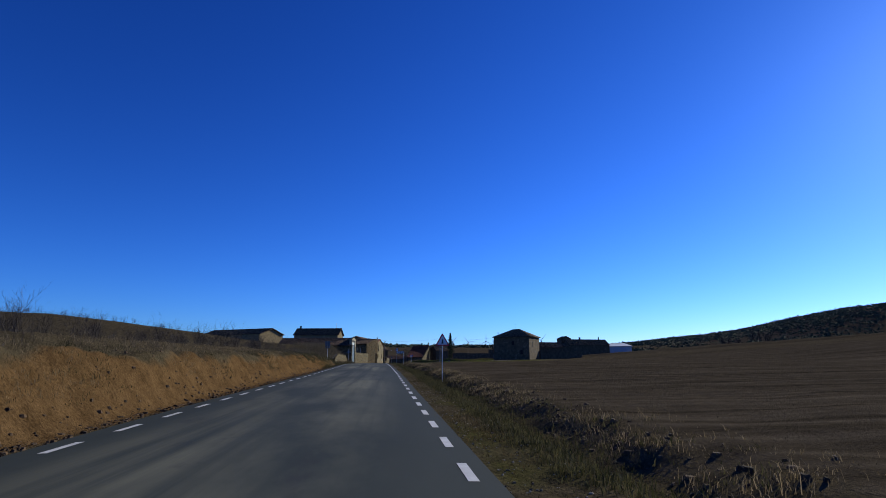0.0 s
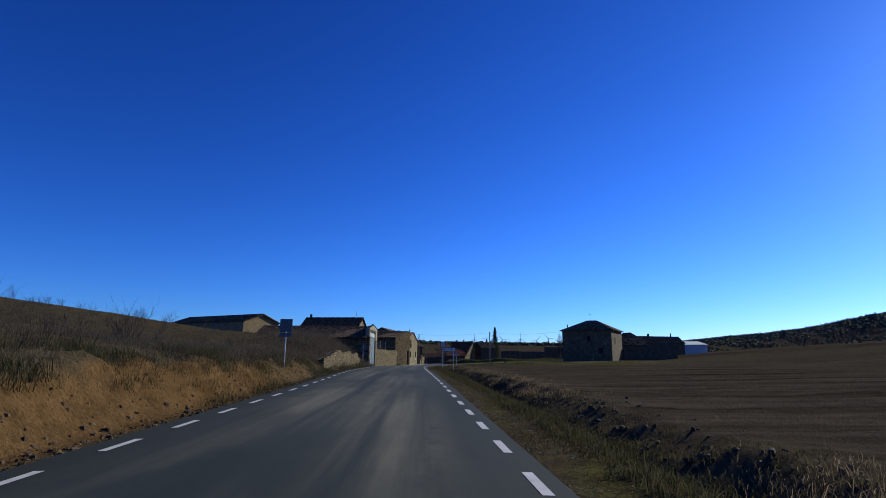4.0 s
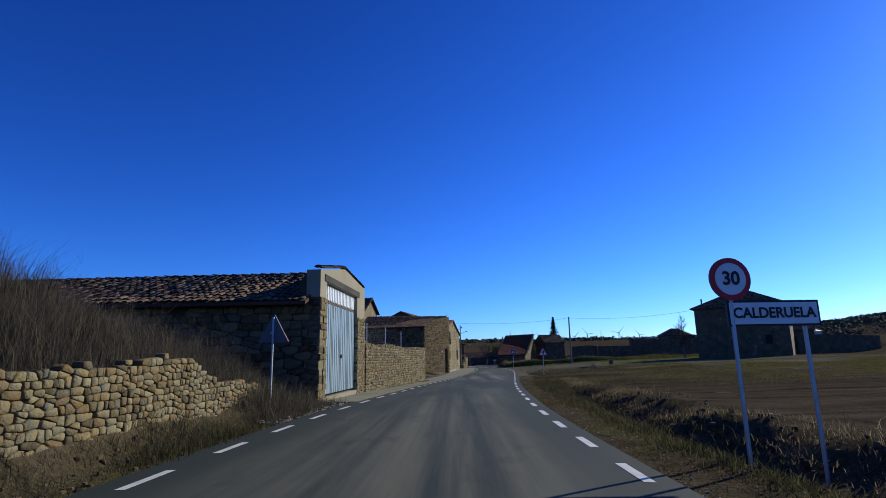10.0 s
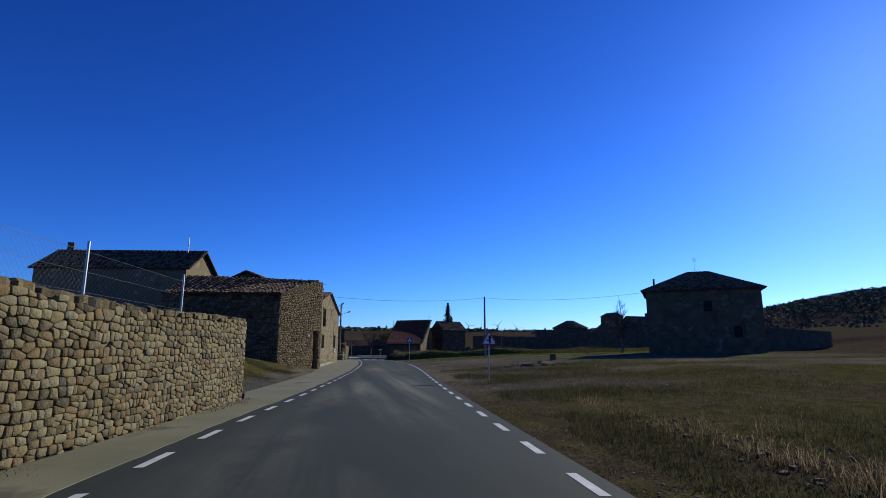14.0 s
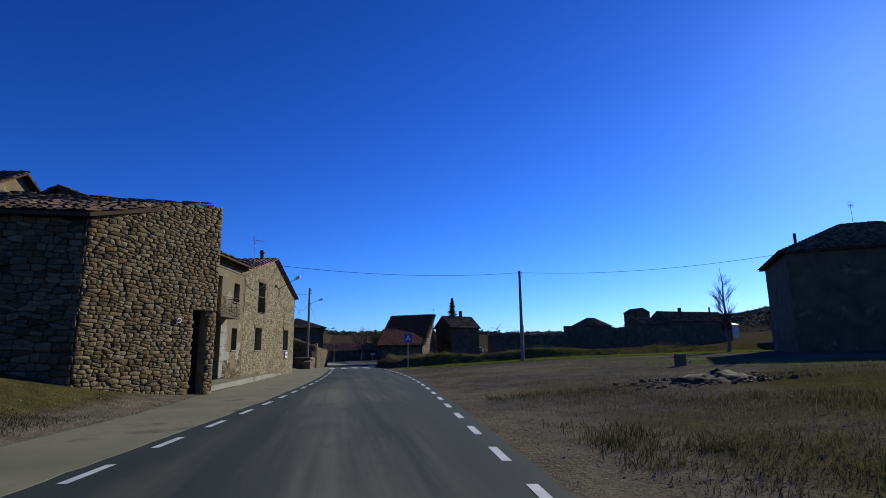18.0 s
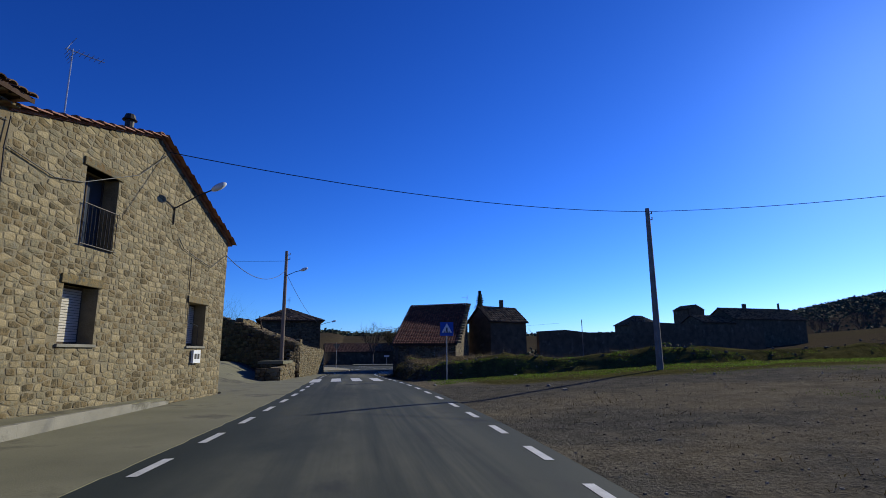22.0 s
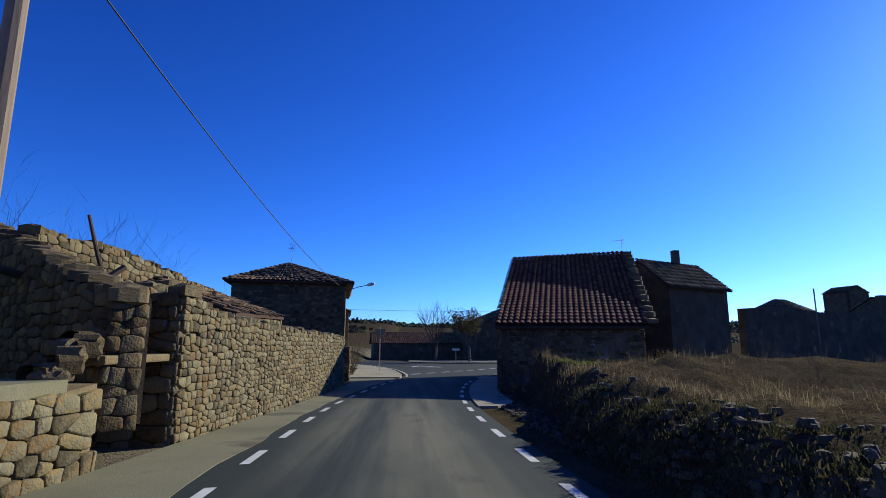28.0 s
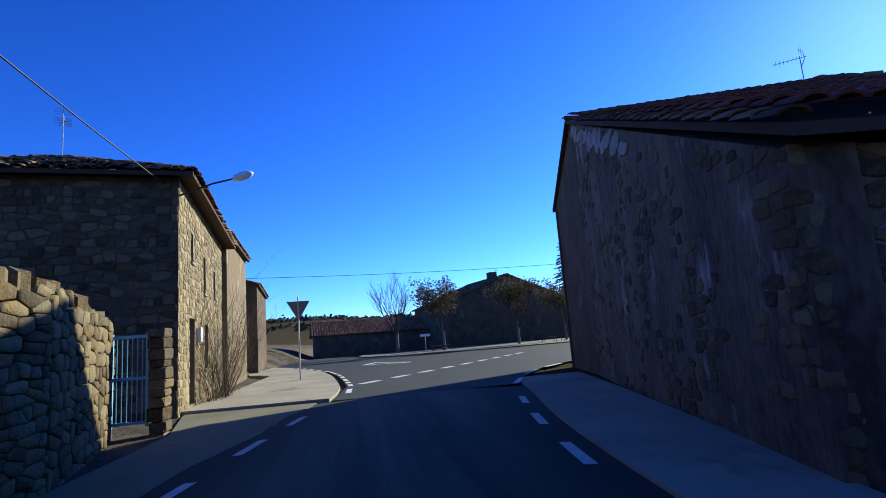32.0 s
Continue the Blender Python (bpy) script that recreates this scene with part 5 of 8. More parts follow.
    part("transom_beam", bm, M["wood"], t)
    bm = bm_new()
    wbox(bm, a, b, u0, u1, 3.26, 3.84, -0.2, -0.17)
    band = part("ribbed_band", bm, M["translucent"], t, "white ribbed translucent band over the gate")
    for i in range(20):
        c = u0 + (i + 0.5) * (u1 - u0) / 20
        bm = bm_new()
        wbox(bm, a, b, c - 0.06, c + 0.06, 3.27, 3.83, -0.17, -0.12, 0.015)
        part("rib", bm, M["translucent"], band)
    bm = bm_new()
    wbox(bm, a, b, 0.5, 6.1, 3.86, 4.12, -0.3, 0.03, 0.02)
    part("lintel", bm, M["old_beam"], t, "blackened weathered lintel beam")
    return t


gate_barn()


# ---- yard wall with wire fence on top ----
def yard_wall():
    a, b = (-6.72, 113.8), (-4.85, 129.95)
    L = math.dist(a, b)
    t = thing("stone_wall", (-5.8, 122, -0.4), "ochre rubble stone yard wall beside the pavement", "wall", "", "structure")
    base = [(0, -0.35), (L, -0.55)]
    tops = [(0, 1.85), (2, 1.7), (5, 1.82), (9, 1.7), (13, 1.8), (L, 1.85)]
    wall(t, "wall_core", a, b, base, [(u, z - 0.08) for u, z in tops], 0.5, M["mortar"], setback=0.03)
    masonry(t, a, b, base, tops, 41, 0.21, 0.135, "stone", 0.12, 300, 5)
    c = (-9.5, 130.6)
    wall(t, "return_wall", b, c, [(0, -0.5), (4.7, -0.4)], [(0, 1.8), (4.7, 1.7)], 0.4, M["mortar_dark"])
    # capping stones
    r = random.Random(3)
    u = 0.0
    while u < L:
        w = r.uniform(0.25, 0.55)
        ob = under(new("capping_stone", stone_mesh(r.randrange(14), "stone")), t)
        p = on_wall(a, b, u + w / 2, profile(tops, u) + 0.03, -0.25)
        ob.matrix_basis = Matrix.Translation(p) @ Matrix.Rotation(math.atan2(b[1] - a[1], b[0] - a[0]) + r.uniform(-0.1, 0.1), 4, "Z") @ Matrix.Rotation(-1.57, 4, "X") @ Matrix.Diagonal((w, r.uniform(0.12, 0.2), 0.5, 1))
        u += w + 0.02
    f = thing("wire_fence", (-7.4, 122, 1.6), "galvanised wire fence on posts above the yard wall", "fence")
    pts = [(-8.2, 115.5), (-7.6, 119.5), (-7.1, 124), (-6.6, 129.2)]
    for x, y in pts:
        bm = tube(bm_new(), [(x, y, -0.5), (x, y, 3.2)], 0.03, 0.03, 8)
        part("post", bm, M["steel"], f)
    for (x0, y0), (x1, y1) in zip(pts, pts[1:]):
        bm = bm_new()
        for k in range(5):
            z = 1.3 + 0.42 * k
            tube(bm, [(x0, y0, z), (x1, y1, z)], 0.003, 0.003, 4)
        n = 34
        for k in range(-12, n):
            for s in (1, -1):
                ta, tb = (k / n, (k + 12) / n) if s > 0 else ((k + 12) / n, k / n)
                za, zb = 1.3, 3.0
                lo, hi = min(ta, tb), max(ta, tb)
                cl = [(ta, za), (tb, zb)]
                if lo < 0 or hi > 1:
                    q = []
                    for (tt, zz) in cl:
                        t2 = min(max(tt, 0), 1)
                        q.append((t2, za + (zb - za) * (t2 - ta) / (tb - ta)))
                    cl = q
                tube(bm, [(lerp(x0, x1, cl[0][0]), lerp(y0, y1, cl[0][0]), cl[0][1]), (lerp(x0, x1, cl[1][0]), lerp(y0, y1, cl[1][0]), cl[1][1])], 0.0016, 0.0016, 3)
        part("wire_mesh", bm, M["mesh_fence"], f)


yard_wall()


# ---- low retaining wall on the left before the barn ----
def low_wall():
    t = thing("retaining_wall", (-7.4, 88, -0.3), "tumbledown ochre dry-stone retaining wall under dead grass", "wall", "", "structure")
    pts = [(-7.3, 77.5), (-7.55, 84), (-7.6, 91), (-7.55, 96.5), (-7.6, 102.2)]
    tops = [0.6, 1.18, 1.2, 1.12, 0.6]
    for i in range(len(pts) - 1):
        a, b = pts[i], pts[i + 1]
        L = math.dist(a, b)
        za, zb = zr(a[1]) - 0.1, zr(b[1]) - 0.1
        tp = [(0, tops[i]), (L * 0.3, tops[i] + 0.12), (L * 0.6, lerp(tops[i], tops[i + 1], 0.6) - 0.12), (L, tops[i + 1])]
        wall(t, "wall_core", a, b, [(0, za - 0.2), (L, zb - 0.2)], [(u, z - 0.12) for u, z in tp], 0.5, M["mortar_dark"], setback=0.06)
        masonry(t, a, b, [(0, za), (L, zb)], tp, 51 + i, 0.18, 0.12, "stone", 0.13, 110, L / 2, loose=1.8)


low_wall()


# ---- ruined stone house ----
def ruin():
    a, b = (-6.25, 152.8), (-3.3, 156.7)
    L = math.dist(a, b)
    t = thing("ruined_stone_house", (-6, 152, -0.5), "ruined rubble-stone house with walled front and old tiles", "house")
    tops = [(0, 4.85), (1.7, 5.7), (3.4, 6.1), (L, 6.25)]
    hole = [(3.95, 4.5, -0.7, 2.3)]
    base = [(0, -0.5), (L, -0.75)]
    wall(t, "front_wall", a, b, base, [(u, z - 0.06) for u, z in tops], 0.6, M["mortar"], hole, setback=0.05)
    masonry(t, a, b, base, tops, 61, 0.26, 0.13, "stone_warm", 0.11, 300, 4, hole)
    # near-black sheet set back in the doorway, painted as its inner shade
    bm = bm_new()
    wbox(bm, a, b, 3.95, 4.5, -0.7, 2.3, -0.4, -0.34)
    part("door", bm, M["dark"], t, "doorway closed by a near-black sheet")
    bm = bm_new()
    wbox(bm, a, b, 3.8, 4.65, 2.3, 2.42, -0.3, 0.04, 0.02)
    part("lintel", bm, M["wood"], t)
    dv = (Vector(b) - Vector(a)).normalized()
    e_ = (b[0] - dv.y * 0.6, b[1] + dv.x * 0.6)
    masonry(t, b, e_, [(0, -0.75), (0.6, -0.75)], [(0, 6.2), (0.6, 6.2)], 64, 0.28, 0.14, "stone_grey_shaded", 0.1, 60)
    s0 = (-14.0, 152.1)
    Ls = math.dist(s0, a)
    # shaded side: deep shade is put into darker stone and joints than the front's
    wall(t, "side_wall", s0, a, [(0, -0.3), (Ls, -0.6)], [(0, 4.7), (Ls, 4.85)], 0.5, M["mortar_dark"], setback=0.05)
    masonry(t, s0, a, [(0, -0.3), (Ls, -0.6)], [(0, 4.65), (Ls, 4.8)], 62, 0.34, 0.2, "stone_grey_shaded", 0.14, 60, Ls)
    e0, e1, r0, r1 = (-14.0, 151.8, 4.75), (-6.1, 152.5, 4.9), (-13.6, 156.4, 6.5), (-3.6, 156.6, 6.35)
    slab(t, "roof", [e0, e1, r1, r0], 0.12, M["tile_deck"])
    tiles(t, e0, e1, r0, r1, 63, "tile", 0.25, 0.42, 150, (-5, 149), 1.8)
    wall(t, "back_wall", (-4.0, 157.0), (-13.4, 157.0), [(0, -0.7), (9.4, -0.5)], [(0, 6.1), (9.4, 6.3)], 0.4, M["adobe"])
    return t


ruin()


# ---- rendered house and gable house of stone, one street front ----
FA, FB = (-6.2, 157.2), (-1.93, 176.47)
FL = math.dist(FA, FB)
US = 10.19


def rendered_house():
    t = thing("rendered_house", (-6, 162, -0.5), "two-storey ochre rendered house with patched walls and iron balcony", "house")
    p1 = on_wall(FA, FB, US, 0)
    b = (p1.x, p1.y)
    FD = tuple(on_wall(FA, FB, 1.2, 0)[:2])
    H = {"balcony": (6.27, 7.25, 2.62, 4.65), "upper": (8.75, 9.5, 3.5, 4.5), "lower": (8.75, 9.45, 0.95, 2.1), "door": (6.0, 7.35, -0.5, 2.42), "upper_left": (2.6, 3.4, 3.5, 4.5), "lower_left": (2.5, 3.3, 0.9, 2.0)}
    wall(t, "front_wall", FA, b, [(0, -0.8), (US, -0.8)], [(0, 5.6), (US, 5.5)], 0.5, M["render"], list(H.values()))
    # rough stone showing at the foot, whitewash round the door
    masonry(t, on_wall(FA, FB, 7.85, 0)[:2], b, [(0, -0.6), (2.34, -0.55)], [(0, 0.45), (1.0, 0.35), (1.7, 0.75), (2.34, 1.1)], 71, 0.26, 0.16, "stone_grey_shaded", 0.035, 40, 2, keep=0.62)
    bm = bm_new()
    for u0, u1, z0, z1 in ((4.35, 4.78, -0.5, 0.3), (4.38, 4.78, 0.32, 1.0), (4.35, 4.78, 1.02, 1.75), (4.38, 4.78, 1.77, 2.4), (6.17, 6.6, -0.5, 0.35), (6.17, 6.65, 0.37, 1.1), (6.17, 6.58, 1.12, 1.8), (6.17, 6.62, 1.82, 2.4)):
        bm2 = bm_new()
        wbox(bm2, FD, FB, u0, u1, z0, z1, -0.3, 0.02, 0.02)
        part("door_quoin", bm2, M["white_patch"], t)
    bm.free()
    bm = bm_new()
    wbox(bm, FD, FB, 4.4, 6.55, 2.44, 2.6, -0.3, 0.025, 0.02)
    part("door_lintel", bm, M["white_patch"], t)
    # panelled double door with glazed upper half
    for k, (u0, u1) in enumerate(((4.86, 5.46), (5.48, 6.09))):
        bm = bm_new()
        wbox(bm, FD, FB, u0, u1, -0.48, 1.78, -0.3, -0.25)
        d = part("door_leaf", bm, M["wood_grey"], t, "grey-green panelled door leaf")
        for z0, z1, key in ((-0.4, 0.1, "wood_grey"), (0.17, 0.6, "wood_grey")):
            bm = bm_new()
            wbox(bm, FD, FB, u0 + 0.09, u1 - 0.09, z0, z1, -0.25, -0.225, 0.012)
            part("panel", bm, M[key], d)
        bm = bm_new()
        wbox(bm, FD, FB, u0 + 0.09, u1 - 0.09, 0.7, 1.68, -0.25, -0.24)
        g = part("glazing", bm, M["glass"], d)
        for z in (0.95, 1.2, 1.45):
            bm = bm_new()
            wbox(bm, FD, FB, u0 + 0.09, u1 - 0.09, z - 0.012, z + 0.012, -0.24, -0.22)
            part("glazing_bar", bm, M["wood_grey"], g)
    bm = bm_new()
    wbox(bm, FD, FB, 4.8, 6.15, 1.8, 1.9, -0.32, -0.2)
    part("transom", bm, M["wood_grey"], t)
    bm = bm_new()
    wbox(bm, FD, FB, 4.8, 6.15, 1.9, 2.42, -0.31, -0.29)
    part("fanlight", bm, M["glass"], t)
    for k in ("upper", "upper_left"):
        w = window(t, FA, FB, H[k], "pane", 0.25, True, "wood_red")
        u0, u1, z0, z1 = H[k]
        bm = bm_new()
        wbox(bm, FA, FB, u0 + 0.06, u0 + 0.42, z0 + 0.06, z1 - 0.06, -0.24, -0.225)
        part("curtain", bm, M["curtain"], w)
    for k in ("lower", "lower_left"):
        w = window(t, FA, FB, H[k], "pane", 0.3, True, "wood_red")
        u0, u1, z0, z1 = H[k]
        for i in range(6):
            u = lerp(u0 + 0.06, u1 - 0.06, i / 5)
            bm = tube(bm_new(), [on_wall(FA, FB, u, z0, -0.08), on_wall(FA, FB, u, z1, -0.08)], 0.009, 0.009, 6)
            part("window_bar", bm, M["steel_dark"], w)
    # balcony door with a white cloth behind the glass
    u0, u1, z0, z1 = H["balcony"]
    u0, u1 = u0 - 1.2, u1 - 1.2
    w = window(t, FD, FB, tuple(v - (1.2 if i < 2 else 0) for i, v in enumerate(H["balcony"])), "pane", 0.22, False, "wood", "balcony_door")
    bm = bm_new()
    n = 18
    rows = []
    for i in range(n + 1):
        u, o = lerp(u0 + 0.07, u0 + 0.72, i / n), -0.2 + 0.014 * math.sin(2.1 * i)
        rows.append([bm.verts.new(on_wall(FD, FB, u, z, o + dd)) for dd in (0, 0.004) for z in (z0 + 0.05, z1 - 0.06)])
    for p, q in zip(rows, rows[1:]):
        for i, j in ((0, 1), (3, 2), (1, 3), (2, 0)):
            bm.faces.new((p[i], p[j], q[j], q[i]))
    for p in (rows[0], rows[-1]):
        bm.faces.new((p[0], p[1], p[3], p[2]))
    part("cloth", bm, M["curtain"], w, "white cloth hung over the balcony door")
    bal = bm_new()
    wbox(bal, FD, FB, 4.45, 6.75, 2.5, 2.6, 0.0, 0.72, 0.02)
    bob = part("balcony", bal, M["wood"], t, "balcony with a curved wrought-iron railing")
    rail = [(4.5, 0.0), (4.5, 0.66), (6.7, 0.66), (6.7, 0.0)]
    for (a0, o0), (a1, o1) in zip(rail, rail[1:]):
        for z in (2.66, 3.1, 3.52):
            bm = tube(bm_new(), [on_wall(FD, FB, a0, z, o0), on_wall(FD, FB, a1, z, o1)], 0.012, 0.012, 6)
            part("rail", bm, M["steel_dark"], bob)
        m = max(3, round(math.hypot(a1 - a0, o1 - o0) / 0.13))
        for i in range(m + 1):
            u, o = lerp(a0, a1, i / m), lerp(o0, o1, i / m)
            bulge = 0.06
            bm = tube(bm_new(), [on_wall(FD, FB, u, 2.6, o), on_wall(FD, FB, u, 2.85, o + bulge), on_wall(FD, FB, u, 3.1, o), on_wall(FD, FB, u, 3.52, o)], 0.008, 0.008, 5)
            part("baluster", bm, M["steel_dark"], bob)
    # ragged repairs and bare spots in the plaster
    for i, (u, z, w_, h_, key) in enumerate(((7.95, 1.55, 0.6, 1.5, "white_patch"), (7.75, 2.45, 0.7, 0.5, "render_grey"), (8.2, 0.6, 0.75, 0.9, "white_patch"), (9.75, 0.7, 0.6, 1.1, "white_patch"),
                                             (9.75, 2.2, 0.5, 0.8, "render_grey"), (5.3, 1.2, 0.55, 1.9, "white_patch"), (4.6, 0.2, 1.2, 0.7, "render_grey"), (3.9, 2.7, 1.1, 0.5, "white_patch"),
                                             (8.1, 3.5, 0.7, 0.9, "render_grey"), (5.2, 3.9, 0.8, 0.7, "mortar"), (4.2, 4.7, 1.3, 0.5, "render_grey"), (9.2, 2.75, 0.9, 0.28, "mortar"),
                                             (7.6, 4.75, 1.0, 0.35, "mortar"), (9.1, 0.45, 0.5, 0.5, "mortar"), (2.2, 1.4, 1.2, 1.0, "mortar"), (1.2, 3.0, 1.0, 1.4, "render_grey"))):
        blotch(t, FA, FB, u, z, w_, h_, key, 400 + i)
    # eaves, roof
    o0, o1 = on_wall(FA, FB, -0.2, 5.62, 0.45), on_wall(FA, FB, US, 5.55, 0.45)
    r0, r1 = on_wall(FA, FB, -0.2, 7.2, -3.4), on_wall(FA, FB, US, 7.1, -3.4)
    q0, q1 = on_wall(FA, FB, -0.2, 5.6, -6.8), on_wall(FA, FB, US, 5.6, -6.8)
    slab(t, "roof", [o0, o1, r1, r0], 0.1, M["tile_deck"])
    tiles(t, o0, o1, r0, r1, 72, "tile", 0.24, 0.42, 90, (-4, 162), 1.3)
    slab(t, "roof", [q1, q0, r0, r1], 0.1, M["tile_deck"])
    tiles(t, q1, q0, r1, r0, 73, "tile", 0.24, 0.42, 0, (-4, 162), 1.3)
    # two corbelled rows of tile ends under the eave
    re_ = random.Random(74)
    turn_ = Matrix.Rotation(math.atan2(FB[1] - FA[1], FB[0] - FA[0]), 4, "Z")
    for z, out in ((5.3, 0.2), (5.43, 0.34)):
        for i in range(int(US / 0.25)):
            k = re_.randrange(len(TILES))
            if (k, "tile") not in tile_meshes:
                tile_meshes[(k, "tile")] = data_mesh("tile", *TILES[k], M["tile"])
            ob = under(new("eave_tile", tile_meshes[(k, "tile")]), t)
            ob.matrix_basis = Matrix.Translation(on_wall(FA, FB, 0.12 + 0.25 * i + re_.uniform(-0.015, 0.015), z, out + re_.uniform(-0.02, 0.02))) @ turn_ @ Matrix.Diagonal((0.23, out + 0.1, 0.15, 1))
        bm = bm_new()
        wbox(bm, FA, FB, 0, US, z + 0.075, z + 0.115, -0.05, out - 0.02)
        part("cornice", bm, M["render"], t)
    c0, c1 = on_wall(FA, FB, 0, 0, -6.6), on_wall(FA, FB, US, 0, -6.6)
    wall(t, "side_wall", c0[:2], FA, [(0, -0.8), (6.6, -0.8)], [(0, 5.5), (3.3, 7.1), (6.6, 5.5)], 0.4, M["adobe"])
    wall(t, "back_wall", c1[:2], c0[:2], [(0, -0.8), (US, -0.8)], [(0, 5.5), (US, 5.5)], 0.4, M["adobe"])
    bm = bm_new()
    p = on_wall(FA, FB, 7.0, 6.6, -1.5)
    box(bm, p, (0.3, 0.3, 0.5), 10, bevel=0.02)
    box(bm, p + Vector((0, 0, 0.32)), (0.4, 0.4, 0.08), 10)
    part("flue", bm, M["adobe"], t)
    return t


rendered_house()


def gable_house():
    t = thing("gable_stone_house", (-3, 172, -0.5), "restored ochre stone house with gable front and red verge tiles", "house")
    a = tuple(on_wall(FA, FB, US, 0)[:2])
    L = FL - US
    o = -US
    H = {"french": (12.34 + o, 13.5 + o, 3.15, 5.0), "low_1": (12.09 + o, 13.2 + o, 0.95, 2.25), "low_2": (17.36 + o, 18.45 + o, 0.98, 2.32)}
    tops = [(0, 5.35), (4.87, 6.78), (L, 4.72)]
    base = [(0, -0.8), (L, -0.85)]
    wall(t, "front_wall", a, FB, base, [(u, z - 0.03) for u, z in tops], 0.5, M["mortar_light"], list(H.values()), setback=-0.004)
    masonry(t, a, FB, base, tops, 81, 0.24, 0.15, "stone_pale", 0.026, 300, 7, list(H.values()), gap=0.018)
    for k, u0u1 in H.items():
        window(t, a, FB, u0u1, "blind" if k != "french" else "pane", 0.38, k != "french", "wood", "window")
        bm = bm_new()
        wbox(bm, a, FB, u0u1[0] - 0.12, u0u1[1] + 0.12, u0u1[3], u0u1[3] + 0.2, -0.3, 0.05, 0.02)
        part("lintel", bm, M["stone"], t)
    u0, u1, z0, z1 = H["french"]
    bm = tube(bm_new(), [on_wall(a, FB, u0 - 0.03, 4.12, 0.06), on_wall(a, FB, u1 + 0.03, 4.12, 0.06)], 0.015, 0.015, 6)
    r = part("railing", bm, M["steel_dark"], t, "black iron window railing")
    for i in range(10):
        u = lerp(u0, u1, i / 9)
        part("baluster", tube(bm_new(), [on_wall(a, FB, u, 3.16, 0.06), on_wall(a, FB, u, 4.12, 0.06)], 0.009, 0.009, 5), M["steel_dark"], r)
    part("rail", tube(bm_new(), [on_wall(a, FB, u0 - 0.03, 3.18, 0.06), on_wall(a, FB, u1 + 0.03, 3.18, 0.06)], 0.015, 0.015, 6), M["steel_dark"], r)
    # roof: ridge runs back from the gable
    back = -9.0
    A = on_wall(a, FB, -0.05, 5.38, 0.05)
    P = on_wall(a, FB, 4.87, 6.85, 0.05)
    B = on_wall(a, FB, L + 0.25, 4.68, 0.05)
    A2, P2, B2 = on_wall(a, FB, -0.05, 5.38, back), on_wall(a, FB, 4.87, 6.85, back), on_wall(a, FB, L + 0.25, 4.68, back)
    for e0, e1, r0, r1 in ((A, A2, P, P2), (B2, B, P2, P)):
        slab(t, "roof", [e0, e1, r1, r0], 0.06, M["tile_new"])
        tiles(t, e0, e1, r0, r1, 82, "tile_new", 0.24, 0.42, 40, (-2, 172), 0.4)
    ridge_caps(t, P, P2, 6, "tile_new")
    for p, q in ((A, P), (P, B)):
        ridge_caps(t, p + Vector((0.04, 0, -0.06)), q + Vector((0.04, 0, -0.06)), 7, "tile_new", 0.3)
    c0, c1 = on_wall(a, FB, 0.5, 0, back + 0.2), on_wall(a, FB, L, 0, back + 0.2)
    wall(t, "side_wall", FB, c1[:2], [(0, -0.9), (9, 0.0)], [(0, 4.6), (9, 4.6)], 0.4, M["mortar"])
    wall(t, "back_wall", c1[:2], c0[:2], [(0, -0.5), (9, -0.5)], [(0, 4.6), (4.6, 6.7), (9, 5.3)], 0.4, M["mortar"])
    # chimney flue with a dark cowl
    p = on_wall(a, FB, 4.6, 7.0, -0.8)
    ch = part("chimney", tube(bm_new(), [p - Vector((0, 0, 0.6)), p + Vector((0, 0, 0.25))], 0.12, 0.12, 10), M["steel_dark"], t)
    part("cowl", tube(bm_new(), [p + Vector((0, 0, 0.25)), p + Vector((0, 0, 0.3)), p + Vector((0, 0, 0.42))], 0.2, 0.12, 10), M["steel_dark"], ch)
    # small framed panel on the wall
    bm = bm_new()
    wbox(bm, a, FB, 17.7 + o, 18.15 + o, 0.45, 0.85, 0.02, 0.1, 0.01)
    mb = part("meter_box", bm, M["white"], t, "white meter box")
    for k in range(2):
        bm = bm_new()
        wbox(bm, a, FB, 17.77 + o + 0.18 * k, 17.9 + o + 0.18 * k, 0.58, 0.74, 0.1, 0.105)
        part("dial", bm, M["steel_dark"], mb)
    return t, a


gable_t, GA = gable_house()


# ---- other houses ----
block_house("field_barn", (-34, 138, 2), "long stone barn with tiled roof on the rise behind the bank", [(-46.0, 139.4), (-29.8, 129.3), (-25.8, 135.7), (-42.0, 145.8)], 6.4, ("gable", 0, 1.3), "mortar", "tile", -0.5, 0.3, 11, 0, 0.32)
block_house("tall_house", (-20, 165, 0), "tall rendered house with tiled gable roof behind the ruin", [(-27.9, 163.5), (-15.1, 161.5), (-14.1, 168.0), (-26.9, 170.0)], 7.7, ("gable", 0, 2.0), "render", "tile", -0.5, 0.3, 12, 0, 0.28)
HL, HR = (32.4, 167.6), (41.95, 161.2)
block_house("hip_house", (38, 168, 1), "two-storey brown house with hipped tile roof across the field", [HL, HR, (47.2, 169.1), (37.7, 175.5)], 7.4, ("hip", 2.5), "adobe", "tile", -0.6, 0.4, 13, 0, 0.28)
block_house("lower_house", (21, 219, 0), "old stone house with chimney beyond the red-roofed shed", [(18.3, 216.3), (23.3, 218.65), (21.6, 222.35), (16.6, 220.0)], 4.3, ("gable", 0, 1.75), "adobe", "tile", -1.0, 0.25, 14, 0, 0.26)


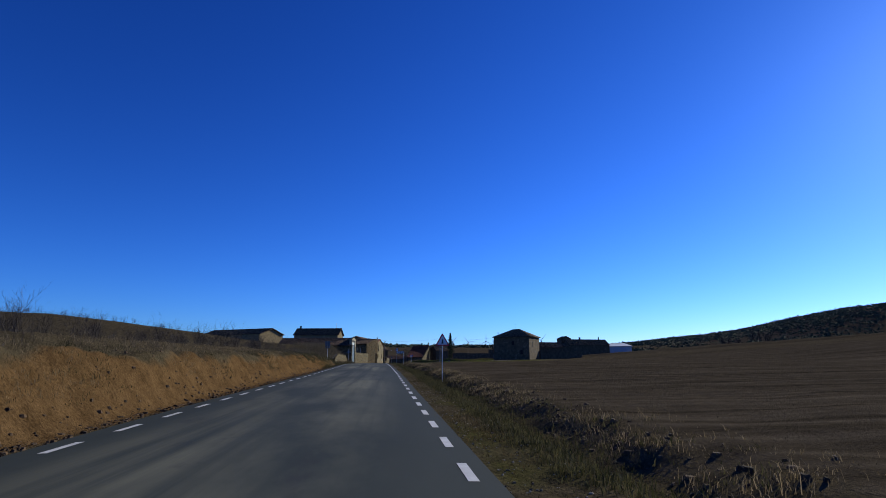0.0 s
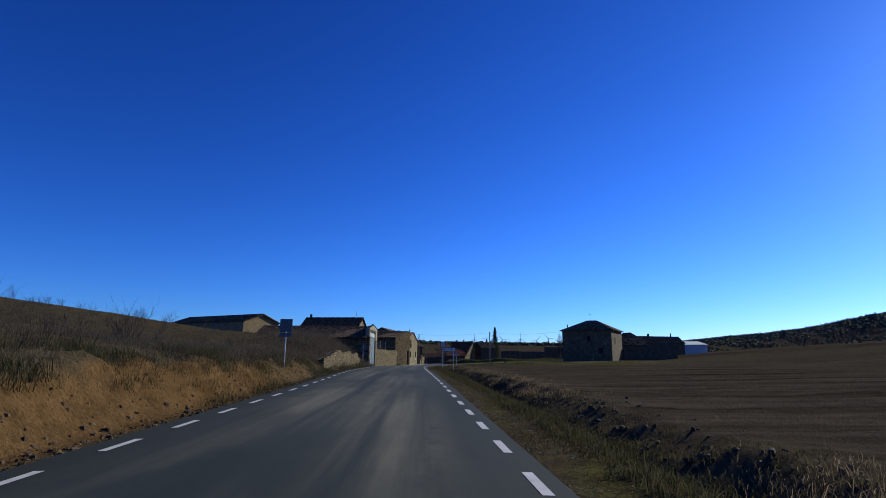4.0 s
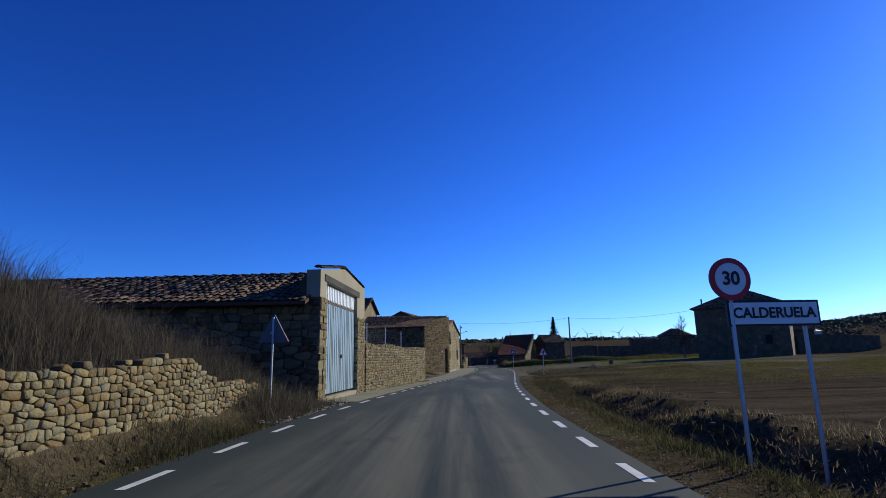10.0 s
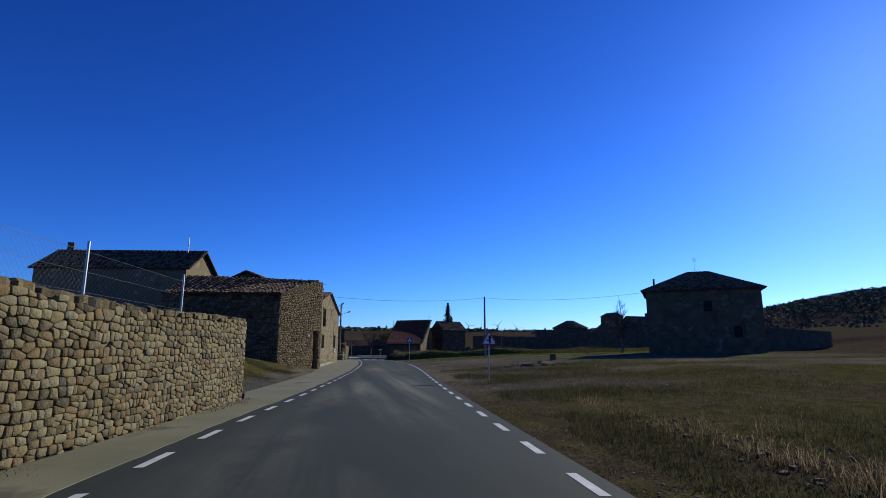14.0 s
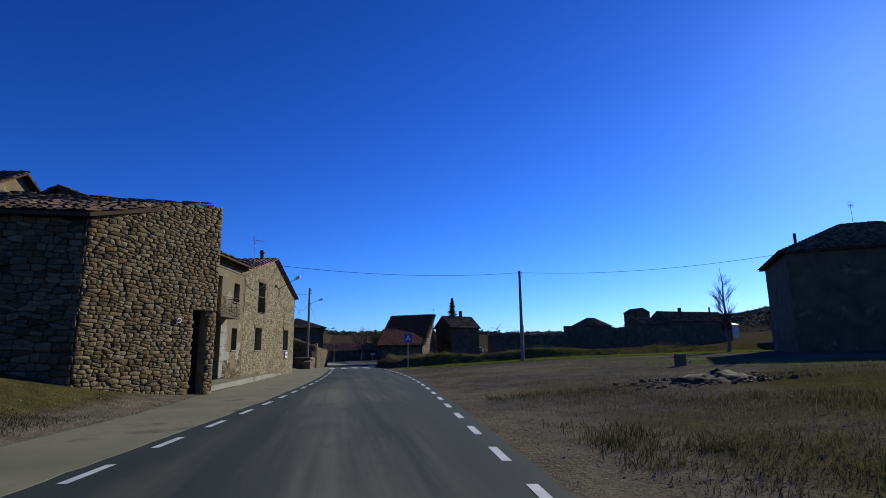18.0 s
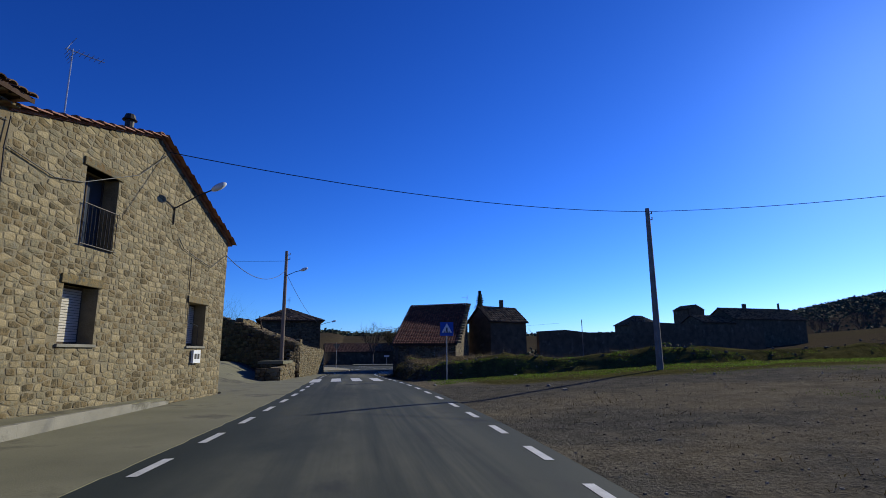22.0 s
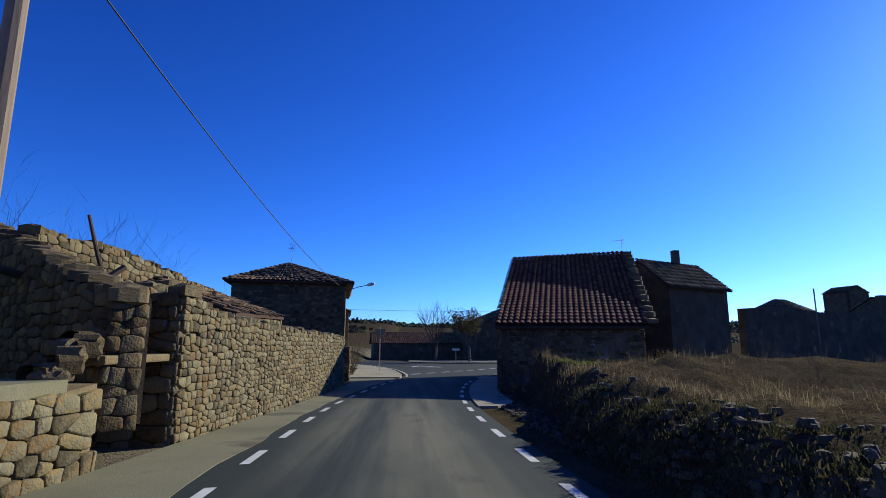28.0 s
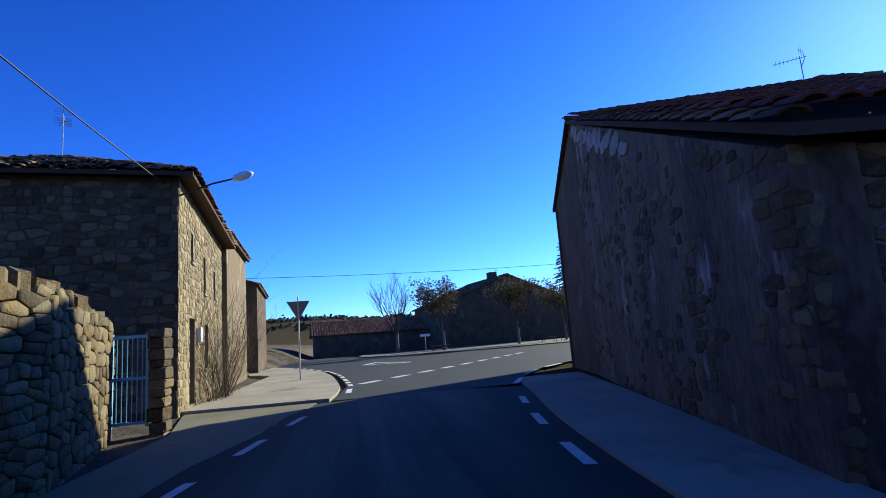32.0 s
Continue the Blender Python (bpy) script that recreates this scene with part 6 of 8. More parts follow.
def red_shed():
    t = thing("red_tile_shed", (9, 210, -0.8), "stone shed with steep red tile roof beside the street", "shed")
    EL, ER, TL, TR = Vector((6.43, 207.46, 1.56)), Vector((12.46, 206.53, 1.56)), Vector((9.4, 218.2, 6.1)), Vector((15.7, 216.3, 6.25))
    BL, BR = Vector((10.3, 222.2, 4.4)), Vector((16.2, 220.2, 4.4))
    a, b = (EL.x + 0.12, EL.y + 0.25), (ER.x - 0.1, ER.y + 0.25)
    L = math.dist(a, b)
    a1 = tuple(on_wall(a, b, 0.46, 0)[:2])
    wall(t, "front_wall", a1, b, [(0, -1.4), (L - 0.46, -0.6)], [(0, 1.45), (L - 0.46, 1.45)], 0.5, M["peeling"], setback=0.008)
    masonry(t, a, b, [(0, -1.2), (L, -0.6)], [(0, 1.45), (L, 1.45)], 91, 0.25, 0.16, "stone_grey_shaded", 0.05, 240, 1, gap=0.012, keep=0.72)
    c, d = (TL.x + 0.1, TL.y - 0.1), (BL.x + 0.1, BL.y)
    L1 = math.dist(a, c)
    L2 = math.dist(c, d)
    wall(t, "gable_wall", c, a, [(0, -1.5), (L1, -1.4)], [(0, 5.95), (L1, 1.45)], 0.5, M["peeling"], label="peeling rendered gable wall")
    masonry(t, c, a, [(0, -1.5), (L1, -1.3)], [(0, 5.85), (L1, 1.4)], 92, 0.24, 0.15, "stone_grey_shaded", 0.03, 180, L1 - 3, gap=0.014, keep=0.4)
    for i in range(12):
        u = L1 * (0.04 + 0.045 * i)
        blotch(t, c, a, u, lerp(5.85, 1.4, u / L1) - 0.16 - 0.05 * (i % 3), 0.75, 0.3 + 0.1 * (i % 2), "white_patch", 500 + i, 0.03)
    wall(t, "gable_wall", d, c, [(0, -1.5), (L2, -1.5)], [(0, 4.3), (L2, 5.95)], 0.5, M["adobe"])
    e, f = (TR.x - 0.1, TR.y), (BR.x - 0.1, BR.y)
    L3 = math.dist(b, e)
    wall(t, "gable_wall", b, e, [(0, -0.8), (L3, -0.8)], [(0, 1.45), (L3, 6.05)], 0.5, M["render"])
    masonry(t, b, e, [(0, -0.6), (L3, -0.6)], [(0, 1.5), (L3, 6.0)], 94, 0.4, 0.25, "stone_grey_shaded", 0.06, 60, 4)
    wall(t, "gable_wall", e, f, [(0, -0.8), (6, -0.8)], [(0, 6.1), (4, 4.3)], 0.5, M["render"])
    wall(t, "back_wall", f, d, [(0, -1.2), (6.6, -1.2)], [(0, 4.3), (6.6, 4.3)], 0.5, M["adobe"])
    slab(t, "roof", [EL, ER, TR, TL], 0.1, M["tile_deck"])
    tiles(t, EL, ER, TL, TR, 93, "tile_red", 0.24, 0.38, 300, (6, 206), 0.35, lift=0.1)
    slab(t, "roof", [BR, BL, TL, TR], 0.1, M["tile_deck"])
    tiles(t, BR, BL, TR, TL, 95, "tile_red", 0.24, 0.38, 0, (6, 206), 0.35)
    ridge_caps(t, TL, TR, 8, "tile_red")
    # stepped coping stones on the outer verge
    r = random.Random(6)
    for i in range(16):
        p = ER.lerp(TR, (i + 0.5) / 16) + Vector((0.12, 0, 0.1))
        ob = under(new("coping_stone", stone_mesh(r.randrange(14), "stone_grey_shaded")), t)
        ob.matrix_basis = Matrix.Translation(p) @ Matrix.Rotation(1.3 + r.uniform(-0.2, 0.2), 4, "Z") @ Matrix.Rotation(-1.57, 4, "X") @ Matrix.Diagonal((0.55, 0.22, 0.5, 1))
    ridge_caps(t, EL, TL, 9, "tile", 0.26)
    return t


red_shed()


def corner_house():
    t = thing("corner_house", (-3, 220, -0.9), "two-storey ochre corner house with shaded end wall and tile eaves", "house")
    a, b = (-6.9, 216.05), (-0.7, 217.0)
    L = math.dist(a, b)
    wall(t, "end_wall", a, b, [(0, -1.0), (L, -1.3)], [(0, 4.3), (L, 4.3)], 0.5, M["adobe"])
    # shaded end: shade is put into darker stone than on the sunlit street wall
    masonry(t, a, b, [(0, -0.95), (L, -1.25)], [(0, 4.22), (L, 4.22)], 103, 0.3, 0.19, "stone_grey_shaded", 0.05, 60, L, gap=0.012, keep=0.8)
    c = (-1.9, 225.85)
    L2 = math.dist(b, c)
    H = [(1.5, 2.35, -1.0, 1.15), (4.2, 5.0, -0.2, 1.1), (1.7, 2.1, 2.6, 3.35), (4.0, 4.5, 2.0, 3.1), (6.4, 6.9, 2.1, 3.0)]
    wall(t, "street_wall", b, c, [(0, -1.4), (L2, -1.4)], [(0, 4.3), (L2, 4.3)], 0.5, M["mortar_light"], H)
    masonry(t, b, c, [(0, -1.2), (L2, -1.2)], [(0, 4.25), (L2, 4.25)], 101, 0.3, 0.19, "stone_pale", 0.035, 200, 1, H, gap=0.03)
    # openings closed with near-black sheets in place of unlit rooms
    for k, h in enumerate(H):
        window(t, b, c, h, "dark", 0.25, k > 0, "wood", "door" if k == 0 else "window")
    d = (-8.3, 225.5)
    wall(t, "back_wall", c, d, [(0, -1.2), (6.4, -1.2)], [(0, 4.3), (6.4, 4.3)], 0.4, M["adobe"])
    wall(t, "back_wall", d, a, [(0, -1.2), (9.5, -1.2)], [(0, 4.3), (9.5, 4.3)], 0.4, M["adobe"])
    E = [Vector((-7.2, 215.65, 4.35)), Vector((-0.3, 216.7, 4.35)), Vector((-1.5, 226.5, 4.38)), Vector((-8.7, 225.7, 4.38))]
    A, B = Vector((-4.7, 219.9, 5.85)), Vector((-5.0, 223, 5.85))
    for e0, e1, r0, r1 in ((E[0], E[1], A, A), (E[1], E[2], A, B), (E[2], E[3], B, B), (E[3], E[0], B, A)):
        slab(t, "roof", [e0, e1, r1, r0] if r0 != r1 else [e0, e1, r0], 0.1, M["tile_deck"])
        w = (e1 - e0).normalized() * 0.15
        tiles(t, e0, e1, r0 - w if r0 == r1 else r0, r1 + w if r0 == r1 else r1, 102, "tile", 0.25, 0.42, 80, (0, 212), 1.5)
    for e, r in ((E[0], A), (E[1], A), (E[2], B), (E[3], B), (A, B)):
        ridge_caps(t, e, r, 10)
    # meter box
    bm = bm_new()
    wbox(bm, b, c, 2.6, 2.9, 0.55, 0.95, 0.0, 0.12, 0.01)
    part("meter_box", bm, M["white"], t, "white meter box")
    return t


corner_house()
block_house("terrace_house", (-4, 230, -0.9), "old ochre house next along the side street", [(-8.5, 226.6), (-1.85, 226.5), (-2.5, 233.4), (-9, 233.6)], 4.9, ("gable", 1, 1.2), "render", "tile", -1.3, 0.2, 15, 0, 0.26)
block_house("terrace_house", (-6, 243, -0.9), "small stone house at the end of the side street", [(-9, 236.5), (-2.6, 237), (-3.6, 246), (-10, 246)], 4.0, ("gable", 1, 1.0), "adobe", "tile", -1.3, 0.2, 16, 0, 0.26)
block_house("long_low_barn", (14, 275, -1), "long low barn with weathered orange tiles behind the square", [(-2, 268.5), (24, 272), (23, 281), (-3, 278)], 1.2, ("gable", 0, 1.7), "adobe", "tile_orange", -1.6, 0.3, 17, 0, 0.3)
block_house("square_house", (26, 270, -1), "broad dark house with chimney across the square", [(13, 264), (28.5, 267.5), (26, 279), (10.5, 275.5)], 3.7, ("gable", 1, 3.1), "adobe", "tile", -1.6, 0.3, 18, 0, 0.3)


# ---- poles, lamps, cables ----
def utility_pole(name, x, y, z0, z1, r0, r1, key, label):
    t = thing(name, (x, y, z0), label, "utility pole")
    part("shaft", tube(bm_new(), [(x, y, z0 - 0.3), (x, y, (z0 + z1) / 2), (x, y, z1)], r0, r1, 10), M[key], t)
    for k in range(2):
        z = z1 - 0.25 - 0.3 * k
        part("insulator", tube(bm_new(), [(x + 0.1, y, z), (x + 0.22, y, z), (x + 0.22, y, z + 0.12)], 0.02, 0.03, 6), M["steel_dark"], t)
    return t


def street_lamp(parent, root, head, label="street lamp arm"):
    root, head = Vector(root), Vector(head)
    mid = root.lerp(head, 0.6) + Vector((0, 0, 0.04))
    arm = part("lamp_arm", tube(bm_new(), [root, mid, head], 0.022, 0.02, 6), M["steel_dark"], parent)
    d = (head - root).normalized()
    bm = bm_new()
    m = Matrix.Translation(head + d * 0.18) @ d.to_track_quat("Y", "Z").to_matrix().to_4x4() @ Matrix.Diagonal((0.13, 0.26, 0.1, 1))
    bmesh.ops.create_uvsphere(bm, u_segments=12, v_segments=8, radius=1, matrix=m)
    part("lamp_head", bm, M["lamp_glass"], arm, "pale oval lamp head", smooth=True)


p1 = utility_pole("concrete_pole", 16.6, 179.45, 0.0, 7.55, 0.16, 0.1, "pole", "tall grey concrete utility pole on the grass verge")
p2 = utility_pole("wooden_pole", -1.62, 191.4, 0.2, 7.25, 0.13, 0.09, "wood_pole", "brown utility pole with a street lamp by the ruin")
street_lamp(p2, (-1.55, 191.35, 5.65), (-0.65, 191.3, 6.0))
street_lamp(gable_t, on_wall(GA, FB, 5.85, 4.98, 0.0), (-1.72, 173.1, 5.7))
bm = tube(bm_new(), [on_wall(GA, FB, 5.85, 4.5, 0.03), on_wall(GA, FB, 5.85, 5.03, 0.03)], 0.02, 0.02, 6)
part("conduit", bm, M["steel_dark"], gable_t)


def cable(name, a, b, sag, label, r=0.014):
    a, b = Vector(a), Vector(b)
    pts = [a.lerp(b, i / 24) - Vector((0, 0, 4 * sag * (i / 24) * (1 - i / 24))) for i in range(25)]
    return solo(name, tube(bm_new(), pts, r, r, 5), M["cable"], label, "cable")


g1 = on_wall(GA, FB, 5.2, 6.5, 0.1)
cable("overhead_cable", g1, (16.6, 179.45, 7.4), 0.45, "black overhead cable across the road")
cable("overhead_cable", (16.6, 179.45, 7.4), (31.6, 167.4, 7.2), 0.5, "black overhead cable to the hipped house")
cable("overhead_cable", on_wall(GA, FB, 9.4, 4.2, 0.05), (-1.62, 191.4, 6.0), 0.7, "black overhead cable from gable house to pole")
cable("overhead_cable", (-24, 196, 8.5), (-1.62, 191.4, 6.6), 0.5, "thin overhead cable above the lane", 0.01)
cable("overhead_cable", (-1.62, 191.4, 5.9), (-1.0, 217.0, 4.15), 0.45, "thick black cable from pole to corner house", 0.014)
cable("overhead_cable", (-2.4, 233, 3.9), (36, 240, 5.5), 0.5, "thin overhead cable across the junction", 0.012)


# ---- road signs ----
def sign_post(t, x, y, z0, z1, r=0.03):
    part("post", tube(bm_new(), [(x, y, z0 - 0.2), (x, y, z1)], r, r, 8), M["steel"], t)


def plate(pts, c, yaw, thick, out):
    """A flat plate: pts (u, v) round c, facing -y when yaw is 0; out: how far its front lies before the post."""
    bm = bm_new()
    m = pose(*c, 0, 0, yaw)
    f = [bm.verts.new(m @ Vector((u, -out, v))) for u, v in pts]
    k = [bm.verts.new(m @ Vector((u, -out + thick, v))) for u, v in pts]
    n = len(pts)
    bm.faces.new(f)
    bm.faces.new(k[::-1])
    for i in range(n):
        bm.faces.new((f[i], k[i], k[(i + 1) % n], f[(i + 1) % n]))
    bmesh.ops.recalc_face_normals(bm, faces=bm.faces)
    return bm


def tri(s, up=1, r=0.07):
    """A triangle of side s with rounded corners about its middle."""
    h = s * 0.866
    cs = [(-s / 2, -h / 3), (s / 2, -h / 3), (0, 2 * h / 3)]
    out = []
    for i in range(3):
        p, q, w = Vector(cs[i]), Vector(cs[i - 1]), Vector(cs[(i + 1) % 3])
        for k in range(4):
            t = k / 3
            a = p + (q - p).normalized() * r * s
            b = p + (w - p).normalized() * r * s
            v = a * (1 - t) ** 2 + p * 2 * t * (1 - t) + b * t * t
            out.append((v.x, v.y * up))
    return out if up > 0 else out[::-1]


def ring(r, n=28):
    return [(r * math.cos(2 * math.pi * k / n), r * math.sin(2 * math.pi * k / n)) for k in range(n)]


def rect(w, h, cx=0, cy=0):
    return [(cx - w / 2, cy - h / 2), (cx + w / 2, cy - h / 2), (cx + w / 2, cy + h / 2), (cx - w / 2, cy + h / 2)]


def text_part(parent, body, size, c, yaw, out, material):
    cu = bpy.data.curves.new("letters", "FONT")
    cu.body, cu.size, cu.align_x, cu.align_y, cu.extrude = body, size, "CENTER", "CENTER", 0.001
    cu.offset = size * 0.028
    tmp = bpy.data.objects.new("letters", cu)
    me = bpy.data.meshes.new_from_object(tmp)
    bpy.data.objects.remove(tmp)
    me.materials.clear()
    me.materials.append(material)
    ob = under(new("lettering", me), parent)
    ob.matrix_basis = pose(*c, 0, 0, yaw) @ Matrix.Translation((0, -out, 0)) @ pose(0, 0, 0, 90, 0, 0)
    return ob


def warning_sign(x, y, ztop, yaw, label, marks, side=0.9, back=False):
    z0 = ground_z(x, y)
    t = thing("warning_sign", (x, y, z0), label, "road sign")
    zc = ztop - side * 0.577
    sign_post(t, x, y, z0, ztop - 0.1)
    c = (x, y, zc)
    b = part("plate", plate(tri(side), c, yaw, 0.03, 0.06), M["sign_back"], t, "grey back of the sign")
    part("border", plate(tri(side), c, yaw, 0.006, 0.067), M["red"], b, "red triangular border")
    part("face", plate(tri(side * 0.74), c, yaw, 0.004, 0.072), M["white"], b)
    for pts in marks:
        part("symbol", plate(pts, c, yaw, 0.004, 0.077), M["black"], b)
    part("clamp", box(bm_new(), (x, y, zc), (0.1, 0.08, 0.05), yaw), M["steel"], t)
    return t


warning_sign(3.55, 34.2, 1.75, 4, "red-bordered triangular warning sign on a steel post", [rect(0.07, 0.26, 0, 0.0), rect(0.2, 0.05, 0, -0.1)])
warning_sign(5.5, 138.3, 1.95, 6, "triangular side-road warning sign with a black arrow symbol", [rect(0.1, 0.3, 0.03, -0.02), [(-0.09, 0.1), (0.15, 0.1), (0.03, 0.25)], rect(0.16, 0.07, -0.08, -0.02)])
warning_sign(-7.35, 102.6, 2.35, 172, "triangular sign seen from its grey back beside the barn", [rect(0.07, 0.26, 0, 0.0)])


def speed_and_town():
    x, y, yaw = 1.47, 95.6, 6
    z0 = ground_z(x, y)
    t = thing("speed_limit_sign", (x, y, z0), "round thirty speed-limit sign on a steel post", "road sign")
    sign_post(t, x, y, z0, 2.3)
    c = (x, y, 2.06)
    b = part("plate", plate(ring(0.3), c, yaw, 0.03, 0.06), M["sign_back"], t)
    part("border", plate(ring(0.3), c, yaw, 0.006, 0.067), M["red"], b, "red ring")
    part("face", plate(ring(0.225), c, yaw, 0.004, 0.072), M["white"], b)
    text_part(b, "30", 0.26, c, yaw, 0.08, M["black"])
    x0, x1 = 1.4, 2.75
    t = thing("town_sign", (x1, y + 0.15, ground_z(x1, y)), "white town name sign on two steel posts", "road sign")
    for px in (x1 - 0.15,):
        sign_post(t, px, y + 0.25, ground_z(px, y), 1.76)
    cc = ((x0 + x1) / 2, y + 0.12, 1.58)
    b = part("plate", plate(rect(1.36, 0.36), cc, yaw, 0.03, 0.06), M["sign_back"], t)
    part("border", plate(rect(1.36, 0.36), cc, yaw, 0.006, 0.067), M["black"], b)
    part("face", plate(rect(1.3, 0.3), cc, yaw, 0.004, 0.072), M["white"], b)
    text_part(b, "CALDERUELA", 0.2, cc, yaw, 0.08, M["black"])


speed_and_town()


def crossing_sign():
    x, y, yaw = 7.45, 183.9, 4
    z0 = ground_z(x, y)
    t = thing("crossing_sign", (x, y, z0), "square blue pedestrian-crossing sign on a steel post", "road sign")
    sign_post(t, x, y, z0, 2.3)
    c = (x, y, 1.95)
    b = part("plate", plate(rect(0.7, 0.7), c, yaw, 0.03, 0.06), M["sign_back"], t)
    part("face", plate(rect(0.7, 0.7), c, yaw, 0.006, 0.067), M["blue"], b)
    part("triangle", plate(tri(0.56), (c[0], c[1], c[2] - 0.03), yaw, 0.004, 0.072), M["white"], b, "white triangle")
    part("symbol", plate(rect(0.07, 0.2, 0, 0.0), (c[0], c[1], c[2] - 0.03), yaw, 0.004, 0.077), M["black"], b)
    for k in range(4):
        part("symbol", plate(rect(0.05, 0.06, -0.12 + 0.08 * k, -0.13), (c[0], c[1], c[2] - 0.03), yaw, 0.004, 0.077), M["black"], b)


crossing_sign()


def back_sign():
    x, y = -7.1, 66.2
    z0 = ground_z(x, y)
    t = thing("direction_sign", (x, y, z0), "sign boards on a steel post seen from the grey back", "road sign")
    sign_post(t, x, y, z0, 2.4)
    for zc, h in ((2.1, 0.62), (1.66, 0.2)):
        for k in (-1, 1):
            part("board", box(bm_new(), (x + 0.15 * k, y - 0.05, zc), (0.28, 0.03, h), 8, bevel=0.008), M["sign_back"], t)


back_sign()


def give_way():
    x, y = 0.9, 226.2
    z0 = -1.0
    t = thing("give_way_sign", (x, y, z0), "inverted triangular give-way sign seen from its grey back", "road sign")
    sign_post(t, x, y, z0, 2.2)
    c = (x, y, 1.75)
    b = part("plate", plate(tri(0.9, -1), c, 0, 0.03, 0.02), M["sign_back"], t)
    x, y = 8.9, 252.0
    t = thing("street_sign", (x, y, -1.0), "small white direction sign on a post on the square", "road sign")
    sign_post(t, x, y, -1.05, 0.45)
    part("board", box(bm_new(), (x, y - 0.05, 0.4), (0.9, 0.03, 0.22), 0, bevel=0.008), M["white"], t)


give_way()


# ---- trees and scrub ----
def branch(bm, p, d, length, r, depth, rnd, tips, spread=0.55):
    pts = [p]
    q = p
    n = 4
    for i in range(n):
        d = (d + Vector((rnd.uniform(-1, 1), rnd.uniform(-1, 1), rnd.uniform(-0.3, 0.8))) * 0.12).normalized()
        q = q + d * length / n
        pts.append(q)
    tube(bm, pts, r, r * 0.55, 5 if depth > 1 else 4 if depth else 3)
    tips.append((q, d))
    if depth:
        for k in range(rnd.randint(3, 4)):
            s = rnd.uniform(0.35, 1.0)
            o = pts[min(n, int(s * n))]
            nd = (d + Vector((rnd.uniform(-1, 1), rnd.uniform(-1, 1), rnd.uniform(-0.2, 0.9))) * spread * 1.3).normalized()
            branch(bm, o, nd, length * rnd.uniform(0.55, 0.8), r * 0.5, depth - 1, rnd, tips, spread)


def leaf_cloud(centres, size, count, spread, seed, key, name="crown"):
    r = random.Random(seed)
    verts, faces = [], []
    for c in centres:
        for _ in range(count):
            p = Vector(c) + Vector((r.gauss(0, 1), r.gauss(0, 1), r.gauss(0, 0.8))) * spread
            a = Vector((r.uniform(-1, 1), r.uniform(-1, 1), r.uniform(-1, 1))).normalized()
            b = a.orthogonal().normalized()
            s = size * r.uniform(0.6, 1.4)
            o = len(verts)
            verts += [tuple(p - a * s), tuple(p + b * s * 0.5), tuple(p + a * s), tuple(p - b * s * 0.5)]
            faces.append((o, o + 1, o + 2, o + 3))
    return data_mesh(name, verts, faces, M[key])


def bare_tree(x, y, z, h, seed, label, leaves=0, depth=3, spread=0.55, trunk=None, group=""):
    r = random.Random(seed)
    t = thing("tree", (x, y, z), label, "tree", group)
    bm = bm_new()
    tips = []
    th = h * 0.22 if trunk is None else trunk
    tube(bm, [(x, y, z - 0.2), (x, y, z + th * 0.5), (x + 0.03, y, z + th)], 0.035 * h * 0.6, 0.025 * h * 0.6, 8)
    part("trunk", bm, M["bark"], t)
    bm = bm_new()
    for k in range(5):
        a = 2 * math.pi * k / 5 + r.uniform(-0.4, 0.4)
        branch(bm, Vector((x, y, z + th * r.uniform(0.8, 1.0))), Vector((math.cos(a) * 0.55, math.sin(a) * 0.55, 1)).normalized(), h * 0.38, 0.0075 * h, depth, r, tips, spread)
    part("branchwork", bm, M["twig"], t)
    if leaves:
        under(new("crown", leaf_cloud([p for p, _ in tips], 0.12, leaves, 0.3, seed, "leaf")), t)
    return t


def leader_tree(x, y, z, h, seed, label):
    """A bare tree with one leader and an oval crown."""
    r = random.Random(seed)
    t = thing("tree", (x, y, z), label, "tree")
    pts = [(x + 0.1 * math.sin(2.1 * k), y + 0.08 * math.cos(1.7 * k), z - 0.3 + (h + 0.1) * k / 8) for k in range(9)]
    part("trunk", tube(bm_new(), pts, 0.15, 0.015, 8), M["bark"], t)
    bm = bm_new()
    for k in range(60):
        f = r.uniform(0.2, 0.93)
        a = r.uniform(0, 2 * math.pi)
        reach = 2.1 * math.sin(math.pi * min(1.0, (f - 0.08) / 0.92)) ** 0.7 * r.uniform(0.75, 1.05)
        rise = r.uniform(0.55, 1.0)
        branch(bm, Vector((x, y, z + h * f * 0.9)), Vector((math.cos(a), math.sin(a), rise)).normalized(), 0.5 * reach, 0.036 * (1.15 - f), 3, r, [], 0.5)
    part("branchwork", bm, M["twig"], t)
    return t


